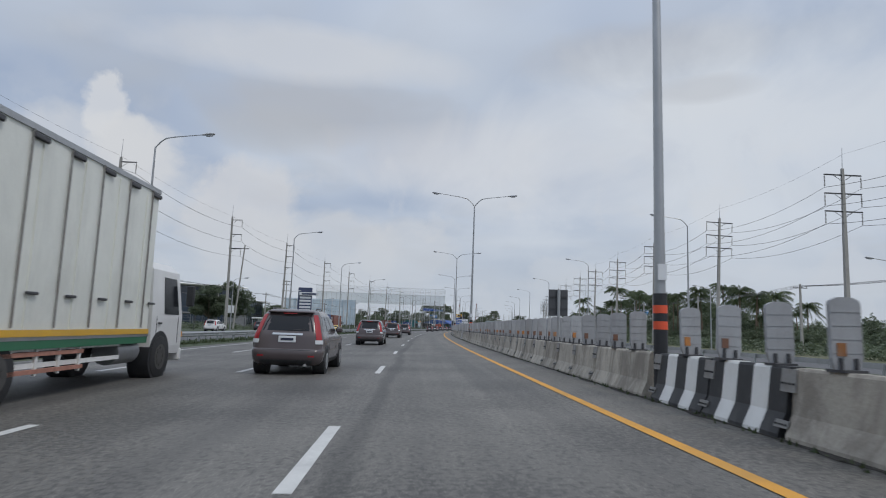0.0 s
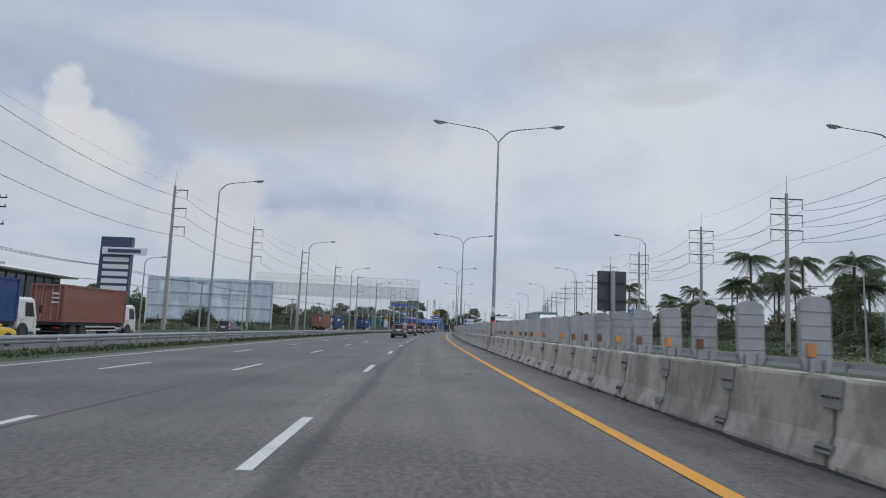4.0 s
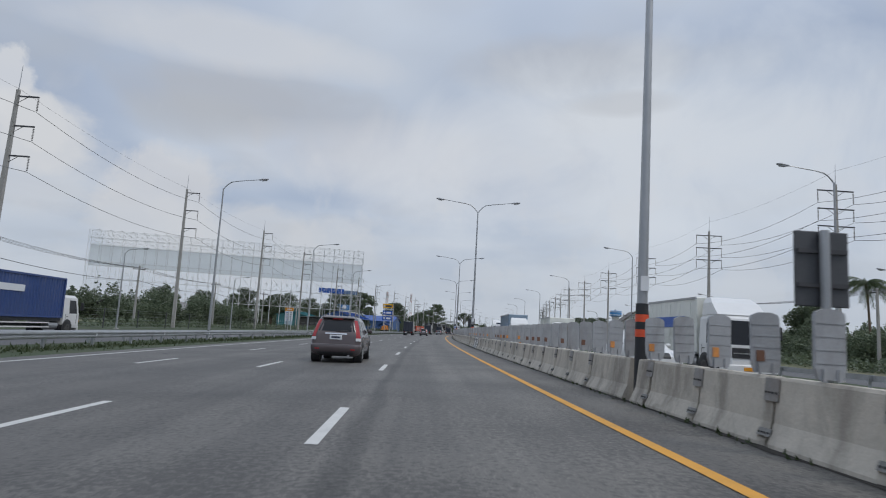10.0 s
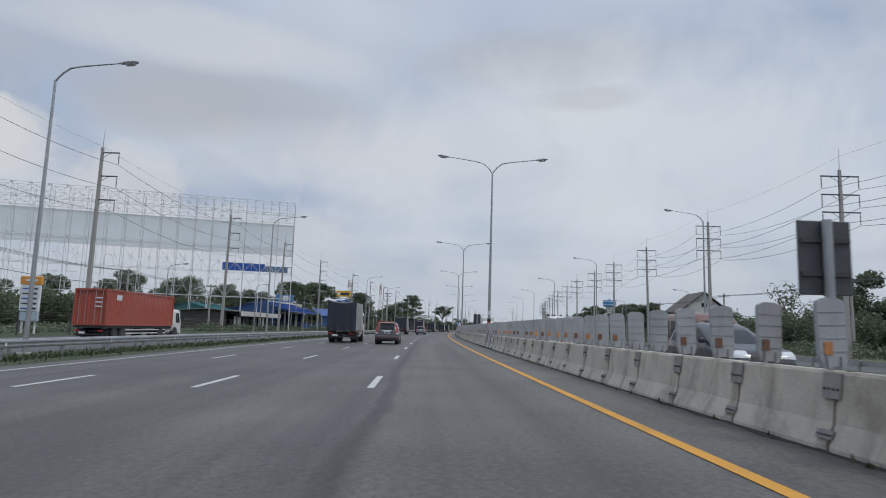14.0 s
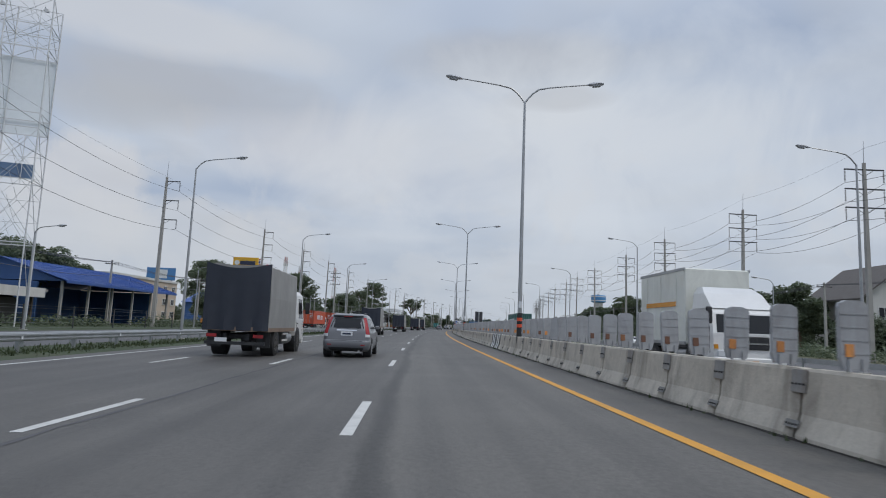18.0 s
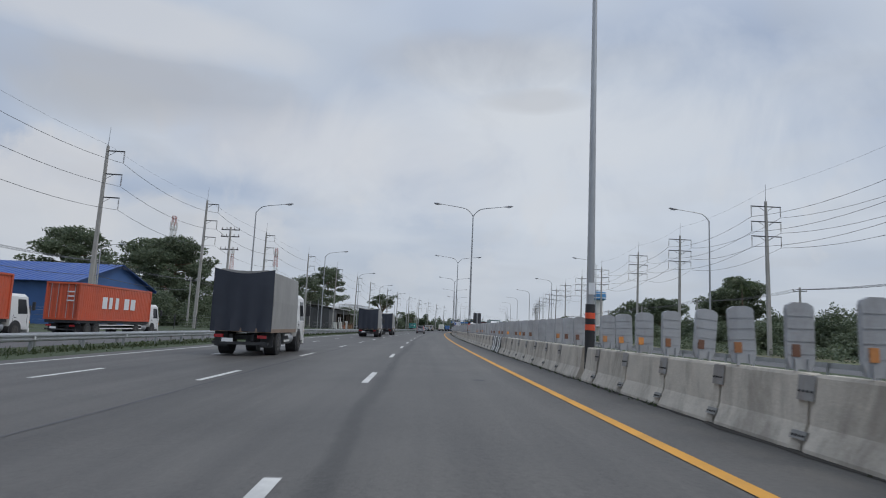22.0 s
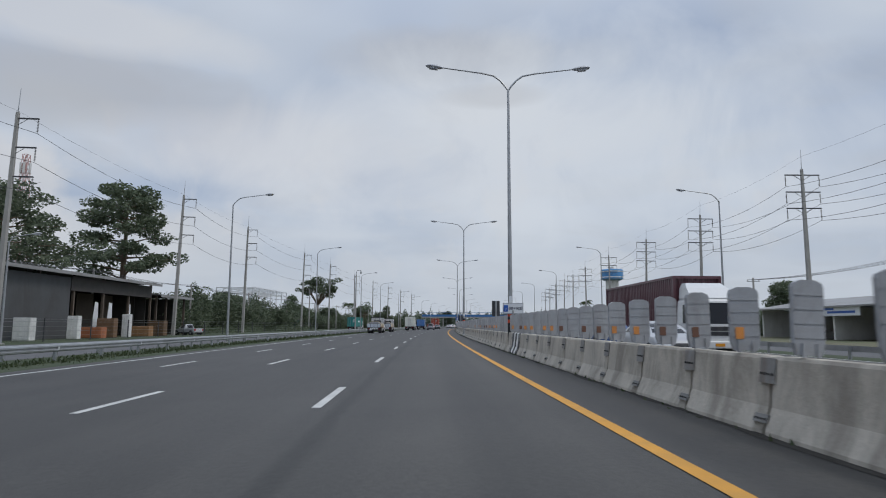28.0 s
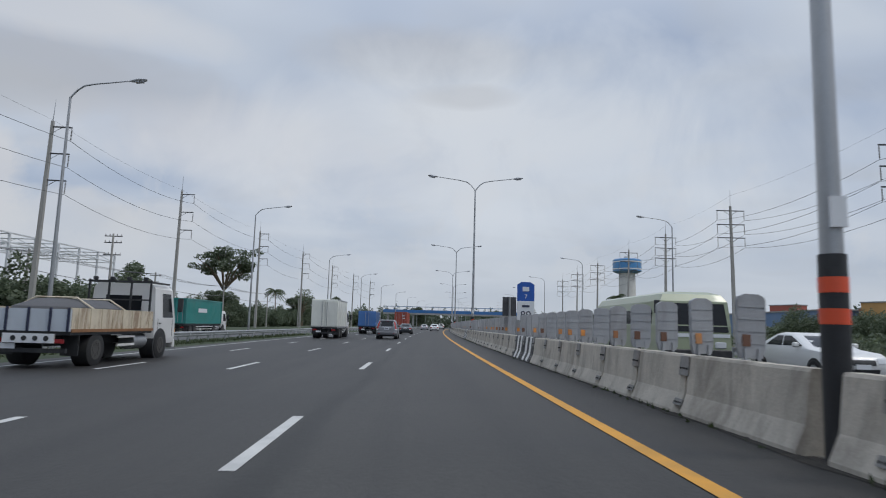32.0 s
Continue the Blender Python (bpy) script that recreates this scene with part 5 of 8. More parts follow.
# wooded skyline behind the lattice billboard
for s, d in ((585, -165), (618, -168), (652, -160), (684, -150), (714, -138), (742, -122)):
    belt(s, d, 1.15, int(s) // 5, label="dark green wooded skyline behind the lattice billboard")
for s in (896, 934, 972):
    belt(s, 50.0, 1.2, int(s) // 2, "low", "low shrubs beyond the opposite frontage road")
    belt(s + 8, 66.0, 0.9, int(s) // 4, label="green bushes beyond the opposite frontage road")
for s in (902, 928, 952):
    belt(s, -50.5, 1.25, int(s) // 3, label="tall roadside thicket of dark green bushes")


# ---- buildings ----
def spot_between(s0, d0, s1, d1, z):
    """A pose with x running from the first plan point to the second."""
    a, b = at(s0, d0, z), at(s1, d1, z)
    return Matrix.Translation(a) @ Matrix.Rotation(math.atan2(b.y - a.y, b.x - a.x), 4, "Z"), (b - a).length


B = {
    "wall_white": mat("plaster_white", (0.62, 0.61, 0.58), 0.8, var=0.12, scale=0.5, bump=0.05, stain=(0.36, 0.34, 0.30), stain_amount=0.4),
    "wall_beige": mat("plaster_beige", (0.52, 0.43, 0.34), 0.8, var=0.12, scale=0.5, bump=0.05, stain=(0.32, 0.26, 0.2), stain_amount=0.35),
    "wall_grey": mat("clad_grey", (0.24, 0.25, 0.26), 0.6, 0.2, var=0.12, scale=0.5, bump=0.05),
    "wall_dark": mat("dark_boards", (0.07, 0.065, 0.06), 0.85, var=0.3, scale=0.8, bump=0.2),
    "roof_blue": mat("blue_metal_roof", (0.035, 0.10, 0.34), 0.45, 0.2, var=0.12, scale=0.3, bump=0.05, stain=(0.12, 0.17, 0.30), stain_amount=0.35),
    "roof_grey": mat("grey_roof_sheet", (0.30, 0.30, 0.30), 0.7, 0.1, var=0.15, scale=0.4, bump=0.1, stain=(0.18, 0.16, 0.14), stain_amount=0.5),
    "roof_tile": mat("brown_roof_tile", (0.12, 0.108, 0.10), 0.8, var=0.2, scale=1.5, bump=0.2),
    "post_wood": mat("weathered_post", (0.12, 0.095, 0.075), 0.85, var=0.3, scale=1.5, bump=0.2),
    "wall_blue": mat("blue_cladding", (0.05, 0.12, 0.30), 0.6, var=0.15, scale=0.5, bump=0.05),
    "sheet": mat("hoarding_sheet", (0.46, 0.56, 0.64), 0.6, var=0.22, scale=0.35, fine=2.0, bump=0.0, stain=(0.78, 0.84, 0.88), stain_amount=0.9),
    "sheet_grey": mat("bare_hoarding_sheet", (0.84, 0.88, 0.91), 0.6, 0.1, var=0.08, scale=0.15, fine=2.0, bump=0.0),
    "yellow": mat("yellow_sign", (0.75, 0.42, 0.03), 0.5, var=0.1, bump=0.0),
    "red": mat("red_cloth", (0.5, 0.03, 0.04), 0.8, var=0.1, bump=0.0),
    "orange_machine": mat("orange_machine_paint", (0.62, 0.24, 0.03), 0.45, var=0.15, bump=0.03, stain=(0.25, 0.13, 0.05), stain_amount=0.4),
}


def roof_sheet(x0, x1, y0, y1, z0, z1, ridge=0.06, step=0.9):
    """A sloping metal sheet with upstanding seams, from (y0, z0) to (y1, z1)."""
    sh = Shape()
    sh.loft([[(x0, y0, z0), (x1, y0, z0), (x1, y0, z0 + 0.08), (x0, y0, z0 + 0.08)], [(x0, y1, z1), (x1, y1, z1), (x1, y1, z1 + 0.08), (x0, y1, z1 + 0.08)]])
    n = int((x1 - x0) / step)
    for i in range(n + 1):
        x = x0 + (x1 - x0) * i / n
        sh.loft([[(x - 0.04, y0, z0 + 0.08), (x + 0.04, y0, z0 + 0.08), (x + 0.04, y0, z0 + 0.08 + ridge), (x - 0.04, y0, z0 + 0.08 + ridge)], [(x - 0.04, y1, z1 + 0.08), (x + 0.04, y1, z1 + 0.08), (x + 0.04, y1, z1 + 0.08 + ridge), (x - 0.04, y1, z1 + 0.08 + ridge)]])
    return sh


def window(parent, x, y, z, w, h, face="front", frame_mat=None):
    """A glazed window set on a wall whose outside is -y (front) or +x (side)."""
    m = Matrix.Translation((x, y, z)) @ (Matrix.Identity(4) if face == "front" else Matrix.Rotation(math.pi / 2, 4, "Z"))
    fr = Shape()
    for bx, bz, bw, bh in ((0, 0, w + 0.16, 0.08), (0, h, w + 0.16, 0.08), (-w / 2 - 0.04, 0, 0.08, h), (w / 2 + 0.04, 0, 0.08, h), (0, 0, 0.06, h)):
        fr.box(bx, -0.05, bz, bw, 0.12, bh, m)
    wd = part("window", fr, frame_mat or M["white"], parent, "framed window")
    part("pane", Shape().box(0, -0.01, 0.02, w, 0.03, h, m), M["glass"], wd, "dark glass pane")


def shed(name, label, s0, s1, d, depth, eave, ridge, wall, roof, open_front=False, columns=6, base=-0.55, category="building", d_end=None):
    """A long building along the road: x runs with s, y away from the road to the left."""
    m, length = spot_between(s0, d, s1, d if d_end is None else d_end, base)
    b = thing(name, label, category, m)
    if open_front:
        part("back_wall", Shape().box(length / 2, depth, 0, length, 0.2, eave), wall, b)
        for i in range(columns):
            part("column", Shape().box(0.3 + (length - 0.6) * i / (columns - 1), 0.3, 0, 0.28, 0.28, eave), B["post_wood"] if wall is B["wall_dark"] else M["concrete_pole"], b)
        for i in range(2):
            part("end_wall", Shape().box(i * length, depth * 0.6, 0, 0.2, depth * 0.8, eave * 0.98), wall, b)
    else:
        part("wall", Shape().box(length / 2, depth / 2, 0, length, depth, eave), wall, b)
        n = max(2, int(length / 5))
        for i in range(n):
            window(b, length * (i + 0.5) / n, -0.02, eave * 0.35, min(2.2, length / n * 0.5), eave * 0.38)
    part("roof_slope", roof_sheet(-0.8, length + 0.8, -0.9, depth / 2, eave, ridge), roof, b, "sloping sheet roof")
    part("roof_slope", roof_sheet(-0.8, length + 0.8, depth + 0.9, depth / 2, eave, ridge), roof, b, "sloping sheet roof")
    part("fascia", Shape().box(length / 2, -0.92, eave - 0.25, length + 1.6, 0.06, 0.36), roof, b)
    for x in (0.0, length):
        part("gable", Shape().loft([[(x - 0.1, 0, eave), (x - 0.1, depth, eave), (x - 0.1, depth / 2, ridge)], [(x + 0.1, 0, eave), (x + 0.1, depth, eave), (x + 0.1, depth / 2, ridge)]]), wall, b)
    return b


# showroom: a tall glass block and a lower glazed wing, both under broad pale roofs
M_SHOW = paint("showroom_blue_glass", (0.035, 0.05, 0.075), 0.1, 0.15)


def glazed_block(b, m, length, depth, height, over, first, label):
    """A block whose front lies along x, with a glass wall of tall panes between bars under a thick curved roof edge."""
    inside = Shape().box(length / 2, depth / 2, 0, length, depth, height, m)
    part("wall", inside, B["wall_grey"], b)
    edge = [(-over, height + 0.05), (-over - 0.15, height + 0.32), (-over + 0.25, height + 0.62), (depth + over, height + 0.95), (depth + over, height + 0.05)]
    part("roof", Shape().loft([[(x, y, z) for y, z in edge] for x in (-over, length + over)], m), M["white"], b, label)
    n = max(3, int(length / 2.6))
    for i in range(n):
        x = length * (i + 0.5) / n
        if i >= first:
            bar = part("glazing_bar", Shape().box(x - length / n / 2, -0.08, 0.1, 0.12, 0.2, height - 0.2, m).box(x, -0.08, height * 0.45, length / n, 0.14, 0.12, m), M["dark_steel"], b)
            for z0, z1 in ((0.3, height * 0.45), (height * 0.45 + 0.12, height - 0.3)):
                part("pane", Shape().box(x, -0.04, z0, length / n - 0.12, 0.06, z1 - z0, m), M_SHOW, bar, "dark blue glass pane")
    for i in range(int(depth / 3)):
        part("side_pane", Shape().box(length + 0.03, 1.8 + i * 3.0, 0.5, 0.06, 2.7, height - 1.2, m), M_SHOW, b, "dark blue glass pane")


m, length = spot_between(194, -92, 224, -67, -0.55)
b = thing("showroom", "modern grey showroom with dark glass walls and a white overhanging roof", "building", m)
glazed_block(b, Matrix.Identity(4), length, 20, 11.9, 2.4, 2, "broad white overhanging roof")
part("sign_pier", Shape().box(length + 1.0, -0.2, 0, 3.4, 1.2, 9.4, None, 0.05), B["wall_grey"], b, "grey pier with sign")
part("sign_box", Shape().box(length + 2.2, -0.6, 6.9, 5.4, 0.5, 2.4, None, 0.05), paint("sign_box_grey", (0.30, 0.31, 0.33)), b, "grey sign box with a pale bar")
part("sign_bar", Shape().box(length + 2.2, -0.88, 8.2, 3.8, 0.06, 0.45), M["sign_white"], b)
m, length = spot_between(222, -62.5, 243, -65, -0.55)
b = thing("showroom_wing", "low glazed showroom wing under a thick pale curved roof", "building", m)
glazed_block(b, Matrix.Identity(4), length, 15, 8.0, 2.0, 0, "thick pale curved roof")
# low open canopies and a hoarding fence before the showroom
canopy = thing("canopy", "low flat grey canopy on steel posts before the showroom", "canopy", spot(178, -60, -0.55))
part("roof", Shape().box(0, 0, 3.0, 9, 22, 0.3, None, 0.05), B["roof_grey"], canopy)
for y in (-10, -3.4, 3.4, 10):
    for x in (-4, 4):
        part("post", Shape().tube([(x, y, 0), (x, y, 3.0)], 0.07, 8), M["steel"], canopy)

# dark blue totem with pale bars
b = thing("totem_sign", "tall dark blue totem sign with pale name bars", "sign", spot(222, -44, -0.55))
part("slab", Shape().box(0, 0, 0, 4.4, 0.8, 12.9, None, 0.05), paint("totem_blue", (0.03, 0.045, 0.11)), b, "dark blue slab")
for i in range(6):
    part("name_bar", Shape().box(0.2, -0.42, 5.4 + i * 1.0, 3.6, 0.06, 0.62), M["sign_white"], b, "pale name bar")
part("name_board", Shape().box(1.4, -0.6, 10.4, 6.2, 0.3, 1.0, None, 0.03), M["sign_white"], b, "white name board with a dark bar")
part("dark_bar", Shape().box(1.4, -0.77, 10.65, 4.6, 0.04, 0.5), paint("totem_blue", (0.03, 0.045, 0.11)), b)

# printed hoarding
m, length = spot_between(291, -42, 287, -72, -0.55)
b = thing("hoarding", "large weathered pale blue printed hoarding on steel posts", "billboard", m)
for i in range(6):
    part("sheet", Shape().box(length * (i + 0.5) / 6, 0, 1.6, length / 6 - 0.04, 0.06, 10.6), B["sheet"], b, "pale blue printed sheet")
for i in range(7):
    part("post", Shape().box(length * i / 6, 0.35, 0, 0.25, 0.3, 12.2), M["lattice"], b)
for i in range(4):
    part("rail", Shape().box(length / 2, 0.2, 2.0 + i * 3.2, length, 0.1, 0.12), M["lattice"], b)

# giant billboard frame
m, length = spot_between(565, -42, 533, -147, -0.55)
b = thing("billboard", "giant billboard of white lattice steel with bare grey sheets", "billboard", m)
n = 26
DEEP = 3.6
levels = (2.0, 8.5, 15.0, 20.4, 22.0, 28.9, 31.5, 34.6)
for i in range(n + 1):
    x = length * i / n
    fr = Shape()
    for y in (0, DEEP):
        fr.tube([(x, y, 0), (x, y, 34.6)], 0.07, 4)
    for z0, z1 in zip(levels, levels[1:]):
        fr.tube([(x, 0, z0), (x, DEEP, z1)], 0.04, 3).tube([(x, DEEP, z0), (x, 0, z0)], 0.04, 3)
    part("lattice_post", fr, M["lattice"], b)
    if i < n:
        x1 = length * (i + 1) / n
        fr = Shape()
        for z0, z1 in ((8.5, 15.0), (15.0, 20.4), (28.9, 31.5), (31.5, 34.6)):
            for y in (0, DEEP):
                fr.tube([(x, y, z0), (x1, y, z1)], 0.03, 3).tube([(x1, y, z0), (x, y, z1)], 0.03, 3)
        xm = (x + x1) / 2
        for z0 in (15.0, 28.9):
            fr.tube([(xm, 0, z0), (xm, 0, 20.4 if z0 < 20 else 34.6)], 0.045, 3)
        for z0, z1, rows in ((8.5, 20.4, 5), (28.9, 34.6, 4)):
            for j in range(rows):
                za, zb = z0 + (z1 - z0) * j / rows, z0 + (z1 - z0) * (j + 1) / rows
                fr.tube([(x, 0, za), (xm, 0, zb)], 0.024, 3).tube([(xm, 0, zb), (x1, 0, za)], 0.024, 3).tube([(x, 0, zb), (x1, 0, zb)], 0.03, 3)
                fr.tube([(xm, 0, za), (xm, DEEP, zb)], 0.024, 3)
        for z in levels[1:]:
            fr.tube([(x, 0, z), (x1, 0, z)], 0.06, 3).tube([(x, DEEP, z), (x1, DEEP, z)], 0.06, 3)
        part("lattice_bay", fr, M["lattice"], b)
        part("sheet", Shape().box(xm, -0.2, 20.4, length / n - 0.03, 0.05, 8.5), B["sheet_grey"], b, "bare grey sheet")
        lamp = Shape().tube([(xm, 0, 34.6), (xm, -1.0, 35.6), (xm, -1.5, 35.5)], 0.05, 4).box(xm, -1.7, 35.3, 0.5, 0.5, 0.22)
        part("floodlight", lamp, M["lattice"], b, "small floodlight on an arm")
ph = thing("rental_sign", "blue rental sign board with white digit bars on the billboard", "sign", m @ Matrix.Translation((0, -0.35, 15.9)))
part("board", Shape().box(12.6, 0, -0.2, 11.0, 0.12, 2.1), M["sign_blue"], ph, "blue board")
part("board_small", Shape().box(4.0, 0, -0.2, 6.0, 0.12, 1.6), paint("slate_blue", (0.12, 0.20, 0.34)), ph, "slate blue board")
for i in range(12):
    if i not in (3, 7):
        part("digit_bar", Shape().box(17.3 - i * 0.86, -0.09, 0.3, 0.5, 0.05, 1.1), M["sign_white"], ph, "white bar")
part("caption_bar", Shape().box(4.0, -0.09, 0.4, 4.6, 0.05, 0.4), M["sign_white"], ph, "pale caption bar")

shed("roadside_shed", "low open shed with grey sheet roof", 446, 482, -74, 12, 3.4, 6.2, B["wall_dark"], B["roof_grey"], True, 7)
w = shed("warehouse", "low open warehouse with long white flat fascia", 546, 577, -49, 14, 4.3, 4.9, B["wall_dark"], B["roof_grey"], True, 6)
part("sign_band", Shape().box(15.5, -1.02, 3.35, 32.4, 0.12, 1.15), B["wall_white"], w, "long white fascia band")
for i in range(5):
    part("shutter", Shape().box(3.2 + 6.1 * i, 1.2, 0, 4.6, 0.12, 3.2), B["wall_dark"] if i % 3 else B["sheet_grey"], w, "dull roller shutter")
shed("teal_workshop", "teal sheet workshop behind the lattice billboard", 584, 602, -72, 14, 5.4, 7.6, paint("teal_sheet", (0.05, 0.20, 0.22), 0.3, 0.7), paint("teal_roof_sheet", (0.06, 0.22, 0.24), 0.4, 0.6))
shed("blue_roof_shed", "open workshop with bright blue metal roof", 579, 610, -47, 16, 5.6, 8.4, B["wall_blue"], B["roof_blue"], True, 6)
shed("blue_roof_hall", "wide hall with blue metal roof and dark blue gable", 713, 713, -50.5, 23, 6.1, 9.7, B["wall_blue"], B["roof_blue"], d_end=-80)
shed("blue_kiosk", "small kiosk under a blue hipped roof", 640, 647, -42, 6, 3.0, 4.8, B["wall_blue"], B["roof_blue"], True, 3)
w = shed("long_dark_shed", "long dark timber shed with pale roof edge", 829, 862, -42.2, 14, 7.7, 8.6, B["wall_dark"], B["roof_grey"], True, 6)
dull_sheet = mat("dull_grey_sheet", (0.085, 0.088, 0.092), 0.7, var=0.2, scale=0.5, bump=0.08, stain=(0.05, 0.045, 0.04), stain_amount=0.5)
part("sheet_wall", Shape().box(6.2, 0.1, 0, 12.4, 0.12, 7.2), dull_sheet, w, "plain grey sheet wall")
part("end_cladding", Shape().box(-0.2, 7, 0, 0.1, 14, 7.5), dull_sheet, w, "plain grey sheet wall")
part("lintel", Shape().box(22.8, 0.1, 5.7, 20.4, 0.14, 1.7), B["wall_dark"], w, "dark boarding below the eave")
for x, wide in ((15.2, 3.2), (24.6, 4.0), (30.2, 3.0)):
    part("inner_partition", Shape().box(x, 5.2, 0, wide, 0.12, 5.9), B["post_wood"], w, "brown board partition")
for x in (19.0, 22.4, 27.4):
    part("hanging_sheet", Shape().loft([[(x - 0.5, 0.5, 1.0), (x + 0.5, 0.42, 0.9), (x + 0.5, 0.46, 0.9), (x - 0.5, 0.54, 1.0)], [(x - 0.7, 0.42, 2.6), (x + 0.6, 0.5, 2.6), (x + 0.6, 0.54, 2.6), (x - 0.7, 0.46, 2.6)], [(x - 0.25, 0.5, 4.6), (x + 0.45, 0.5, 4.5), (x + 0.45, 0.54, 4.5), (x - 0.25, 0.54, 4.6)]]), M["sign_white"], w, "white cloth hung in the opening")
shed("low_annex", "low annex with pale sheet roof beside the shed", 863, 873.5, -42, 9, 6.1, 6.7, B["wall_dark"], B["roof_grey"], True, 4)
shed("teal_shed", "small teal roadside building far ahead", 965, 984, -48, 8, 3.4, 4.6, paint("teal_wall", (0.06, 0.24, 0.25), 0.3, 0.7), B["roof_grey"])

# beige office block
m, length = spot_between(618, -62, 646, -62, -0.55)
b = thing("office_block", "beige three-storey office block with small windows", "building", m)
part("wall", Shape().box(length / 2, 7, 0, length, 14, 9.2), B["wall_beige"], b)
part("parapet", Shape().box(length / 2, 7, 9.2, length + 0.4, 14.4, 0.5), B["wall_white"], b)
for fl in range(3):
    for i in range(7):
        window(b, 2 + i * (length - 4) / 6, -0.02, 1.2 + fl * 2.9, 1.5, 1.3)

# tower of stacked signs
b = thing("sign_tower", "tall tower of stacked blue and yellow sign boards", "sign", spot(636, -42.5, -0.55))
for x in (-1.8, 1.8):
    part("post", Shape().box(x, 0.4, 0, 0.35, 0.35, 14.4), M["white"], b)
part("yellow_board", Shape().box(0, 0, 13.0, 5.6, 0.5, 2.3, None, 0.04), B["yellow"], b, "yellow board with dark bars")
part("dark_bars", Shape().box(0.5, -0.28, 13.6, 3.4, 0.06, 0.9), M["ink"], b, "dark bars")
part("round_mark", Shape().disc((-1.9, -0.24, 14.1), (-1.9, -0.3, 14.1), 0.55, 18), M["sign_white"], b, "white disc")
for z in (9.3, 6.2):
    part("blue_board", Shape().box(0, 0, z, 5.4, 0.5, 2.2, None, 0.04), M["sign_blue"], b, "blue board")
    part("letter_bars", Shape().box(0.7, -0.28, z + 0.6, 2.6, 0.06, 0.95), M["sign_white"], b, "pale letter bars")
    part("round_mark", Shape().disc((-1.7, -0.24, z + 1.1), (-1.7, -0.3, z + 1.1), 0.5, 18), M["sign_white"], b, "white disc")
for z in (12.2, 8.6):
    part("white_bar", Shape().box(0, 0, z, 5.2, 0.4, 0.35), M["white"], b)
for s, d, h, tone in ((640, -40.5, 19.2, "red"), (651.2, -42.1, 19.0, "red")):
    f = thing("flagpole", "white flagpole with a small striped flag", "flag", spot(s, d, -0.55, 0, 0.82))
    part("pole", Shape().tube([(0, 0, 0), (0, 0, h)], [0.07, 0.04], 8), M["white"], f)
    for i, (c, w) in enumerate((("red", 0.3), ("sign_white", 0.3), ("sign_blue", 0.55), ("sign_white", 0.3), ("red", 0.3))):
        z = h - 0.3 - sum((0.3, 0.3, 0.55, 0.3, 0.3)[:i + 1])
        rings = [[(-0.05 - 1.6 * u, 0.18 * math.sin(u * 6), z - 0.35 * u), (-0.05 - 1.6 * u, 0.18 * math.sin(u * 6), z + w - 0.35 * u), (-0.05 - 1.6 * u, 0.18 * math.sin(u * 6) + 0.02, z + w - 0.35 * u), (-0.05 - 1.6 * u, 0.18 * math.sin(u * 6) + 0.02, z - 0.35 * u)] for u in (0, 0.25, 0.5, 0.75, 1.0)]
        part("stripe", Shape().loft(rings), B["red"] if c == "red" else M[c], f, {"red": "red stripe", "sign_white": "white stripe", "sign_blue": "blue stripe"}[c])

# gabled white house beyond the opposite side
m = spot(623, 87.5, -0.55, 90, 1.28)
b = thing("house", "white two-storey house with brown gabled roof", "house", m)
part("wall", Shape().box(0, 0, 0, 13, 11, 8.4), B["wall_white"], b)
for sg in (-1, 1):
    part("roof_slope", Shape().loft([[(-7.4, sg * 7.0, 7.7), (7.4, sg * 7.0, 7.7), (7.4, sg * 7.0, 7.95), (-7.4, sg * 7.0, 7.95)], [(-7.4, 0, 13.2), (7.4, 0, 13.2), (7.4, 0, 13.45), (-7.4, 0, 13.45)]]), B["roof_tile"], b, "brown tiled roof slope")
for sg in (-1, 1):
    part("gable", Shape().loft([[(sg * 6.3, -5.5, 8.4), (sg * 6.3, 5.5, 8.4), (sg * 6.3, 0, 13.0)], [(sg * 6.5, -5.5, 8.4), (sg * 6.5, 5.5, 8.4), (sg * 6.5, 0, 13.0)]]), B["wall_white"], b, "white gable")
for x in (-4, 0, 4):
    for z in (1.4, 5.2):
        window(b, x, -5.52, z, 1.8, 1.5)
for y in (-3, 3):
    for z in (1.4, 5.2):
        window(b, 6.52, y, z, 1.6, 1.5, "side")
        window(b, -6.56, y, z, 1.6, 1.5, "side")
window(b, -6.56, 0, 9.2, 1.4, 1.2, "side")

# water tower
b = thing("water_tower", "white water tower with blue tank bands", "water tower", spot(1287, 104.4, -0.6, 0, 1.21))
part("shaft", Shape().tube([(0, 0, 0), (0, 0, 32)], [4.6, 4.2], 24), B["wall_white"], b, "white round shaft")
part("tank", Shape().tube([(0, 0, 31.4), (0, 0, 32.4), (0, 0, 38.2), (0, 0, 38.8)], [5.2, 7.4, 7.4, 6.8], 28), paint("tower_blue", (0.05, 0.24, 0.52), 0.3), b, "blue tank")
for z in (33.2, 37.0):
    part("tank_band", Shape().tube([(0, 0, z), (0, 0, z + 0.6)], 7.48, 28), M["white"], b, "white band")
part("hatch", Shape().tube([(0, 0, 38.3), (0, 0, 40.4)], [2.0, 1.6], 12), B["wall_white"], b)


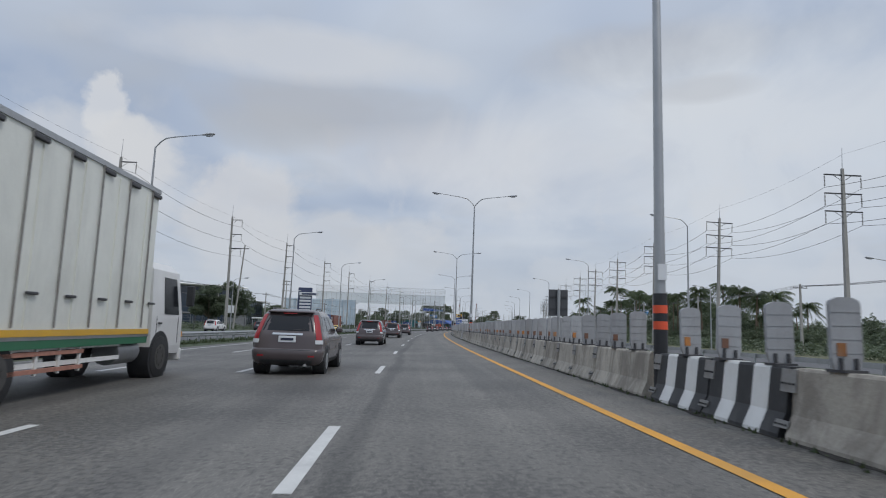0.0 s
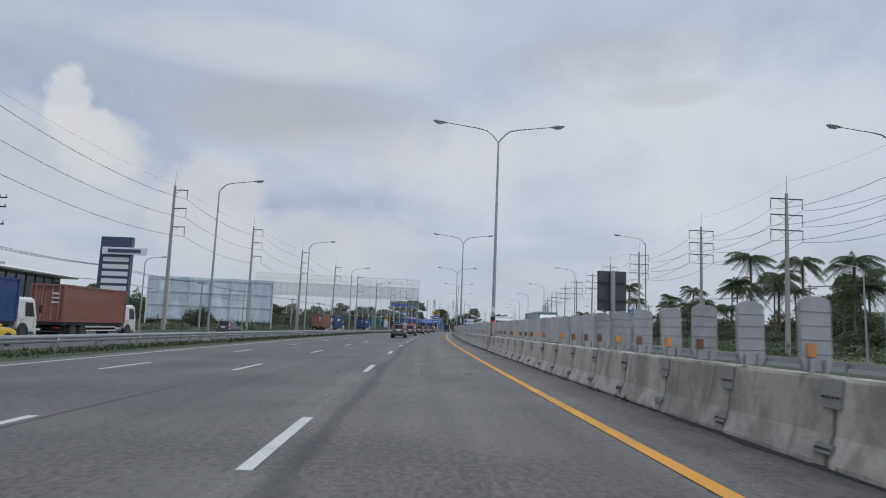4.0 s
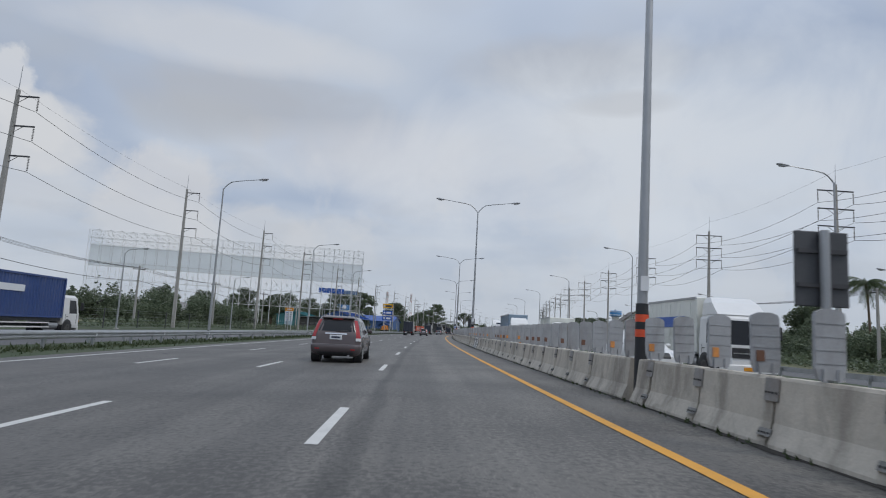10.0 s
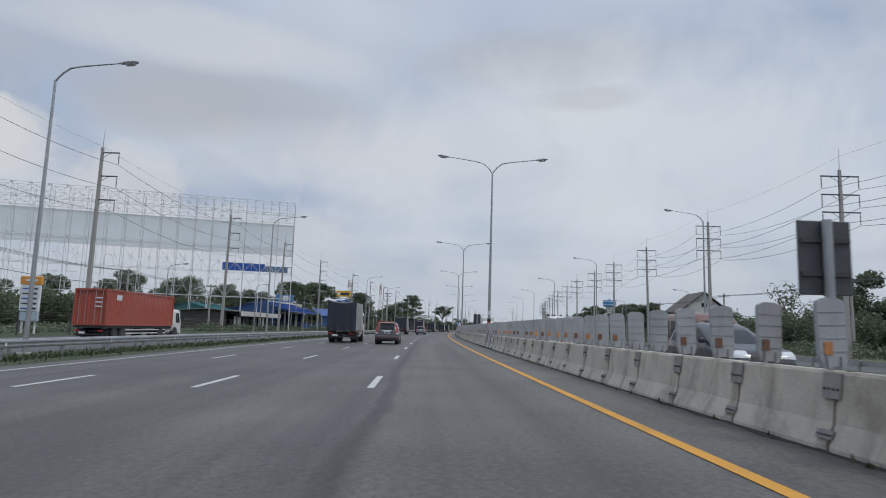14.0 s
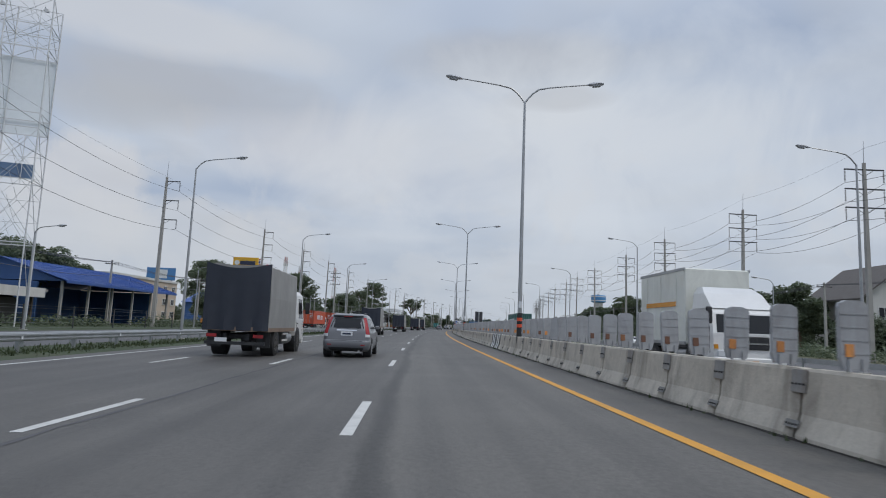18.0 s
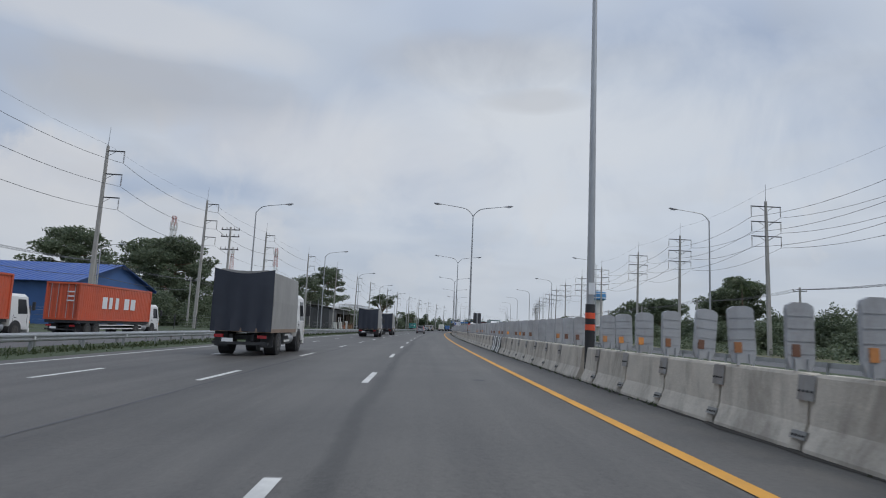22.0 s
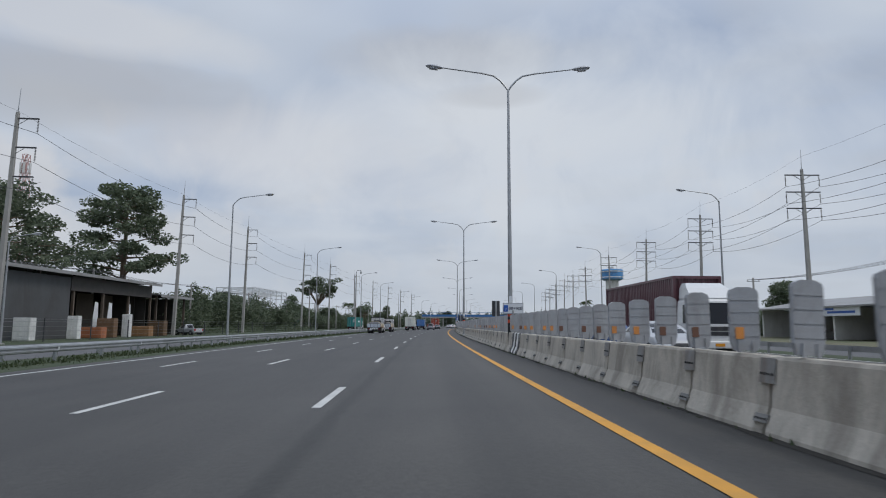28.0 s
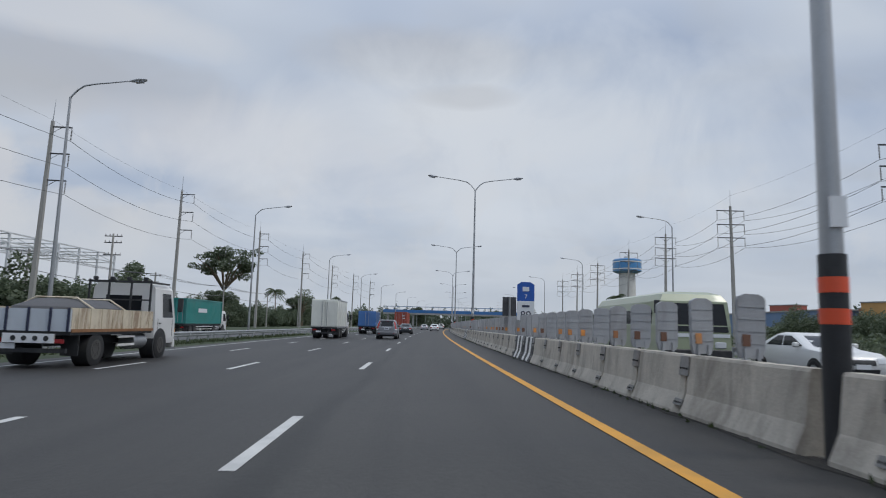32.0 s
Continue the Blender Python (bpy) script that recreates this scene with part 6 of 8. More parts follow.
def mast(s, d, h, w):
    b = thing("radio_mast", "slender red and white lattice radio mast", "mast", spot(s, d, -0.6))
    n = int(h / 3)
    for k in range(n):
        sh = Shape()
        z0, z1 = h * k / n, h * (k + 1) / n
        w0, w1 = w * (1 - 0.72 * k / n) / 2, w * (1 - 0.72 * (k + 1) / n) / 2
        c0 = [(-w0, -w0, z0), (w0, -w0, z0), (w0, w0, z0), (-w0, w0, z0)]
        c1 = [(-w1, -w1, z1), (w1, -w1, z1), (w1, w1, z1), (-w1, w1, z1)]
        for i in range(4):
            j = (i + 1) % 4
            sh.tube([c0[i], c1[i]], 0.09, 4).tube([c0[i], c1[j]], 0.05, 3).tube([c0[j], c1[i]], 0.05, 3).tube([c1[i], c1[j]], 0.05, 3)
        # mast red, greyed in its colour to stand in for haze
        part("section", sh, paint("mast_red_hazed", (0.48, 0.26, 0.24)) if (k // 3) % 2 else M["white"], b, "red lattice section" if (k // 3) % 2 else "white lattice section")
    sh = Shape()
    for a in range(6):
        sh.box(math.cos(a) * 0.9, math.sin(a) * 0.9, h - 4, 0.3, 0.3, 2.2)
    part("antenna_panels", sh, M["white"], b, "pale antenna panels")
    return b


mast(893, -86, 37, 3.4)
mast(920, -120, 40, 3.2)
mast(772, -75, 30, 3.0)

# open steel frame of a yard
m, length = spot_between(965, -62, 1000, -62, -0.55)
b = thing("steel_frame", "open grey steel frame of a yard", "steel frame", m)
for i in range(7):
    x = length * i / 6
    for y in (0, 12):
        part("column", Shape().box(x, y, 0, 0.3, 0.3, 13.6), M["lattice"], b)
    part("truss", Shape().tube([(x, 0, 13.6), (x, 12, 13.6)], 0.12, 4).tube([(x, 0, 12.2), (x, 12, 12.2)], 0.1, 4).tube([(x, 0, 12.2), (x, 3, 13.6), (x, 6, 12.2), (x, 9, 13.6), (x, 12, 12.2)], 0.07, 3), M["lattice"], b)
for y in (0, 12):
    for z in (6.5, 12.2, 13.6):
        part("girt", Shape().box(length / 2, y, z, length, 0.18, 0.18), M["lattice"], b)

# footbridge over the motorway
b = thing("footbridge", "blue steel footbridge across the motorway far ahead", "footbridge", spot(1150, 0, 0))
part("deck", Shape().box(3, 0, 5.6, 62, 3.0, 0.7), M["concrete_pole"], b, "pale concrete deck")
for y in (-1.5, 1.5):
    part("parapet", Shape().box(3, y, 6.3, 62, 0.08, 1.3), paint("bridge_blue", (0.04, 0.17, 0.42), 0.3), b, "blue parapet")
for x in (-26, -15, 4.2, 24, 33):
    part("pier", Shape().box(x, 0, -0.6, 0.8, 1.2, 6.2), M["concrete_pole"], b)
part("roof", Shape().box(3, 0, 8.9, 62, 3.4, 0.15), paint("bridge_blue", (0.04, 0.17, 0.42), 0.3), b, "thin blue roof")
for i in range(22):
    part("roof_post", Shape().box(-27 + i * 2.86, 1.5, 7.5, 0.1, 0.1, 1.5), M["steel"], b)

# wire mesh fence along the frontage road
fence = thing("mesh_fence", "grey wire mesh fence beyond the frontage road", "fence", kind="structure")
post = Shape().box(0, 0, 0, 0.1, 0.1, 2.3).mesh("fence_post", M["dark_steel"])
far_posts = Shape()
for i in range(121):
    if i < 46:
        part("fence_post", post, None, fence, m=spot(20 + 8.0 * i, -36.5, -0.55))
    else:
        far_posts.box(0, 0, 0, 0.1, 0.1, 2.3, spot(20 + 8.0 * i, -36.5, -0.55))
tagged(part("far_fence_posts", far_posts, M["dark_steel"], fence), kind="stuff")
wires = Shape()
for z in (0.15, 0.6, 1.05, 1.5, 1.95, 2.2):
    wires.strip(20, 980, 8.0, -36.5, -36.495, -0.55 + z, -0.55 + z + 0.02)
part("wires", wires, M["steel"], fence, "thin fence wires")

# low house with a brown roof beside the showroom
shed("low_house", "low house with brown tiled roof behind the fence", 137, 155, -54, 9, 2.7, 4.6, B["wall_beige"], B["roof_tile"])

# dark shop front with a white sign beyond the opposite frontage road
m, length = spot_between(876, 57, 846, 57, -0.55)
b = thing("shop", "dark open-fronted shop with white signboard and pale roof", "shop", m)
part("back_wall", Shape().box(length / 2, 8.0, 0, length, 0.3, 5.0), B["wall_grey"], b)
for x in (0.2, length * 0.35, length * 0.68, length - 0.2):
    part("pier", Shape().box(x, 4.0, 0, 0.4, 8.0, 4.6), B["wall_white"], b)
part("roof", Shape().loft([[(-1, -1.2, 4.5), (length + 1, -1.2, 4.5), (length + 1, -1.2, 4.7), (-1, -1.2, 4.7)], [(-1, 9, 6.2), (length + 1, 9, 6.2), (length + 1, 9, 6.4), (-1, 9, 6.4)]]), B["roof_grey"], b, "pale sheet roof")
board = part("signboard", Shape().box(length * 0.72, -0.6, 3.3, 11.0, 0.2, 1.5), M["sign_white"], b, "white signboard with blue bars")
for x, z, w in ((-2.2, 4.1, 4.5), (1.6, 3.65, 6.0)):
    part("sign_bar", Shape().box(length * 0.72 + x, -0.72, z, w, 0.04, 0.3), M["sign_blue"], board)
part("counter", Shape().box(length * 0.5, 2.5, 0, 8.0, 1.0, 1.1), B["wall_dark"], b)

# blocks of flats and a blue factory far beyond the opposite side
for s, d, w, h, tone, label in ((1033, 112, 9.0, 10.2, (0.52, 0.30, 0.12), "ochre block of flats far beyond the trees"), (1041, 116, 8.0, 9.0, (0.40, 0.20, 0.14), "russet block of flats far beyond the trees"), (1092, 116, 5.0, 11.5, (0.34, 0.10, 0.07), "narrow brick-red tower block far off")):
    m = spot(s, d, -0.6, 25)
    b = thing("block_of_flats", label, "building", m)
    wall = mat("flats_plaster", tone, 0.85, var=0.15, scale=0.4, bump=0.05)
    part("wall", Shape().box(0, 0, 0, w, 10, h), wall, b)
    part("roof", Shape().box(0, 0, h, w + 0.4, 10.4, 0.3), B["roof_grey"], b)
    for i in range(4):
        for x in (-w / 4, w / 4):
            window(b, x, -5.0, 1.2 + i * (h - 1.5) / 4, 1.3, 1.3)
m, length = spot_between(1118, 104, 1046, 104, -0.6)
b = thing("factory", "long low blue factory far beyond the trees", "building", m)
part("wall", Shape().box(length / 2, 10, 0, length, 20, 8.6), mat("blue_factory_wall", (0.12, 0.20, 0.34), 0.7, var=0.15, scale=0.3, bump=0.05, stain=(0.2, 0.26, 0.36), stain_amount=0.4), b)
part("roof", Shape().box(length / 2, 10, 8.6, length + 0.6, 20.6, 0.4), B["roof_grey"], b)
part("pale_panel", Shape().box(length * 0.3, -0.08, 5.2, 9.0, 0.1, 2.6), M["sign_white"], b, "pale wall panel")
for i in range(9):
    window(b, 5 + i * (length - 10) / 8, -0.02, 3.0, 3.0, 1.4)

# fuel price board beside the frontage road
b = thing("price_board", "white fuel price board with orange header on two posts", "sign", spot(459, -40.2, -0.55, -6))
for x in (-0.7, 0.7):
    part("post", Shape().box(x, 0.1, 0, 0.14, 0.14, 1.7), M["white"], b)
part("header", Shape().box(0, 0, 4.95, 2.3, 0.34, 0.85, None, 0.04), paint("header_orange", (0.75, 0.30, 0.03), 0.15, 0.45), b, "orange header box")
part("board", Shape().box(0, 0, 2.25, 2.1, 0.28, 2.68, None, 0.03), M["sign_white"], b, "white price panel")
part("lower_panel", Shape().box(0, 0, 1.3, 2.1, 0.26, 0.9, None, 0.03), paint("pale_blue_panel", (0.45, 0.55, 0.62), 0.2, 0.5), b, "pale blue lower panel")
for i in range(5):
    part("name_bar", Shape().box(-0.42, -0.15, 2.48 + 0.5 * i, 0.8, 0.03, 0.13), M["ink"] if i % 2 else M["sign_blue"], b, "dark word bar")
    part("price_bar", Shape().box(0.62, -0.15, 2.45 + 0.5 * i, 0.36, 0.03, 0.2), M["ink"], b, "dark figure bar")
part("header_bar", Shape().box(0.1, -0.18, 5.28, 1.3, 0.03, 0.2), M["sign_white"], b, "pale word bar")

# small blue roadside billboard and a green gable behind the workshops
b = thing("small_billboard", "small blue and white billboard on posts", "billboard", spot(668, -77, -0.6))
for x in (-3, 3):
    part("post", Shape().box(x, 0.3, 0, 0.3, 0.3, 14.6), M["steel"], b)
part("board", Shape().box(0, 0, 11.4, 8.0, 0.25, 3.4), paint("board_blue", (0.07, 0.22, 0.48), 0.2, 0.5), b, "blue board with pale patch")
part("pale_patch", Shape().box(0.6, -0.15, 11.9, 2.4, 0.05, 2.4), M["sign_white"], b)

# odds and ends in front of the long shed
def crate(s, d, w, l, h, tone, label, name="wooden_cabinet"):
    b = thing(name, label, "furniture", spot(831 + (s - 842) * 0.78, d + 3.6, -0.55, (s * 13) % 9 - 4), "goods before the shed")
    col = mat(name + "_finish", tone, 0.75, var=0.25, scale=1.5, bump=0.15, stain=tuple(0.5 * c for c in tone), stain_amount=0.5)
    part("case", Shape().box(0, 0, 0.06, w, l, h, None, 0.03), col, b)
    part("plinth", Shape().box(0, 0, 0, w * 0.92, l * 0.92, 0.08), B["wall_dark"], b)
    for x in (-0.25, 0.25):
        part("door_panel", Shape().box(x * w, -l / 2 - 0.01, 0.2, w * 0.44, 0.03, h - 0.3, None, 0.01), col, b)


for s, d, w, l, h, tone, label in ((842, -44, 1.8, 0.9, 2.3, (0.70, 0.70, 0.68), "tall white cabinet before the dark shed"), (852, -43.6, 1.2, 0.8, 2.6, (0.72, 0.72, 0.70), "white upright case before the dark shed"), (858, -44, 2.6, 1.2, 1.3, (0.42, 0.16, 0.08), "low orange-brown table stack before the shed"), (863, -44.5, 2.2, 1.0, 2.4, (0.20, 0.12, 0.07), "brown wooden wardrobe before the shed"), (868, -44, 1.0, 0.8, 3.0, (0.70, 0.70, 0.69), "white hanging sheet rack before the shed"), (873, -44, 3.0, 1.2, 1.4, (0.36, 0.20, 0.10), "stack of brown planks before the shed"), (880, -44.2, 2.4, 1.1, 2.2, (0.16, 0.10, 0.06), "dark brown wooden dresser before the shed")):
    crate(s, d, w, l, h, tone, label)


# ---- vehicles ----
def quad_pane(corners, u0, u1, v0, v1, out=0.012):
    """A thin pane inset in a quad (bottom left, bottom right, top right, top left), a little proud of it."""
    a, b, c, d = (Vector(p) for p in corners)

    def pt(u, v):
        return a.lerp(b, u).lerp(d.lerp(c, u), v)

    nrm = (b - a).cross(d - a).normalized()
    q = [pt(u0, v0), pt(u1, v0), pt(u1 - 0.02, v1), pt(u0 + 0.02, v1)]
    return Shape().loft([[tuple(p - nrm * 0.01) for p in q], [tuple(p + nrm * out) for p in q]])


def wheel(parent, x, y, r, w, side, twin=False):
    """A wheel with its axle along x; side is the outer face."""
    t = part("wheel", Shape().tube([(x - w / 2, y, r), (x - w / 2 + 0.02, y, r), (x + w / 2 - 0.02, y, r), (x + w / 2, y, r)], [r * 0.93, r, r, r * 0.93], 22), M["rubber"], parent, "black rubber tyre")
    xo = x + side * w / 2
    hub = Shape().tube([(xo - side * 0.06, y, r), (xo + side * 0.008, y, r)], r * 0.60, 18)
    for k in range(5 if not twin else 8):
        a = 2 * math.pi * k / (5 if not twin else 8)
        hub.box(0, 0, -0.03, 0.02, r * 0.2, r * 0.2, Matrix.Translation((xo + side * 0.012, y + math.cos(a) * r * 0.35, r + math.sin(a) * r * 0.35)))
    part("rim", hub, M["dusty_rim"] if twin else M["steel"], t, "dusty dark rim" if twin else "grey steel rim")


# car bodies as outlines in plan, from the sill up: height, half width, rear end, front end
HULLS = {
    "suv": [(0.24, 0.79, -2.08, 2.02), (0.33, 0.875, -2.20, 2.20), (0.46, 0.905, -2.26, 2.27), (0.60, 0.912, -2.27, 2.28), (0.645, 0.905, -2.25, 2.27), (0.67, 0.90, -2.215, 2.26), (0.82, 0.905, -2.20, 2.20), (0.95, 0.895, -2.18, 2.02), (1.03, 0.875, -2.16, 1.25), (1.10, 0.855, -2.13, 1.06), (1.32, 0.80, -2.02, 0.62), (1.52, 0.735, -1.90, 0.20), (1.61, 0.685, -1.80, -0.02), (1.66, 0.62, -1.68, -0.22), (1.685, 0.53, -1.52, -0.42)],
    "sedan": [(0.19, 0.78, -2.12, 2.08), (0.30, 0.86, -2.26, 2.25), (0.48, 0.885, -2.30, 2.30), (0.62, 0.89, -2.30, 2.29), (0.76, 0.885, -2.27, 2.23), (0.88, 0.865, -2.21, 2.03), (0.96, 0.84, -1.85, 1.25), (1.01, 0.82, -1.72, 1.08), (1.20, 0.74, -1.38, 0.66), (1.35, 0.665, -1.05, 0.26), (1.41, 0.60, -0.88, 0.05), (1.445, 0.50, -0.68, -0.15)],
    "pickup": [(0.30, 0.80, -2.48, 2.40), (0.42, 0.895, -2.58, 2.55), (0.60, 0.925, -2.60, 2.60), (0.80, 0.925, -2.58, 2.55), (0.97, 0.91, -2.56, 2.30), (1.05, 0.89, -2.50, 1.50), (1.06, 0.885, -0.46, 1.42), (1.14, 0.865, -0.43, 1.24), (1.40, 0.79, -0.35, 0.78), (1.62, 0.715, -0.28, 0.38), (1.70, 0.65, -0.20, 0.20), (1.74, 0.54, -0.08, 0.05)],
    "van": [(0.26, 0.85, -2.48, 2.42), (0.38, 0.93, -2.60, 2.58), (0.70, 0.95, -2.64, 2.62), (0.95, 0.95, -2.63, 2.46), (1.08, 0.945, -2.62, 2.12), (1.16, 0.94, -2.62, 1.86), (1.50, 0.915, -2.59, 1.50), (1.92, 0.86, -2.54, 1.08), (2.12, 0.80, -2.47, 0.84), (2.22, 0.70, -2.35, 0.60), (2.26, 0.57, -2.18, 0.40)],
}
SEGS = (3, 4, 6, 4, 6, 4, 6, 4, 3)      # steps along the rear, a corner, a flank, a corner, the front, and round again


def hull_ring(w, a, b):
    """One outline in plan: u = 0 in the middle of the rear, then round by the right flank."""
    r = min(0.26, 0.4 * w, 0.3 * (b - a))
    pts = [(0, a), (w - r, a), (w, a + r), (w, b - r), (w - r, b), (r - w, b), (-w, b - r), (-w, a + r), (r - w, a), (0, a)]
    turns = {1: (w - r, a + r, -90), 3: (w - r, b - r, 0), 5: (r - w, b - r, 90), 7: (r - w, a + r, 180)}
    out = []
    for k, n in enumerate(SEGS):
        for i in range(n):
            u = i / n
            if k in turns:
                cx_, cy_, a0 = turns[k]
                q = radians(a0 + 90 * u)
                out.append((cx_ + r * math.cos(q), cy_ + r * math.sin(q)))
            else:
                (x0, y0), (x1, y1) = pts[k], pts[k + 1]
                out.append((x0 + (x1 - x0) * u, y0 + (y1 - y0) * u))
    return out


def hull_at(rows, z, u):
    """The point of a hull at a height and a place round it, and its outward way."""
    zs = [r[0] for r in rows]
    ring = hull_ring(*(float(np.interp(z, zs, [r[k] for r in rows])) for k in (1, 2, 3)))
    n = len(ring)

    def pt(v):
        i = math.floor(v)
        p, q = ring[i % n], ring[(i + 1) % n]
        return Vector((p[0] + (q[0] - p[0]) * (v - i), p[1] + (q[1] - p[1]) * (v - i), z))

    d = pt(u + 0.4) - pt(u - 0.4)
    return pt(u), Vector((d.y, -d.x, 0)).normalized()


def hull_patch(rows, z0, z1, u0, u1, out=0.008, slant=0.0, nz=5, nu=5, bulge=0.0):
    """A panel that follows the hull between two heights and two places round it; slant leans its ends in towards the top."""
    grid = []
    for lift in (out, -0.015):
        for j in range(nz + 1):
            v = j / nz
            for i in range(nu + 1):
                u = i / nu
                lo, hi = u0 + slant * v * (1 if u1 > u0 else -1), u1 - slant * v * (1 if u1 > u0 else -1)
                p, way = hull_at(rows, z0 + (z1 - z0) * v, lo + (hi - lo) * u)
                grid.append(tuple(p + way * (lift + (bulge * math.sin(math.pi * u) * math.sin(math.pi * v) if lift > 0 else 0))))
    k, w = (nz + 1) * (nu + 1), nu + 1
    faces = [(j * w + i, j * w + i + 1, (j + 1) * w + i + 1, (j + 1) * w + i) for j in range(nz) for i in range(nu)]
    rim = [i for i in range(nu)] + [j * w + nu for j in range(nz)] + [nz * w + i for i in range(nu, 0, -1)] + [j * w for j in range(nz, 0, -1)]
    faces += [(rim[i], k + rim[i], k + rim[(i + 1) % len(rim)], rim[(i + 1) % len(rim)]) for i in range(len(rim))]
    return Shape().add(grid, faces, None, True)


def car(name, label, color, kind, m, group="cars"):
    c = thing(name, label, {"suv": "car", "sedan": "car", "pickup": "pickup", "van": "van"}[kind], m, group)
    rows = HULLS[kind]
    r = {"suv": 0.35, "sedan": 0.315, "pickup": 0.37, "van": 0.34}[kind]
    belt, top = {"suv": (1.10, 1.53), "sedan": (1.01, 1.36), "pickup": (1.14, 1.63), "van": (1.22, 1.95)}[kind]
    f, a, h = max(q[3] for q in rows), min(q[2] for q in rows), max(q[1] for q in rows)
    part("body", Shape().loft([[(x, y, z) for x, y in hull_ring(w, y0, y1)] for z, w, y0, y1 in rows], smooth=True), color, c)
    part("rear_window", hull_patch(rows, belt + 0.02, top - 0.03, -3.6, 3.6, 0.006, 0.25), M["glass"], c, "dark tinted rear window")
    part("windscreen", hull_patch(rows, belt, top - 0.01, 16.6, 23.4, 0.006, 0.15), M["glass"], c, "dark windscreen")
    spans = ((7.1, 8.6), (8.75, 10.7), (10.85, 13.2)) if kind in ("suv", "van") else ((7.6, 10.1), (10.25, 13.1))
    for sg in (1, -1):
        for u0, u1 in spans:
            part("side_window", hull_patch(rows, belt + 0.02, top - 0.02, sg * u0, sg * u1, 0.006, 0.12), M["glass"], c, "dark side window")
        y_mirror = float(np.interp(belt, [q[0] for q in rows], [q[3] for q in rows])) - 0.42
        part("mirror", Shape().box(sg * (h + 0.05), y_mirror, belt - 0.02, 0.2, 0.12, 0.16, None, 0.04), color, c)
        part("sill", hull_patch(rows, rows[0][0] + 0.02, rows[1][0] + 0.06, sg * 7.0, sg * 13.0, 0.008), M["black"], c, "black side sill")
        for y in (a + 0.86, f - 0.84):
            w_at = h - 0.012
            part("wheel_arch", Shape().tube([(sg * (h - 0.30), y, r + 0.02), (sg * (w_at + 0.014), y, r + 0.02)], r + 0.055, 24), M["black"], c, "black wheel arch")
            wheel(c, sg * (h - 0.095), y, r, 0.22, sg)
        if kind == "suv":
            part("tail_light", hull_patch(rows, 0.90, 1.54, sg * 3.9, sg * 5.6, 0.02, 0.22, 8, 4), M["tail_red"], c, "tall red tail light")
            part("reverse_lens", hull_patch(rows, 0.80, 0.90, sg * 3.7, sg * 5.9, 0.02), M["lens_clear"], c, "pale lens")
            part("bumper_reflector", hull_patch(rows, 0.47, 0.51, sg * 2.6, sg * 3.7, 0.006, 0.0, 2, 3), M["tail_red"], c, "small red reflector")
        else:
            z0, z1 = {"sedan": (0.68, 0.86), "pickup": (0.72, 1.00), "van": (0.85, 1.18)}[kind]
            part("tail_light", hull_patch(rows, z0, z1, sg * 2.6, sg * 5.4, 0.015), M["tail_red"], c, "red tail light")
            part("reverse_lens", hull_patch(rows, z0 - 0.08, z0, sg * 2.6, sg * 4.2, 0.015), M["lens_clear"], c, "pale lens")
        part("headlight", hull_patch(rows, {"suv": 0.74, "sedan": 0.62, "pickup": 0.78, "van": 0.78}[kind], {"suv": 0.93, "sedan": 0.78, "pickup": 0.95, "van": 0.96}[kind], sg * 14.3, sg * 17.9, 0.015), M["lens_clear"], c, "clear headlight")
        if kind == "suv":
            for u in (8.66, 10.76):
                part("door_seam", hull_patch(rows, 0.42, belt - 0.03, sg * u, sg * (u + 0.06), 0.004, 0.0, 4, 1), M["black"], c)
    zp = {"suv": 0.83, "sedan": 0.70, "pickup": 0.66, "van": 0.74}[kind]
    py = hull_at(rows, zp + 0.08, 0)[0].y
    part("plate", Shape().box(0, py - 0.012, zp, 0.44, 0.02, 0.16, None, 0.006), M["sign_white"], c, "white number plate with a dark bar")
    part("plate_bar", Shape().box(0, py - 0.026, zp + 0.05, 0.32, 0.01, 0.06), M["ink"], c)
    part("trim_strip", hull_patch(rows, zp + 0.185, zp + 0.235, -1.9, 1.9, 0.014, 0.0, 2, 6), M["chrome"], c, "chrome trim strip")
    part("bumper_insert", hull_patch(rows, rows[0][0] + 0.01, rows[1][0] + 0.06, -3.4, 3.4, 0.012), M["black"], c, "black lower bumper")
    part("bumper_line", hull_patch(rows, rows[3][0] + 0.035, rows[3][0] + 0.05, -4.6, 4.6, 0.004, 0.0, 1, 10), M["black"], c)
    part("grille", hull_patch(rows, {"sedan": 0.55, "suv": 0.68, "pickup": 0.72, "van": 0.62}[kind], {"sedan": 0.70, "suv": 0.88, "pickup": 0.93, "van": 0.84}[kind], 18.2, 21.8, 0.012), M["black"], c, "black grille")
    part("lower_grille", hull_patch(rows, rows[1][0] + 0.02, rows[1][0] + 0.14, 17.6, 22.4, 0.012), M["black"], c, "black lower grille")
    part("front_plate", Shape().box(0, f + 0.01, 0.44, 0.44, 0.03, 0.14), M["sign_white"], c)
    if kind == "pickup":
        part("bed_floor", Shape().box(0, a + 1.08, 1.05, 1.55, 1.9, 0.02), M["black"], c, "dark load bed")
        for x, y, w, l in ((h - 0.09, a + 1.08, 0.1, 2.0), (-h + 0.09, a + 1.08, 0.1, 2.0), (0, a + 0.10, 1.6, 0.08)):
            part("bed_side", Shape().box(x, y, 1.0, w, l, 0.12, None, 0.02), color, c)
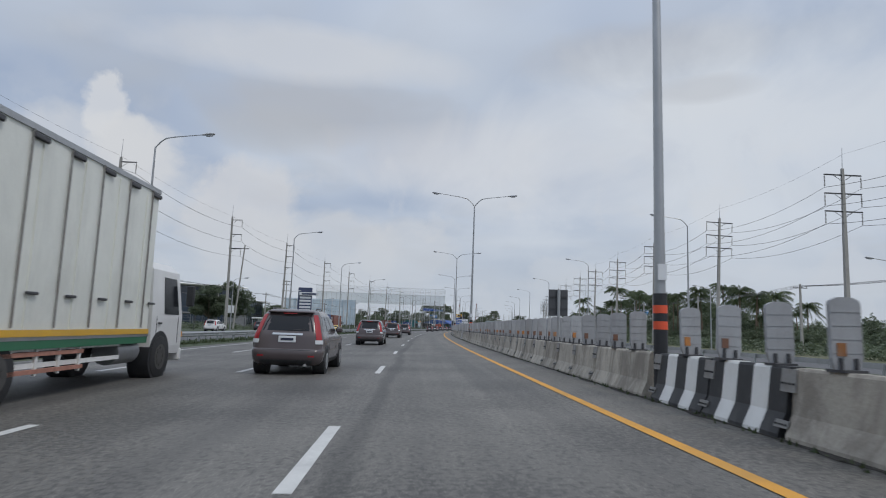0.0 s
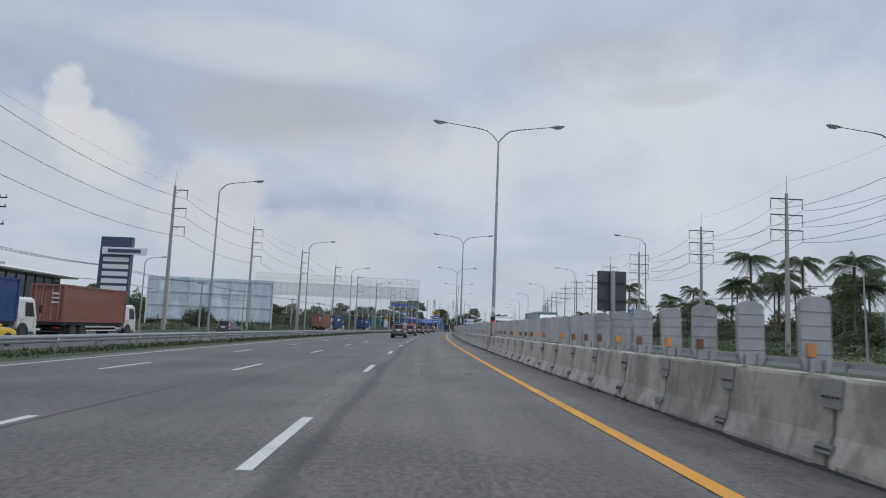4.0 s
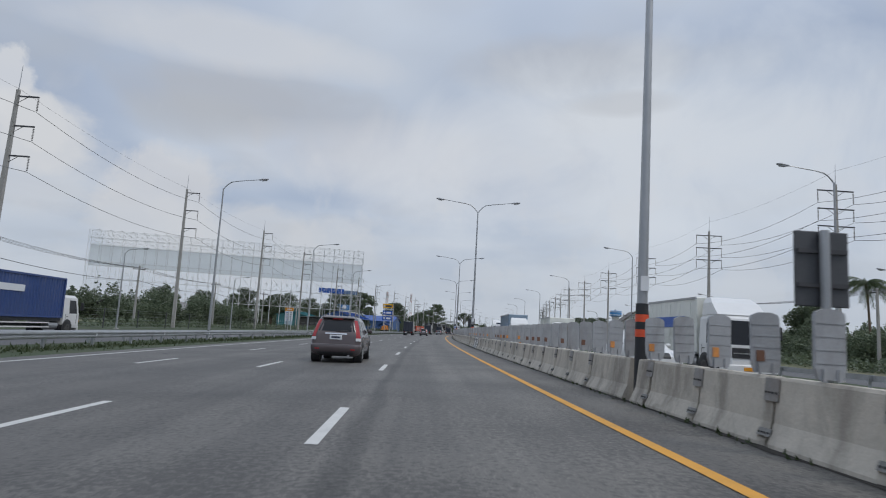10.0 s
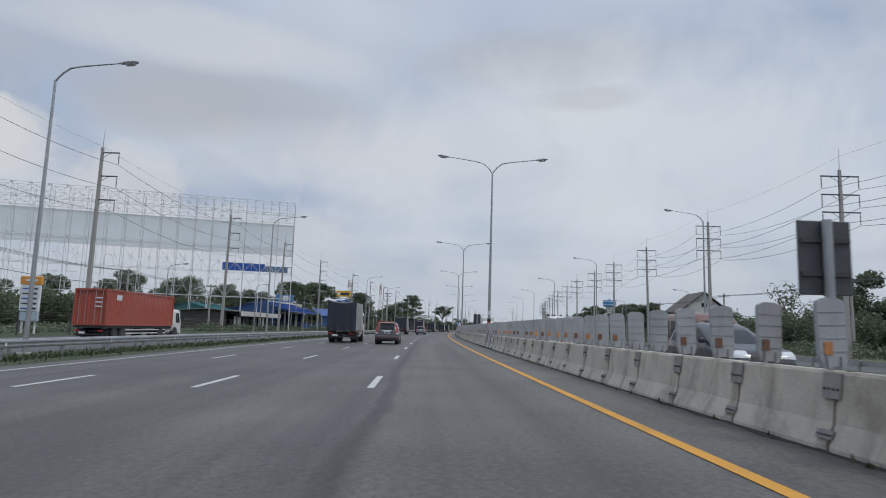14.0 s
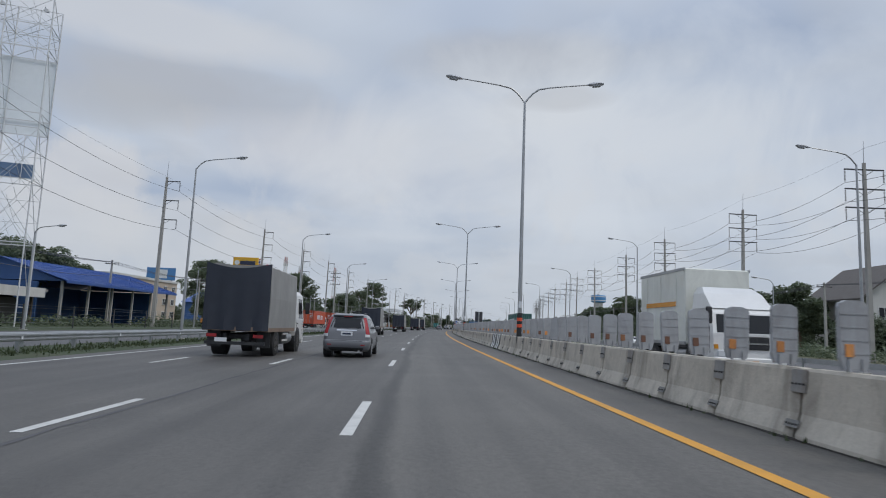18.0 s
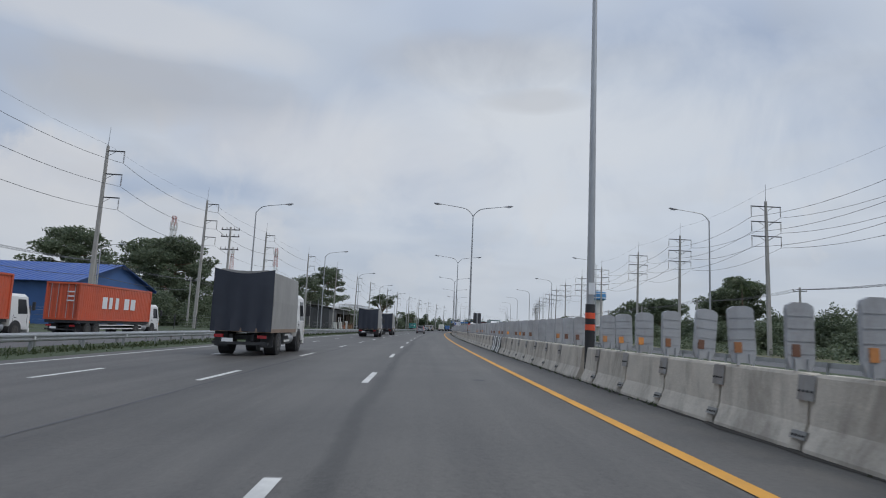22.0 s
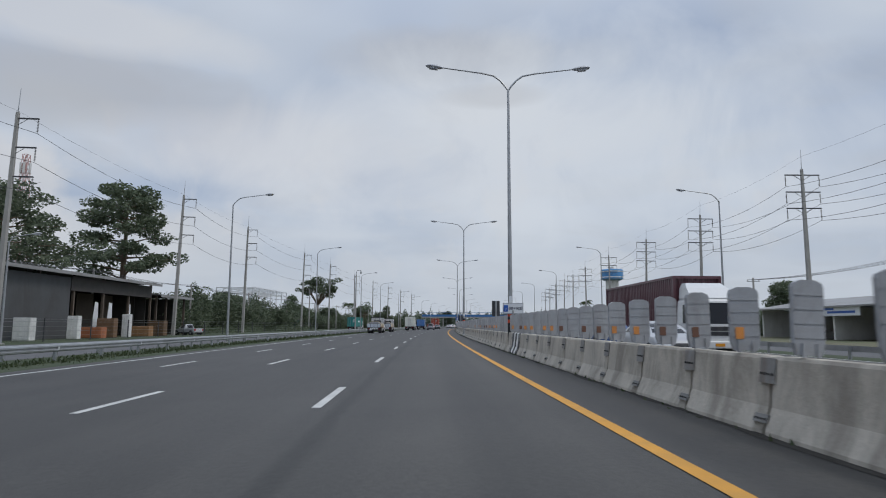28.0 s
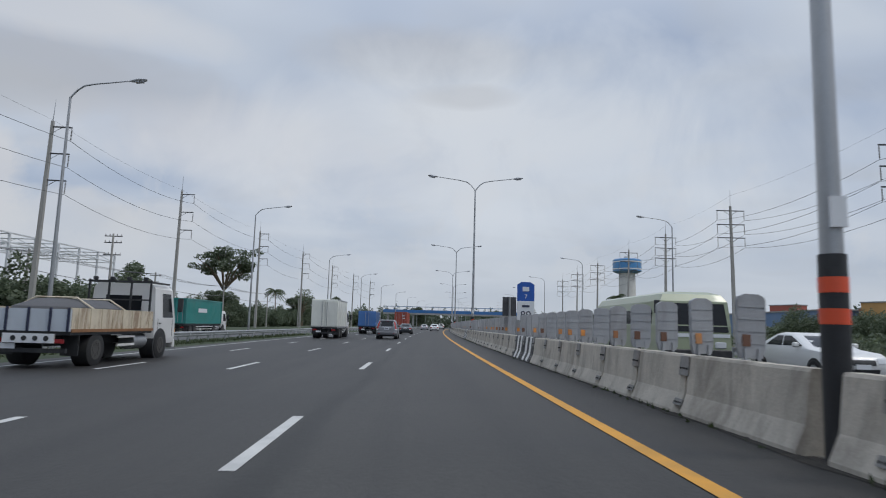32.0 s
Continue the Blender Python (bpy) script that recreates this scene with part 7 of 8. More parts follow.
    if kind == "suv":
        for sg in (-1, 1):
            part("roof_rail", Shape().tube([(sg * 0.56, -1.45, 1.66), (sg * 0.58, -1.35, 1.71), (sg * 0.58, -0.55, 1.71), (sg * 0.56, -0.45, 1.66)], 0.018, 6), M["dark_steel"], c)
        part("spoiler", Shape().box(0, -1.83, 1.58, 1.18, 0.26, 0.05, None, 0.02), color, c)
        part("brake_light", Shape().box(0, -1.945, 1.555, 0.34, 0.02, 0.025), M["tail_red"], c, "thin high brake light")
        part("rear_wiper", Shape().tube([(-0.02, -2.135, 1.12), (0.42, -2.105, 1.17)], 0.012, 5), M["black"], c)
        part("exhaust", Shape().tube([(0.5, a - 0.0, 0.27), (0.5, a + 0.3, 0.27)], 0.04, 10), M["chrome"], c)
    return c


def corrugated(x, y, z, w, l, h, m=None, pitch=0.28, deep=0.036):
    """A container shell: corrugated long sides and ends, as one closed prism."""
    pts = []

    def side(p0, p1, inward):
        a, b = Vector(p0), Vector(p1)
        n = max(2, int((b - a).length / pitch))
        for i in range(n):
            for u, q in ((0.0, 0), (0.30, 0), (0.42, 1), (0.88, 1)):
                pts.append(tuple(a.lerp(b, (i + u) / n) + Vector(inward) * deep * q))

    side((x - w / 2, y - l / 2), (x + w / 2, y - l / 2), (0, 1))
    side((x + w / 2, y - l / 2), (x + w / 2, y + l / 2), (-1, 0))
    side((x + w / 2, y + l / 2), (x - w / 2, y + l / 2), (0, -1))
    side((x - w / 2, y + l / 2), (x - w / 2, y - l / 2), (1, 0))
    return Shape().loft([[(px, py, z) for px, py in pts], [(px, py, z + h) for px, py in pts]], m)


def container(parent, color, y, z, length, high=2.6, bars=None, doors=True):
    k = part("container", corrugated(0, y, z, 2.40, length - 0.06, high), color, parent)
    fr = Shape()
    for sx in (-1, 1):
        for yy in (y - length / 2, y + length / 2):
            fr.box(sx * 1.17, yy, z - 0.02, 0.14, 0.14, high + 0.04)
        for zz in (z - 0.03, z + high - 0.08):
            fr.box(sx * 1.19, y, zz, 0.1, length, 0.12)
    for yy in (y - length / 2, y + length / 2):
        for zz in (z - 0.03, z + high - 0.1):
            fr.box(0, yy, zz, 2.4, 0.12, 0.14)
    part("corner_frame", fr, color, k)
    if doors:
        for x in (-0.85, -0.35, 0.35, 0.85):
            part("lock_rod", Shape().tube([(x, y - length / 2 - 0.06, z + 0.1), (x, y - length / 2 - 0.06, z + high - 0.1)], 0.022, 6), M["steel"], k, "steel lock rod")
        for i in range(3):
            part("mark_bar", Shape().box(0.55, y - length / 2 - 0.02, z + high * (0.5 + 0.12 * i), 0.55, 0.02, 0.1), M["sign_white"], k, "small white mark")
    if bars:
        for sx in (-1, 1):
            for yo, zo, l, h in bars:
                part("letter_bar", Shape().box(sx * 1.215, y + yo, z + zo, 0.02, l, h), M["sign_white"], k, "white letter bar")
    return k


def truck(name, label, cab_color, m, load, length, color=None, high=2.5, group="trucks", deflector=False, bars=None, cab_high=2.75, nose_mark=False):
    """A cab-over truck, nose towards +y; its cab's front stands at y = length / 2."""
    t = thing(name, label, "truck", m, group)
    f = length / 2
    W = 2.35
    cy = f - 0.95
    cab = Shape().loft([[(sx * a, f - 1.9 if sy < 0 else f - b, z) for sx, sy in ((-1, -1), (1, -1), (1, 1), (-1, 1))] for z, a, b in ((0.55, W / 2 - 0.03, 0.02), (0.75, W / 2, 0.0), (1.45, W / 2, 0.02), (cab_high - 0.18, W / 2 - 0.06, 0.30), (cab_high, W / 2 - 0.2, 0.48))])
    part("cab", cab, cab_color, t)
    fr = ((W / 2, f - 0.02, 1.45), (-W / 2, f - 0.02, 1.45), (-W / 2 + 0.06, f - 0.30, cab_high - 0.18), (W / 2 - 0.06, f - 0.30, cab_high - 0.18))
    part("windscreen", quad_pane(fr, 0.05, 0.95, 0.04, 0.93), M["glass"], t, "wide dark windscreen")
    for sg in (-1, 1):
        a = ((sg * W / 2, f - 1.9, 1.45), (sg * W / 2, f - 0.02, 1.45), (sg * (W / 2 - 0.06), f - 0.30, cab_high - 0.18), (sg * (W / 2 - 0.06), f - 1.9, cab_high - 0.18))
        if sg < 0:
            a = (a[1], a[0], a[3], a[2])
            part("side_window", quad_pane(a, 0.12, 0.62, 0.06, 0.86), M["glass"], t, "dark side window")
        else:
            part("side_window", quad_pane(a, 0.38, 0.88, 0.06, 0.86), M["glass"], t, "dark side window")
        part("mirror", Shape().box(sg * (W / 2 + 0.16), f + 0.02, 1.75, 0.2, 0.1, 0.55, None, 0.03), M["black"], t, "tall black mirror")
        part("headlight", Shape().box(sg * (W / 2 - 0.3), f + 0.04, 0.68, 0.42, 0.1, 0.24, None, 0.03), M["lens_clear"], t, "clear headlight")
        part("marker_lens", Shape().box(sg * (W / 2 - 0.06), f + 0.02, 0.95, 0.12, 0.08, 0.14), M["amber"], t, "amber lens")
        part("step", Shape().box(sg * (W / 2 - 0.1), f - 1.2, 0.38, 0.25, 0.7, 0.2, None, 0.02), M["black"], t)
    part("rear_glass", Shape().box(0, f - 1.905, 1.75, 1.3, 0.03, 0.55), M["glass"], t, "dark cab rear window")
    for sg in (-1, 1):
        part("wheel_arch", Shape().tube([(sg * 0.7, f - 1.35, 0.52), (sg * (W / 2 + 0.006), f - 1.35, 0.52)], 0.60, 20), M["black"], t, "black wheel arch")
        part("door_seam", Shape().box(sg * (W / 2 + 0.001), f - 0.28, 0.8, 0.012, 0.02, 0.66).box(sg * (W / 2 + 0.001), f - 1.62, 1.0, 0.012, 0.02, 0.46), M["black"], t)
        part("door_handle", Shape().box(sg * (W / 2 + 0.015), f - 1.45, 1.28, 0.03, 0.16, 0.04), M["black"], t, "black door handle")
    part("bumper", Shape().box(0, f + 0.03, 0.35, W, 0.18, 0.34, None, 0.04), cab_color, t)
    grille = part("grille", Shape().box(0, f + 0.015, 0.95, 1.3, 0.05, 0.42, None, 0.02), M["black"], t, "dark grille")
    part("grille_bar", Shape().box(0, f + 0.045, 1.12, 1.25, 0.02, 0.05), M["chrome"], grille)
    part("front_plate", Shape().box(0, f + 0.13, 0.45, 0.44, 0.02, 0.14), M["amber"], t, "yellow plate")
    if nose_mark:
        part("name_bar", Shape().box(0, f - 0.27, cab_high + 0.05, 0.9, 0.05, 0.24), M["ink"], t, "dark name bar")
    if deflector:
        part("wind_deflector", Shape().loft([[(sx * a, y, z) for sx, y in ((-1, f - 1.85), (1, f - 1.85), (1, f - b), (-1, f - b))] for z, a, b in ((cab_high - 0.02, W / 2 - 0.12, 0.4), (cab_high + 0.5, W / 2 - 0.16, 1.0), (cab_high + 0.75, W / 2 - 0.3, 1.45))]), cab_color, t)
    chassis = Shape()
    for sx in (-0.42, 0.42):
        chassis.box(sx, -0.6, 0.62, 0.12, length - 1.6, 0.24)
    for i in range(5):
        chassis.box(0, -f + 0.6 + i * (length - 2.6) / 4, 0.66, 0.8, 0.1, 0.16)
    part("chassis", chassis, M["black"], t, "black chassis rails")
    part("fuel_tank", Shape().tube([(0.85, f - 3.3, 0.68), (0.85, f - 2.3, 0.68)], 0.28, 12), M["steel"], t, "steel fuel tank")
    r = 0.5
    axles = [f - 1.35, -f + 1.5] + ([-f + 2.75] if length > 7.5 else []) + ([f - 3.4 - 1.0] if length > 12 else [])
    for i, y in enumerate(axles):
        for sg in (-1, 1):
            wheel(t, sg * (W / 2 - (0.105 if i == 0 else 0.24)), y, r, 0.28 if i == 0 else 0.5, sg, True)
    for sg in (-1, 1):
        part("mudguard", Shape().box(sg * 0.92, -f + 0.55, 0.35, 0.5, 0.03, 0.6), M["black"], t, "black mud flap")
        part("tail_light", Shape().box(sg * 0.85, -f + 0.02, 0.72, 0.36, 0.06, 0.12), M["tail_red"], t, "red tail light")
        part("side_guard", Shape().box(sg * 1.12, -0.2, 0.55, 0.05, max(1.0, length - 6.2), 0.08).box(sg * 1.12, -0.2, 0.82, 0.05, max(1.0, length - 6.2), 0.08), M["white"], t, "white side guard rails")
    part("rear_bar", Shape().box(0, -f + 0.06, 0.45, 2.2, 0.1, 0.12), M["black"], t)
    part("plate", Shape().box(-0.5, -f, 0.55, 0.44, 0.02, 0.15), M["sign_white"], t)
    back, front = -f, f - 2.15
    mid, long_ = (back + front) / 2, front - back
    z = 1.0
    if load == "container":
        container(t, color, mid, 1.22, long_, high, bars)
        part("bed", Shape().box(0, mid, 0.98, 2.3, long_, 0.2), M["black"], t, "dark skeletal trailer bed")
    elif load == "box":
        part("bed", Shape().box(0, mid, 0.9, 2.36, long_, 0.12), M["black"], t)
        bx = part("box", Shape().box(0, mid, z + 0.02, 2.4, long_, high, None, 0.04), color, t)
        n = max(3, int(long_ / 1.15))
        for sg in (-1, 1):
            for i in range(n):
                part("rib", Shape().box(sg * 1.21, back + (i + 0.5) * long_ / n, z + 0.15, 0.03, 0.05, high - 0.3), color, bx)
            part("edge_rail", Shape().box(sg * 1.2, mid, z + high - 0.06, 0.06, long_, 0.1).box(sg * 1.2, mid, z, 0.06, long_, 0.12), M["steel"], bx, "steel edge rail")
        for x in (-0.6, 0.6):
            part("rear_door", Shape().box(x, back - 0.02, z + 0.12, 1.12, 0.04, high - 0.25, None, 0.01), color, bx)
            part("lock_rod", Shape().tube([(x * 0.35, back - 0.06, z + 0.15), (x * 0.35, back - 0.06, z + high - 0.2)], 0.022, 6), M["steel"], bx)
        if bars:
            for sg in (-1, 1):
                for yo, zo, l, h in bars:
                    part("side_bar", Shape().box(sg * 1.225, mid + yo, z + zo, 0.015, l, h), M["sign_blue"] if bars[0][3] > 0.3 else M["amber"], bx, "coloured side bar")
    elif load == "tarp":
        part("bed", Shape().box(0, mid, 0.95, 2.4, long_, 0.16), mat("rusty_bed", (0.22, 0.16, 0.12), 0.8, var=0.3, bump=0.2), t, "worn bed with pale edge")
        rings = []
        for i in range(9):
            y = back + 0.03 + (long_ - 0.06) * i / 8
            sag = 0.10 * math.sin(i * math.pi / 2) ** 2
            rings.append([(1.2, y, z + 0.1), (1.22, y, z + 1.2), (1.17, y, z + high - 0.08 - sag * 0.4), (0.9, y, z + high - sag), (0.3, y, z + high - 0.06 - sag * 1.6), (-0.3, y, z + high - 0.06 - sag * 1.6), (-0.9, y, z + high - sag), (-1.17, y, z + high - 0.08 - sag * 0.4), (-1.22, y, z + 1.2), (-1.2, y, z + 0.1)])
        tp = part("tarpaulin", Shape().loft(rings), color, t, "grey tarpaulin over hoops")
        curtain = Shape()
        cols, rows_ = 12, 8
        pts = [(-1.2 + 2.4 * i / cols, back - 0.05 - 0.07 * math.sin(i * 1.9) * (1 - j / rows_) - 0.10 * math.sin(math.pi * i / cols) * (j / rows_), z - 0.02 + (high + 0.04 - 0.20 * math.sin(math.pi * i / cols)) * j / rows_) for j in range(rows_ + 1) for i in range(cols + 1)]
        curtain.add(pts, [(j * (cols + 1) + i, j * (cols + 1) + i + 1, (j + 1) * (cols + 1) + i + 1, (j + 1) * (cols + 1) + i) for j in range(rows_) for i in range(cols)], None, True)
        part("rear_curtain", curtain, mat("dark_tarpaulin", (0.03, 0.036, 0.052), 0.7, var=0.25, scale=1.0, bump=0.1), tp, "dark hanging rear curtain")
    elif load == "flatbed":
        part("bed", Shape().box(0, mid, 0.95, 2.4, long_, 0.14), M["black"], t)
        n = max(4, int(long_ / 0.62))
        wood = mat("cream_planks", (0.60, 0.53, 0.41), 0.7, var=0.2, scale=2.5, bump=0.15, stain=(0.24, 0.15, 0.09), stain_amount=0.75, edge=(0.48, 0.6))
        for sg in (-1, 1):
            sd = part("side_board", Shape().box(sg * 1.19, mid, 1.1, 0.05, long_, 0.62), wood, t, "cream drop side with ribs")
            for i in range(n):
                part("rib", Shape().box(sg * 1.225, back + (i + 0.5) * long_ / n, 1.1, 0.03, 0.06, 0.62), wood, sd)
        tg = part("tailgate", Shape().box(0, back - 0.02, 1.05, 2.4, 0.06, 0.62), paint("pale_blue_tailgate", (0.55, 0.60, 0.66)), t, "pale blue tailgate with dark frame")
        for x in (-1.15, -0.55, 0.05, 0.65, 1.15):
            part("gate_post", Shape().box(x, back - 0.07, 1.05, 0.06, 0.04, 0.66), M["ink"], tg)
        part("light_board", Shape().box(0.1, back - 0.05, 0.72, 1.4, 0.06, 0.26), M["sign_white"], t, "white board with round lights")
        for x in (-0.3, 0.0, 0.3, 0.6):
            part("round_light", Shape().disc((x, back - 0.07, 0.85), (x, back - 0.1, 0.85), 0.07, 12), M["black"], t)
        rings = [[(sx * a, mid + sy * b - 0.4, zz) for sx, sy in ((-1, -1), (-0.4, -1.15), (0.5, -1.1), (1, -0.9), (1, 0.9), (0.3, 1.1), (-0.5, 1.05), (-1, 0.85))] for zz, a, b in ((1.1, 1.1, long_ * 0.34), (1.75, 0.95, long_ * 0.28), (2.0, 0.6, long_ * 0.18))]
        part("covered_load", Shape().loft(rings, smooth=True), mat("grey_cover", (0.095, 0.095, 0.10), 0.8, var=0.2, scale=1.2, bump=0.3), t, "sagging grey load cover")
        rk = Shape()
        for x in (-1.1, -0.4, 0.4, 1.1):
            rk.box(x, front - 0.1, 1.1, 0.06, 0.06, 1.75)
        rk.box(0, front - 0.1, 2.75, 2.3, 0.07, 0.07).box(0, front - 0.1, 2.1, 2.3, 0.05, 0.05)
        for x in (-1.1, 1.1):
            rk.box(x, front + 0.7, 2.75, 0.06, 1.6, 0.06)
        part("head_rack", rk, M["black"], t, "dark pipe rack behind the cab")
        for x in (-0.9, -0.3, 0.3, 0.9):
            part("roof_lamp", Shape().box(x, front - 0.1, 2.82, 0.16, 0.1, 0.13, None, 0.02), M["black"], t)
        part("rust_edge", Shape().box(1.232, mid, 1.03, 0.03, long_, 0.09), mat("rusty_edge", (0.26, 0.13, 0.06), 0.85, var=0.4, scale=4.0, bump=0.2), t, "rusty lower edge")
        for y in (-1.4, 0.6):
            part("load_strap", Shape().tube([(-1.2, mid + y, 1.68), (-0.6, mid + y + 0.05, 2.04), (0.6, mid + y + 0.05, 2.04), (1.2, mid + y, 1.68)], 0.03, 5), wood, t, "pale load strap")
    return t


def bus(name, label, color, m, length=10.5, high=3.2):
    t = thing(name, label, "bus", m, "buses")
    f, W = length / 2, 2.45
    part("body", Shape().loft([[(sx * a, sy * (f - b), z) for sx, sy in ((-1, -1), (1, -1), (1, 1), (-1, 1))] for z, a, b in ((0.4, W / 2 - 0.04, 0.05), (0.6, W / 2, 0.0), (1.5, W / 2, 0.0), (high - 0.35, W / 2 - 0.05, 0.12), (high - 0.1, W / 2 - 0.2, 0.3), (high, W / 2 - 0.5, 0.6))]), color, t)
    q = ((W / 2, f, 1.4), (-W / 2, f, 1.4), (-W / 2 + 0.05, f - 0.12, high - 0.35), (W / 2 - 0.05, f - 0.12, high - 0.35))
    part("windscreen", quad_pane(q, 0.04, 0.96, -0.1, 0.92), M["glass"], t, "large dark windscreen")
    for sg in (-1, 1):
        for i in range(7):
            y0 = -f + 0.4 + i * (length - 1.2) / 7
            part("side_window", Shape().box(sg * (W / 2 - 0.02), y0 + (length - 1.2) / 14, 1.55, 0.05, (length - 1.2) / 7 - 0.12, high - 2.2), M["glass"], t, "dark side window")
        for y in (f - 2.2, -f + 2.4):
            wheel(t, sg * (W / 2 - 0.15), y, 0.48, 0.3, sg, True)
        part("headlight", Shape().box(sg * 0.85, f - 0.01, 0.75, 0.4, 0.08, 0.22, None, 0.03), M["lens_clear"], t, "clear headlight")
        part("mirror", Shape().box(sg * (W / 2 + 0.18), f + 0.15, 1.9, 0.18, 0.1, 0.45, None, 0.02), M["black"], t)
    part("bumper", Shape().box(0, f, 0.4, W, 0.14, 0.3, None, 0.03), M["black"], t)
    part("stripe", Shape().box(0, f + 0.005, 1.12, W - 0.1, 0.02, 0.12), M["sign_white"], t)
    return t


def lane(d):
    return road_z(d)


WHITE = paint("white_car_paint", (0.70, 0.70, 0.69), 0.12)
MAROON = paint("brown_grey_paint", (0.088, 0.070, 0.072), 0.1, 0.25)
GREY = paint("grey_paint", (0.16, 0.165, 0.18), 0.1, 0.28)
SILVER = paint("silver_paint", (0.42, 0.43, 0.45), 0.1, 0.3)
DARK = paint("dark_paint", (0.035, 0.038, 0.045), 0.1, 0.28)
REDP = paint("red_paint", (0.42, 0.03, 0.03), 0.1, 0.3)
BLUEC = paint("blue_container_paint", (0.025, 0.06, 0.20), 0.35, 0.55)
REDC = paint("red_container_paint", (0.40, 0.085, 0.055), 0.4, 0.55)
RUSTC = paint("brown_container_paint", (0.25, 0.10, 0.075), 0.45, 0.6)
MAROONC = paint("maroon_container_paint", (0.10, 0.03, 0.04), 0.4, 0.6)
GREENC = paint("green_container_paint", (0.035, 0.13, 0.115), 0.4, 0.6)
TEALC = paint("teal_container_paint", (0.03, 0.24, 0.22), 0.4, 0.6)
ORANGEC = paint("orange_container_paint", (0.55, 0.10, 0.045), 0.35, 0.55)
PALEC = paint("pale_container_paint", (0.33, 0.40, 0.40), 0.4, 0.6)
BOXW = paint("box_white", (0.74, 0.75, 0.69), 0.4, 0.55)
TARP = mat("grey_tarpaulin", (0.30, 0.30, 0.29), 0.75, var=0.15, scale=1.0, bump=0.1, stain=(0.2, 0.2, 0.2), stain_amount=0.4)

# on our carriageway
car("suv", "brown-grey compact SUV with tall red tail lights", MAROON, "suv", spot(214.2, -3.3, lane(-3.3)))
car("suv", "brown-grey compact SUV in the middle lane", MAROON, "suv", spot(98.8, -3.55, lane(-3.55)))
t0 = truck("box_truck", "large dirty white box truck with green sill and yellow band", WHITE, spot(37.6, -7.5, lane(-7.5)), "box", 10.0, BOXW, 3.35)
part("green_sill", Shape().box(1.19, -1.0, 0.86, 0.06, 7.6, 0.16), paint("green_sill_paint", (0.03, 0.16, 0.08)), t0, "green painted sill")
part("yellow_band", Shape().box(1.235, -1.0, 1.06, 0.02, 7.6, 0.11), paint("yellow_band_paint", (0.7, 0.4, 0.04)), t0, "yellow reflective band")
for i in range(7):
    part("seam", Shape().box(1.228, -4.3 + 1.12 * i, 1.2, 0.03, 0.022, 3.1), M["plate"], t0, "grey panel seam")
    part("latch", Shape().box(1.24, -3.9 + 1.12 * i, 1.72, 0.05, 0.30, 0.05, None, 0.01), M["dark_steel"], t0, "dark door latch")
    part("top_clamp", Shape().box(1.24, -4.1 + 1.12 * i, 4.16, 0.06, 0.42, 0.10, None, 0.02), M["dark_steel"], t0)
ladder = mat("rusty_guard_paint", (0.42, 0.20, 0.15), 0.7, var=0.3, scale=3.0, bump=0.1, stain=(0.2, 0.1, 0.06), stain_amount=0.5)
for z in (0.46, 0.74):
    part("guard_rail_bar", Shape().box(1.16, -1.6, z, 0.05, 3.6, 0.07), ladder, t0, "rusty red side guard")
for i in range(6):
    part("guard_upright", Shape().box(1.15, -3.2 + 0.66 * i, 0.42, 0.05, 0.06, 0.48), M["white"], t0)
truck("tarpaulin_truck", "six-wheel truck with grey tarpaulin and dark rear curtain", WHITE, spot(704.5, -6.95, lane(-6.95)), "tarp", 7.0, TARP, 2.45)
truck("container_truck", "truck carrying a weathered brown container", WHITE, spot(719.5, -10.1, lane(-10.1)), "container", 11.0, RUSTC, 2.6)
truck("flatbed_truck", "white flatbed truck with cream drop sides and covered load", WHITE, spot(900.8, -10.5, lane(-10.5)), "flatbed", 7.4)
truck("box_truck", "white box truck with roller tail far ahead", WHITE, spot(940.0, -8.6, lane(-8.6)), "box", 8.0, BOXW, 2.5)
truck("blue_truck", "blue box truck far ahead", WHITE, spot(968.0, -7.8, lane(-7.8)), "box", 7.4, paint("blue_box", (0.06, 0.17, 0.42)), 2.1)
truck("red_truck", "red container truck far ahead", WHITE, spot(1010.0, -5.9, lane(-5.9)), "container", 11.0, REDC, 2.6)
car("sedan", "dark sedan far ahead", DARK, "sedan", spot(967.0, -2.6, lane(-2.6)))
car("sedan", "white sedan far ahead in the fast lane", WHITE, "sedan", spot(1012.0, 0.8, lane(0.8)))
car("sedan", "silver sedan far ahead", SILVER, "sedan", spot(1045.0, -2.8, lane(-2.8)))
car("pickup", "white pickup far ahead", WHITE, "pickup", spot(1080.0, 0.6, lane(0.6)))

# traffic spread along the second and third lanes
for s, d, label in ((44.2, -3.45, "brown-grey compact SUV behind the box truck"), (70.3, -3.45, "brown-grey compact SUV in the second lane"), (125.0, -3.5, "brown-grey compact SUV before the long hoarding"), (239.0, -3.2, "brown-grey compact SUV beside the container trucks"), (266.5, -3.1, "brown-grey compact SUV near the tyre mark"), (291.0, -3.1, "brown-grey compact SUV following in the second lane"), (317.5, -3.05, "brown-grey compact SUV before the lattice billboard"), (446.0, -3.0, "brown-grey compact SUV well ahead in the second lane")):
    car("suv", label, MAROON, "suv", spot(s, d, lane(d)))
for s, d, label in ((451.5, -7.1, "six-wheel truck with a patched grey tarpaulin"), (525.5, -7.1, "six-wheel truck with a sagging dark curtain"), (581.0, -7.2, "six-wheel truck with sagging grey tarpaulin"), (630.0, -7.1, "six-wheel truck with faded tarpaulin sides"), (681.0, -7.0, "six-wheel truck with a dark curtain at its tail")):
    truck("tarpaulin_truck", label, WHITE, spot(s, d, lane(d)), "tarp", 7.0, TARP, 2.45)
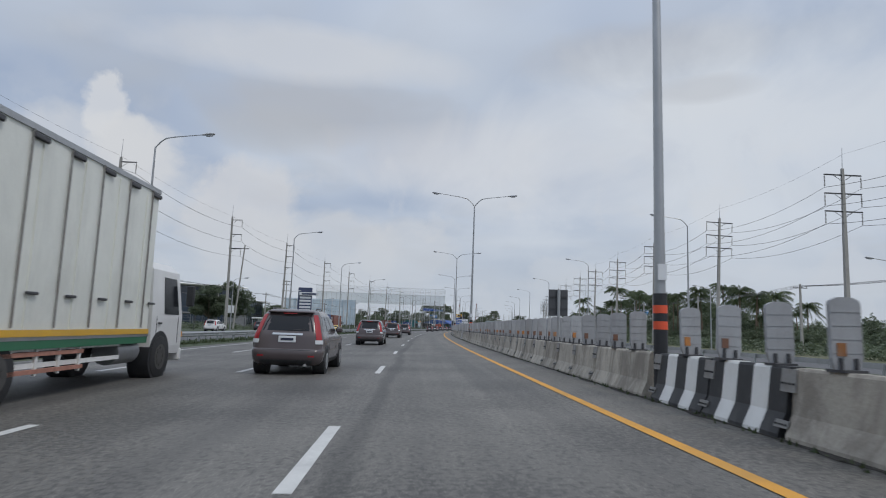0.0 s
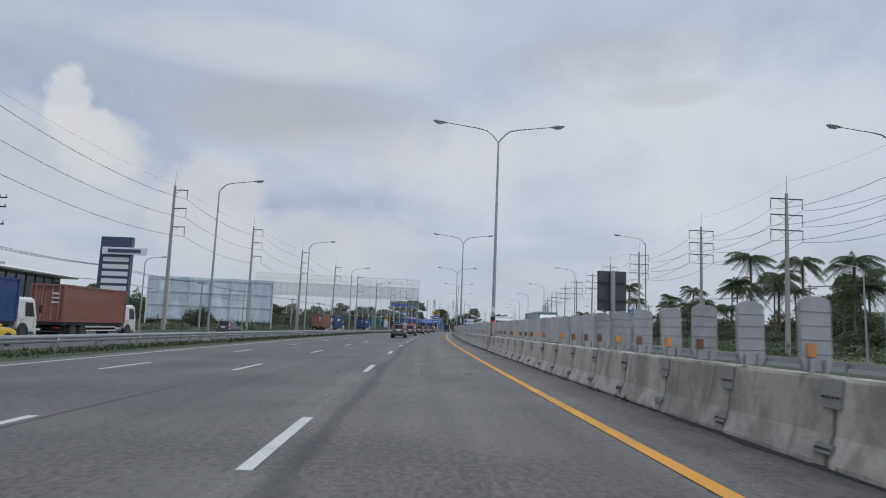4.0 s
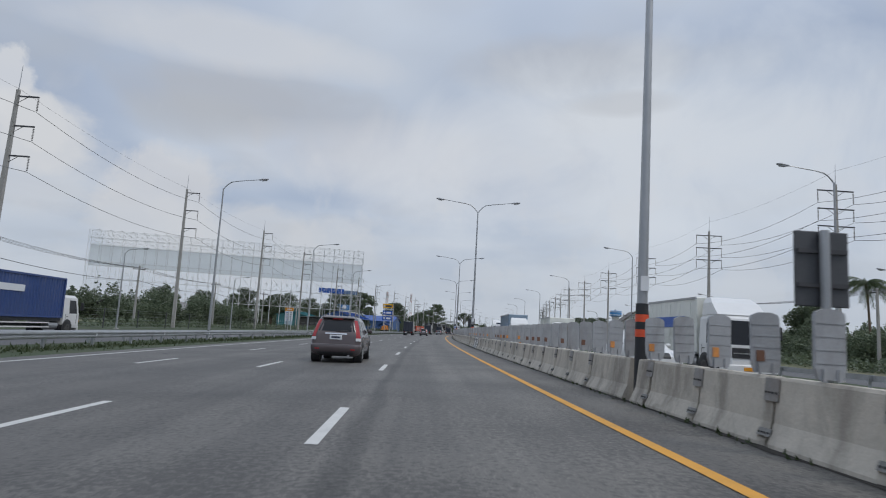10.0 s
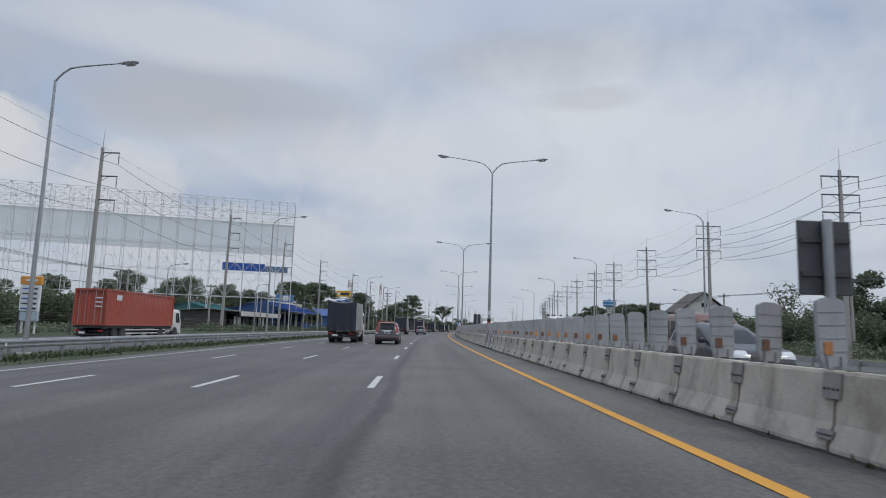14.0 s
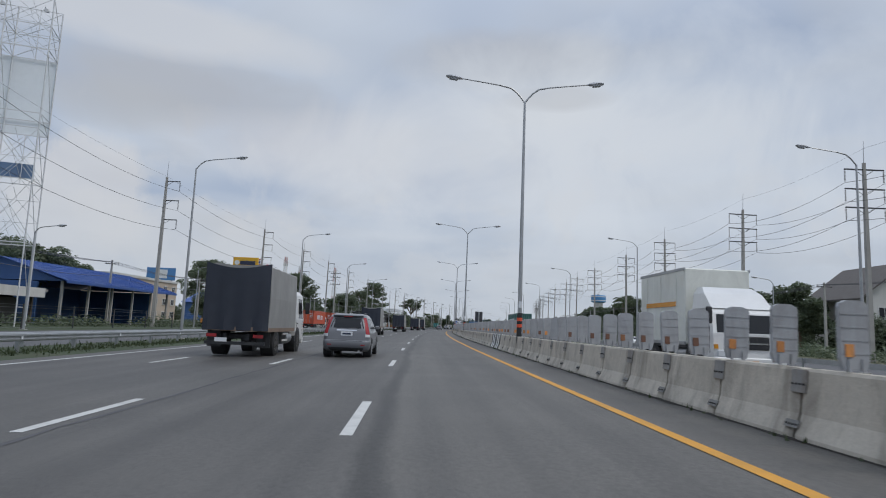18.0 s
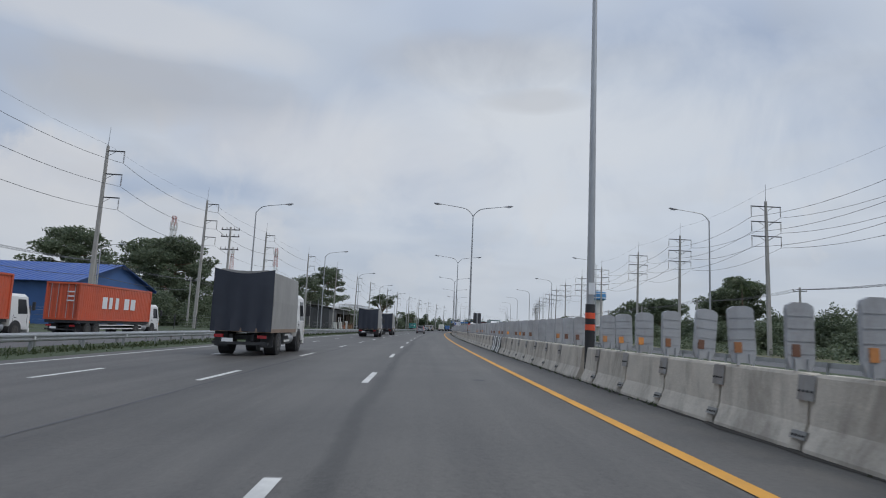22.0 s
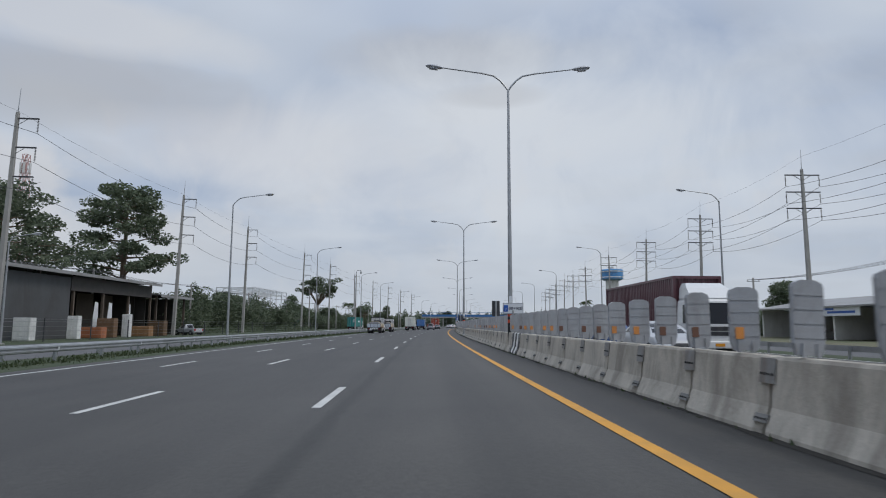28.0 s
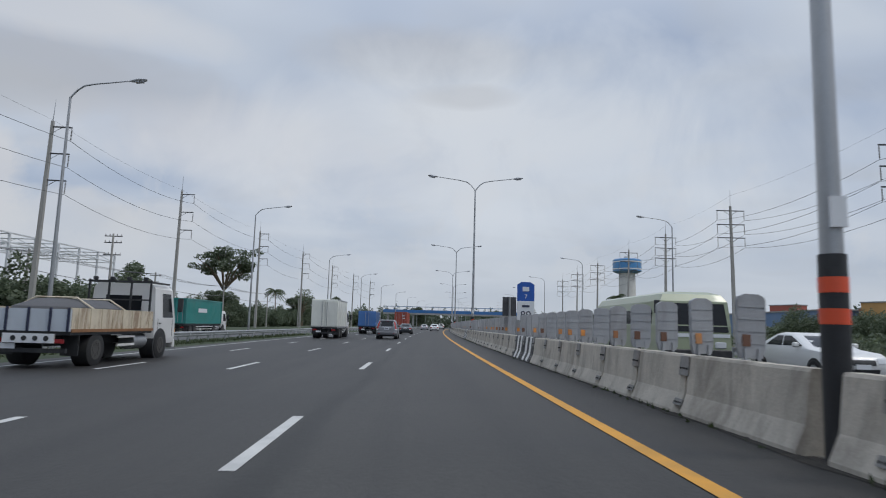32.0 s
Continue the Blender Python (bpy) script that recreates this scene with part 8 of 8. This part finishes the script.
car("suv", "slate grey SUV ahead near the lattice billboard", GREY, "suv", spot(525.0, -3.1, lane(-3.1)))
car("suv", "grey SUV ahead in the second lane", GREY, "suv", spot(741.0, -2.7, lane(-2.7)))
car("suv", "slate grey SUV well ahead in the second lane", GREY, "suv", spot(936.0, -2.8, lane(-2.8)))
truck("flatbed_truck", "white flatbed truck with blue tail rails and covered load", WHITE, spot(880.5, -10.3, lane(-10.3)), "flatbed", 7.4)

# on the frontage road
FZ = -0.47
truck("container_truck", "white truck with a blue container", WHITE, spot(288.4, -25.4, FZ), "container", 12.0, BLUEC, 2.6, bars=((-0.6, 1.5, 2.6, 0.4),))
truck("container_truck", "truck with a brown container behind the blue one", WHITE, spot(275.5, -25.6, FZ), "container", 10.5, RUSTC, 2.6)
truck("container_truck", "white truck with a red container", WHITE, spot(449.5, -25.0, FZ), "container", 14.0, REDC, 2.65, bars=((-4.2, 1.9, 0.8, 0.4),))
truck("container_truck", "white truck with a bright orange container with white letter bars", WHITE, spot(635.0, -26.0, FZ), "container", 13.6, ORANGEC, 2.65, bars=((2.4, 0.9, 0.8, 0.9), (1.3, 0.9, 0.8, 0.9), (-0.3, 0.9, 0.5, 0.9), (-1.3, 0.9, 0.5, 0.9), (-2.2, 0.9, 0.7, 0.9)))
truck("container_truck", "white truck with an orange container beside the blue hall", WHITE, spot(653.8, -26.0, FZ), "container", 13.6, ORANGEC, 2.65, bars=((2.4, 0.9, 0.8, 0.9), (1.3, 0.9, 0.8, 0.9), (-0.3, 0.9, 0.5, 0.9), (-1.3, 0.9, 0.5, 0.9), (-2.2, 0.9, 0.7, 0.9)))
truck("container_truck", "truck with a teal container parked by the fence", WHITE, spot(952.0, -26.0, FZ), "container", 13.0, TEALC, 2.6, bars=((-0.8, 1.2, 2.6, 0.45),))
truck("container_truck", "white truck with a dark blue container before the totem", WHITE, spot(171.0, -26.2, FZ), "container", 12.0, BLUEC, 2.6, bars=((-0.6, 1.5, 2.6, 0.4),))
truck("container_truck", "white truck with a blue container beside the low bushes", WHITE, spot(331.5, -25.5, FZ), "container", 12.0, BLUEC, 2.6, bars=((-0.6, 1.5, 2.6, 0.4),))
truck("container_truck", "truck with a brown container ahead of the blue one", WHITE, spot(185.5, -26.4, FZ), "container", 11.0, RUSTC, 2.6)
car("taxi", "bright yellow taxi on the frontage road", paint("yellow_paint", (0.70, 0.45, 0.03), 0.1), "sedan", spot(167.0, -22.0, FZ))
car("suv", "dark SUV on the frontage road", DARK, "suv", spot(212.0, -24.0, FZ))
car("pickup", "white pickup parked by the fence", WHITE, "pickup", spot(160.0, -31.0, FZ))

crane = thing("mobile_crane", "orange mobile crane with folded boom", "crane", spot(611.0, -38.5, FZ, 2))
part("chassis", Shape().box(0, 0, 0.7, 2.5, 10.0, 0.7, None, 0.05), B["orange_machine"], crane)
part("cab", Shape().box(0.5, 3.6, 1.4, 1.3, 2.0, 1.5, None, 0.1), B["orange_machine"], crane)
part("engine_housing", Shape().box(0, -2.2, 1.4, 2.2, 3.4, 1.3, None, 0.1), B["orange_machine"], crane)
part("boom", Shape().loft([[(-0.3, -3.0, 2.7), (0.3, -3.0, 2.7), (0.3, -3.0, 3.4), (-0.3, -3.0, 3.4)], [(-0.2, 6.5, 2.6), (0.2, 6.5, 2.6), (0.2, 6.5, 3.0), (-0.2, 6.5, 3.0)]]), B["orange_machine"], crane)
part("cab_glass", Shape().box(1.16, 3.6, 2.0, 0.03, 1.5, 0.7), M["glass"], crane)
for y in (-3.6, -2.2, 2.0, 3.4):
    for sg in (-1, 1):
        wheel(crane, sg * 1.1, y, 0.6, 0.45, sg, True)

# on the opposite carriageway, coming the other way
def facing(s, d):
    return spot(s, d, road_z(d), 180)


car("pickup", "dark blue pickup beyond the median", DARK, "pickup", facing(101.0, 9.0))
car("pickup", "black pickup beyond the median", DARK, "pickup", facing(112.0, 12.4))
truck("box_truck", "white light truck with tarpaulin body", WHITE, facing(214.0, 9.5), "box", 6.2, BOXW, 2.0)
truck("container_truck", "white tractor with pale grey container", WHITE, facing(214.5, 14.6), "container", 12.5, PALEC, 2.6, deflector=True)
car("sedan", "red sedan beyond the median", REDP, "sedan", facing(256.8, 8.4))
truck("box_truck", "white box truck with blue side lettering bars", WHITE, facing(322.0, 13.4), "box", 8.0, BOXW, 2.5, deflector=True, bars=((0.0, 1.2, 3.6, 0.5),))
car("pickup", "white pickup beyond the median", WHITE, "pickup", facing(318.0, 8.8))
car("sedan", "white sedan beyond the median", WHITE, "sedan", facing(335.8, 8.6))
truck("box_truck", "white covered truck beyond the median", WHITE, facing(352.0, 12.8), "box", 7.0, BOXW, 2.2)
truck("box_truck", "grey-blue box truck with white cab", WHITE, facing(375.0, 11.4), "box", 12.0, paint("grey_blue_box", (0.22, 0.30, 0.38)), 2.9, deflector=True)
truck("tractor_truck", "white tractor truck with wide visor", WHITE, facing(402.5, 11.6), "flatbed", 8.6, RUSTC, 2.2, deflector=True, nose_mark=True, cab_high=3.0)
truck("car_carrier", "white carrier truck with flat deck", WHITE, facing(455.0, 12.0), "flatbed", 8.6)
car("van", "brown and red minivan beyond the median", paint("brown_van_paint", (0.16, 0.065, 0.045)), "van", facing(420.5, 11.3))
car("suv", "white SUV beyond the median", WHITE, "suv", facing(481.0, 8.9))
truck("box_truck", "white light truck with tall yellow-striped box", WHITE, facing(522.0, 10.4), "box", 6.6, BOXW, 2.75, bars=((0.0, 1.4, 3.0, 0.18),), deflector=True, cab_high=2.3)
car("suv", "dark SUV beyond the median", DARK, "suv", facing(545.0, 9.2))
truck("container_truck", "white tractor with green container", WHITE, facing(602.0, 14.8), "container", 13.5, GREENC, 2.7, bars=((-3.4, 1.3, 0.8, 0.6), (-2.3, 1.3, 0.8, 0.6), (-1.2, 1.3, 0.8, 0.6), (0.6, 1.3, 0.8, 0.6), (1.7, 1.3, 0.8, 0.6), (2.8, 1.3, 0.8, 0.6)))
car("van", "white passenger van with dark windows", WHITE, "van", facing(674.2, 10.3))
car("sedan", "dark grey sedan beyond the median", DARK, "sedan", facing(737.0, 9.4))
bus("coach", "white coach with large dark windscreen", WHITE, facing(772.4, 10.2))
truck("container_truck", "white tractor with pale container with dark letter bars", WHITE, facing(752.0, 14.2), "container", 13.5, PALEC, 2.6, deflector=True)
truck("container_truck", "white tractor with maroon container", WHITE, facing(803.4, 14.2), "container", 14.0, MAROONC, 2.65, deflector=True)
car("pickup", "blue pickup beyond the median", paint("blue_paint", (0.03, 0.08, 0.22)), "pickup", facing(797.0, 9.0))
bus("minibus", "pale green minibus with white roof", paint("pale_green_paint", (0.33, 0.37, 0.25), 0.15), facing(904.5, 9.9), 8.0, 2.7)
car("sedan", "white sedan behind the minibus", WHITE, "sedan", facing(899.0, 13.0))
car("suv", "silver SUV far on the opposite side", SILVER, "suv", facing(950.0, 9.2))
car("suv", "white SUV passing beyond the median", WHITE, "suv", facing(229.4, 9.0))
car("suv", "dark SUV following the minivan beyond the median", DARK, "suv", facing(413.8, 8.8))
car("sedan", "white sedan on the opposite frontage road", WHITE, "sedan", spot(600.5, 33.0, -0.55, 180))
car("sedan", "silver sedan beside the blue pickup beyond the median", SILVER, "sedan", facing(790.0, 9.0))
car("suv", "white SUV on the opposite frontage road", WHITE, "suv", spot(900.5, 33.0, -0.55, 180))
car("suv", "white SUV parked beside the frontage road", WHITE, "suv", spot(118.0, -31.0, FZ))
car("suv", "dark SUV parked beside the fence", DARK, "suv", spot(142.0, -31.2, FZ))
car("pickup", "grey pickup parked before the long shed", SILVER, "pickup", spot(868.5, -39.3, -0.55, 60))
car("van", "white van on the opposite frontage road", WHITE, "van", spot(851.7, 36.0, -0.55, 180))


# ---- sign backs on the median ----
for s in (46.0, 98.2, 148.5, 198.5, 248.5, 299.4, 352.2, 397.9, 402.4, 450.7, 499.4, 551.3, 602.1, 652.6, 700.0, 751.0, 802.5, 854.6, 907.5):
    sign_back(s, POST_D + 0.05, 0.44 if s == 802.5 else 0.63, 0.86, 0.83)

# ---- repairs, cracks and marks on the carriageway ----
rng = random.Random(17)


def wander(s0, s1, d0, amp, w0, step=0.8):
    """A wandering sealed crack along the lane."""
    sh = Shape()
    n = int((s1 - s0) / step)
    d = d0
    pts = []
    for i in range(n + 1):
        d += rng.gauss(0, amp * 0.4) + (d0 - d) * 0.12
        pts.append((s0 + (s1 - s0) * i / n, d, w0 * rng.uniform(0.5, 1.4)))
    for s, dd, w in pts:
        z = road_z(dd) + 0.005
        sh.v += [tuple(at(s, dd - w / 2, z)), tuple(at(s, dd + w / 2, z))]
    sh.f = [(2 * i, 2 * i + 1, 2 * i + 3, 2 * i + 2) for i in range(n)]
    sh.smooth = [False] * n
    return sh


for s0, s1, d, amp, w in ((500, 640, -4.5, 0.05, 0.07), (90, 150, -4.6, 0.05, 0.05), (640, 700, -8.2, 0.04, 0.06)):
    solo("crack_sealing", wander(s0, s1, d, amp, w), M["patch"], "dark wandering sealed crack along the lane", "road crack", kind="structure")
for i in range(46):
    s, d = rng.uniform(30, 760), rng.uniform(-11.0, 2.2)
    z = road_z(d) + 0.0045
    if i % 12 == 0:
        sh = wander(s, s + rng.uniform(2, 7), d, 0.025, 0.03, 0.3)
        solo("crack", sh, M["sealer"], "short dark crack in the asphalt", "road crack", kind="structure")
    else:
        rad, k = rng.uniform(0.05, 0.16), 15
        sh = Shape()
        ring = [tuple(at(s + rad * 1.8 * math.sin(a) * rng.uniform(0.6, 1.2), d + rad * math.cos(a) * rng.uniform(0.6, 1.2), z)) for a in [2 * math.pi * j / k for j in range(k)]]
        sh.add(ring, [tuple(range(k))])
        solo("oil_stain", sh, M["patch"], "dark irregular stain on the asphalt", "road stain", kind="structure")
# curved tyre mark and a scrap beside the barrier
sh = Shape()
for i in range(9):
    u = i / 8
    s, d = 275.2 + 1.0 * u - 1.9 * u * u, -2.35 + 0.95 * u
    w = 0.05 * math.sin(math.pi * (0.1 + 0.85 * u)) + 0.01
    sh.v += [tuple(at(s - w, d, road_z(d) + 0.006)), tuple(at(s + w, d, road_z(d) + 0.006))]
sh.f = [(2 * i, 2 * i + 1, 2 * i + 3, 2 * i + 2) for i in range(8)]
sh.smooth = [False] * 8
solo("tyre_mark", sh, M["sealer"], "dark curved tyre mark on the lane", "road mark", kind="structure")
scrap = Shape()
for i in range(7):
    scrap.box(rng.uniform(-0.25, 0.25), rng.uniform(-0.12, 0.12), 0, rng.uniform(0.1, 0.3), rng.uniform(0.08, 0.2), rng.uniform(0.03, 0.09), Matrix.Rotation(rng.uniform(0, 3), 4, "Z"), 0.01)
solo("tyre_scrap", scrap, M["rubber"], "scrap of black tyre beside the barrier", "debris", m=spot(277.3, 3.9, road_z(3.9)))
# weeds and grit along the foot of the barrier
grit = Shape()
for i in range(5200):
    s, d = rng.uniform(25, 940), POST_D - 0.31 - abs(rng.gauss(0, 0.06))
    if i % 3 and int(s / 44.6) * 44.6 + 37.4 - s > 6:
        continue
    p = at(s, d, road_z(d) + 0.004)
    a, h = rng.uniform(0, 6.28), rng.uniform(0.02, 0.09)
    grit.v += [(p.x - 0.03 * math.cos(a), p.y - 0.03 * math.sin(a), p.z), (p.x + 0.03 * math.cos(a), p.y + 0.03 * math.sin(a), p.z), (p.x + rng.gauss(0, 0.03), p.y + rng.gauss(0, 0.03), p.z + h)]
    k = len(grit.v)
    grit.f.append((k - 3, k - 2, k - 1))
    grit.smooth.append(False)
solo("weeds", grit, M["blade"], "small weeds and grit along the barrier's foot", "weeds", kind="stuff")
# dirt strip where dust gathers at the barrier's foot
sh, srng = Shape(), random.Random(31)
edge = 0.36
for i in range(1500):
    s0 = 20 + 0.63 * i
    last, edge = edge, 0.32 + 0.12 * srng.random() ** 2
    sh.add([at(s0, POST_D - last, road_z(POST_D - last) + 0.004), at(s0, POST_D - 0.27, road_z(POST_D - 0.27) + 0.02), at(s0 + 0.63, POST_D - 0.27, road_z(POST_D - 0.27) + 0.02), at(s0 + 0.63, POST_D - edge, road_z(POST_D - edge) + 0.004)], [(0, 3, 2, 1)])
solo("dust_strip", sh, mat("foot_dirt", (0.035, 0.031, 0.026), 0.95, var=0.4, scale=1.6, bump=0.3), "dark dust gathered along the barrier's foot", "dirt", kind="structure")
# overhead camera pole
c = thing("camera_pole", "tall grey steel pole with a small traffic camera", "camera pole", spot(902, -17.5, -0.45))
part("pole", Shape().tube([(0, 0, 0), (0, 0, 6.0), (0, 0, 12.6)], [0.16, 0.13, 0.10], 10), M["concrete_pole"], c)
part("bracket", Shape().tube([(0, 0, 12.55), (0, 0, 13.1), (0.2, 0, 13.4), (0.6, 0, 13.5), (0.95, 0, 13.4), (1.02, 0, 13.2)], 0.05, 8), M["dark_steel"], c, "curved pipe bracket")
part("camera", Shape().tube([(1.02, 0, 13.25), (1.02, 0, 13.0), (1.02, 0, 12.8), (1.02, 0, 12.7)], [0.12, 0.19, 0.17, 0.06], 12), M["steel"], c, "grey dome camera")
# white kiosk by the fence
k = thing("kiosk", "small white roadside kiosk with overhanging flat roof", "kiosk", spot(164.5, -37.6, -0.55))
part("wall", Shape().box(0, 0, 0, 2.6, 2.6, 2.3), B["wall_white"], k)
part("roof", Shape().box(0, 0, 2.3, 4.6, 4.2, 0.35, None, 0.05), M["white"], k, "white flat roof with sign edge")
part("hatch", Shape().box(1.31, 0, 0.9, 0.04, 1.6, 1.0), M["glass"], k, "dark serving hatch")
for sx, sy in ((-1, -1), (1, -1), (1, 1), (-1, 1)):
    part("post", Shape().tube([(sx * 2.1, sy * 1.9, 0), (sx * 2.1, sy * 1.9, 2.3)], 0.05, 6), M["steel"], k)
# transformer platform between two poles
k = thing("transformer_pole", "pair of concrete poles carrying a pale transformer box", "utility pole", spot(150.6, -39.6, -0.55))
part("pole", Shape().tube([(0.0, 0, 0), (1.2, 0.0, 17.0)], [0.2, 0.13], 8), M["concrete_pole"], k)
part("cross_arm", Shape().box(0, 0, 16.2, 4.2, 0.14, 0.14), M["dark_steel"], k)
part("transformer_box", Shape().box(-0.6, -0.3, 3.2, 1.1, 0.9, 1.5, None, 0.05), M["sign_white"], k, "pale metal transformer box")
# taller double-armed distribution poles
for s, d, grow in ((195, -42.0, 1.0), (722, -40.2, 1.5), (965, -43.5, 1.0)):
    k = thing("distribution_pole", "concrete distribution pole with stacked double cross arms", "utility pole", spot(s, d, -0.55, 0, grow), "distribution poles")
    part("pole", Shape().tube([(0, 0, 0), (0, 0, 13.2)], [0.2, 0.13], 8), M["concrete_pole"], k)
    for z in (12.8, 11.9, 10.2):
        part("cross_arm", Shape().box(0, 0.1, z, 2.4, 0.12, 0.12), M["dark_steel"], k)
        for x in (-1.1, -0.5, 0.5, 1.1):
            part("insulator", Shape().tube([(x, 0.1, z + 0.12), (x, 0.1, z + 0.38)], [0.07, 0.045], 6), M["porcelain"], k)
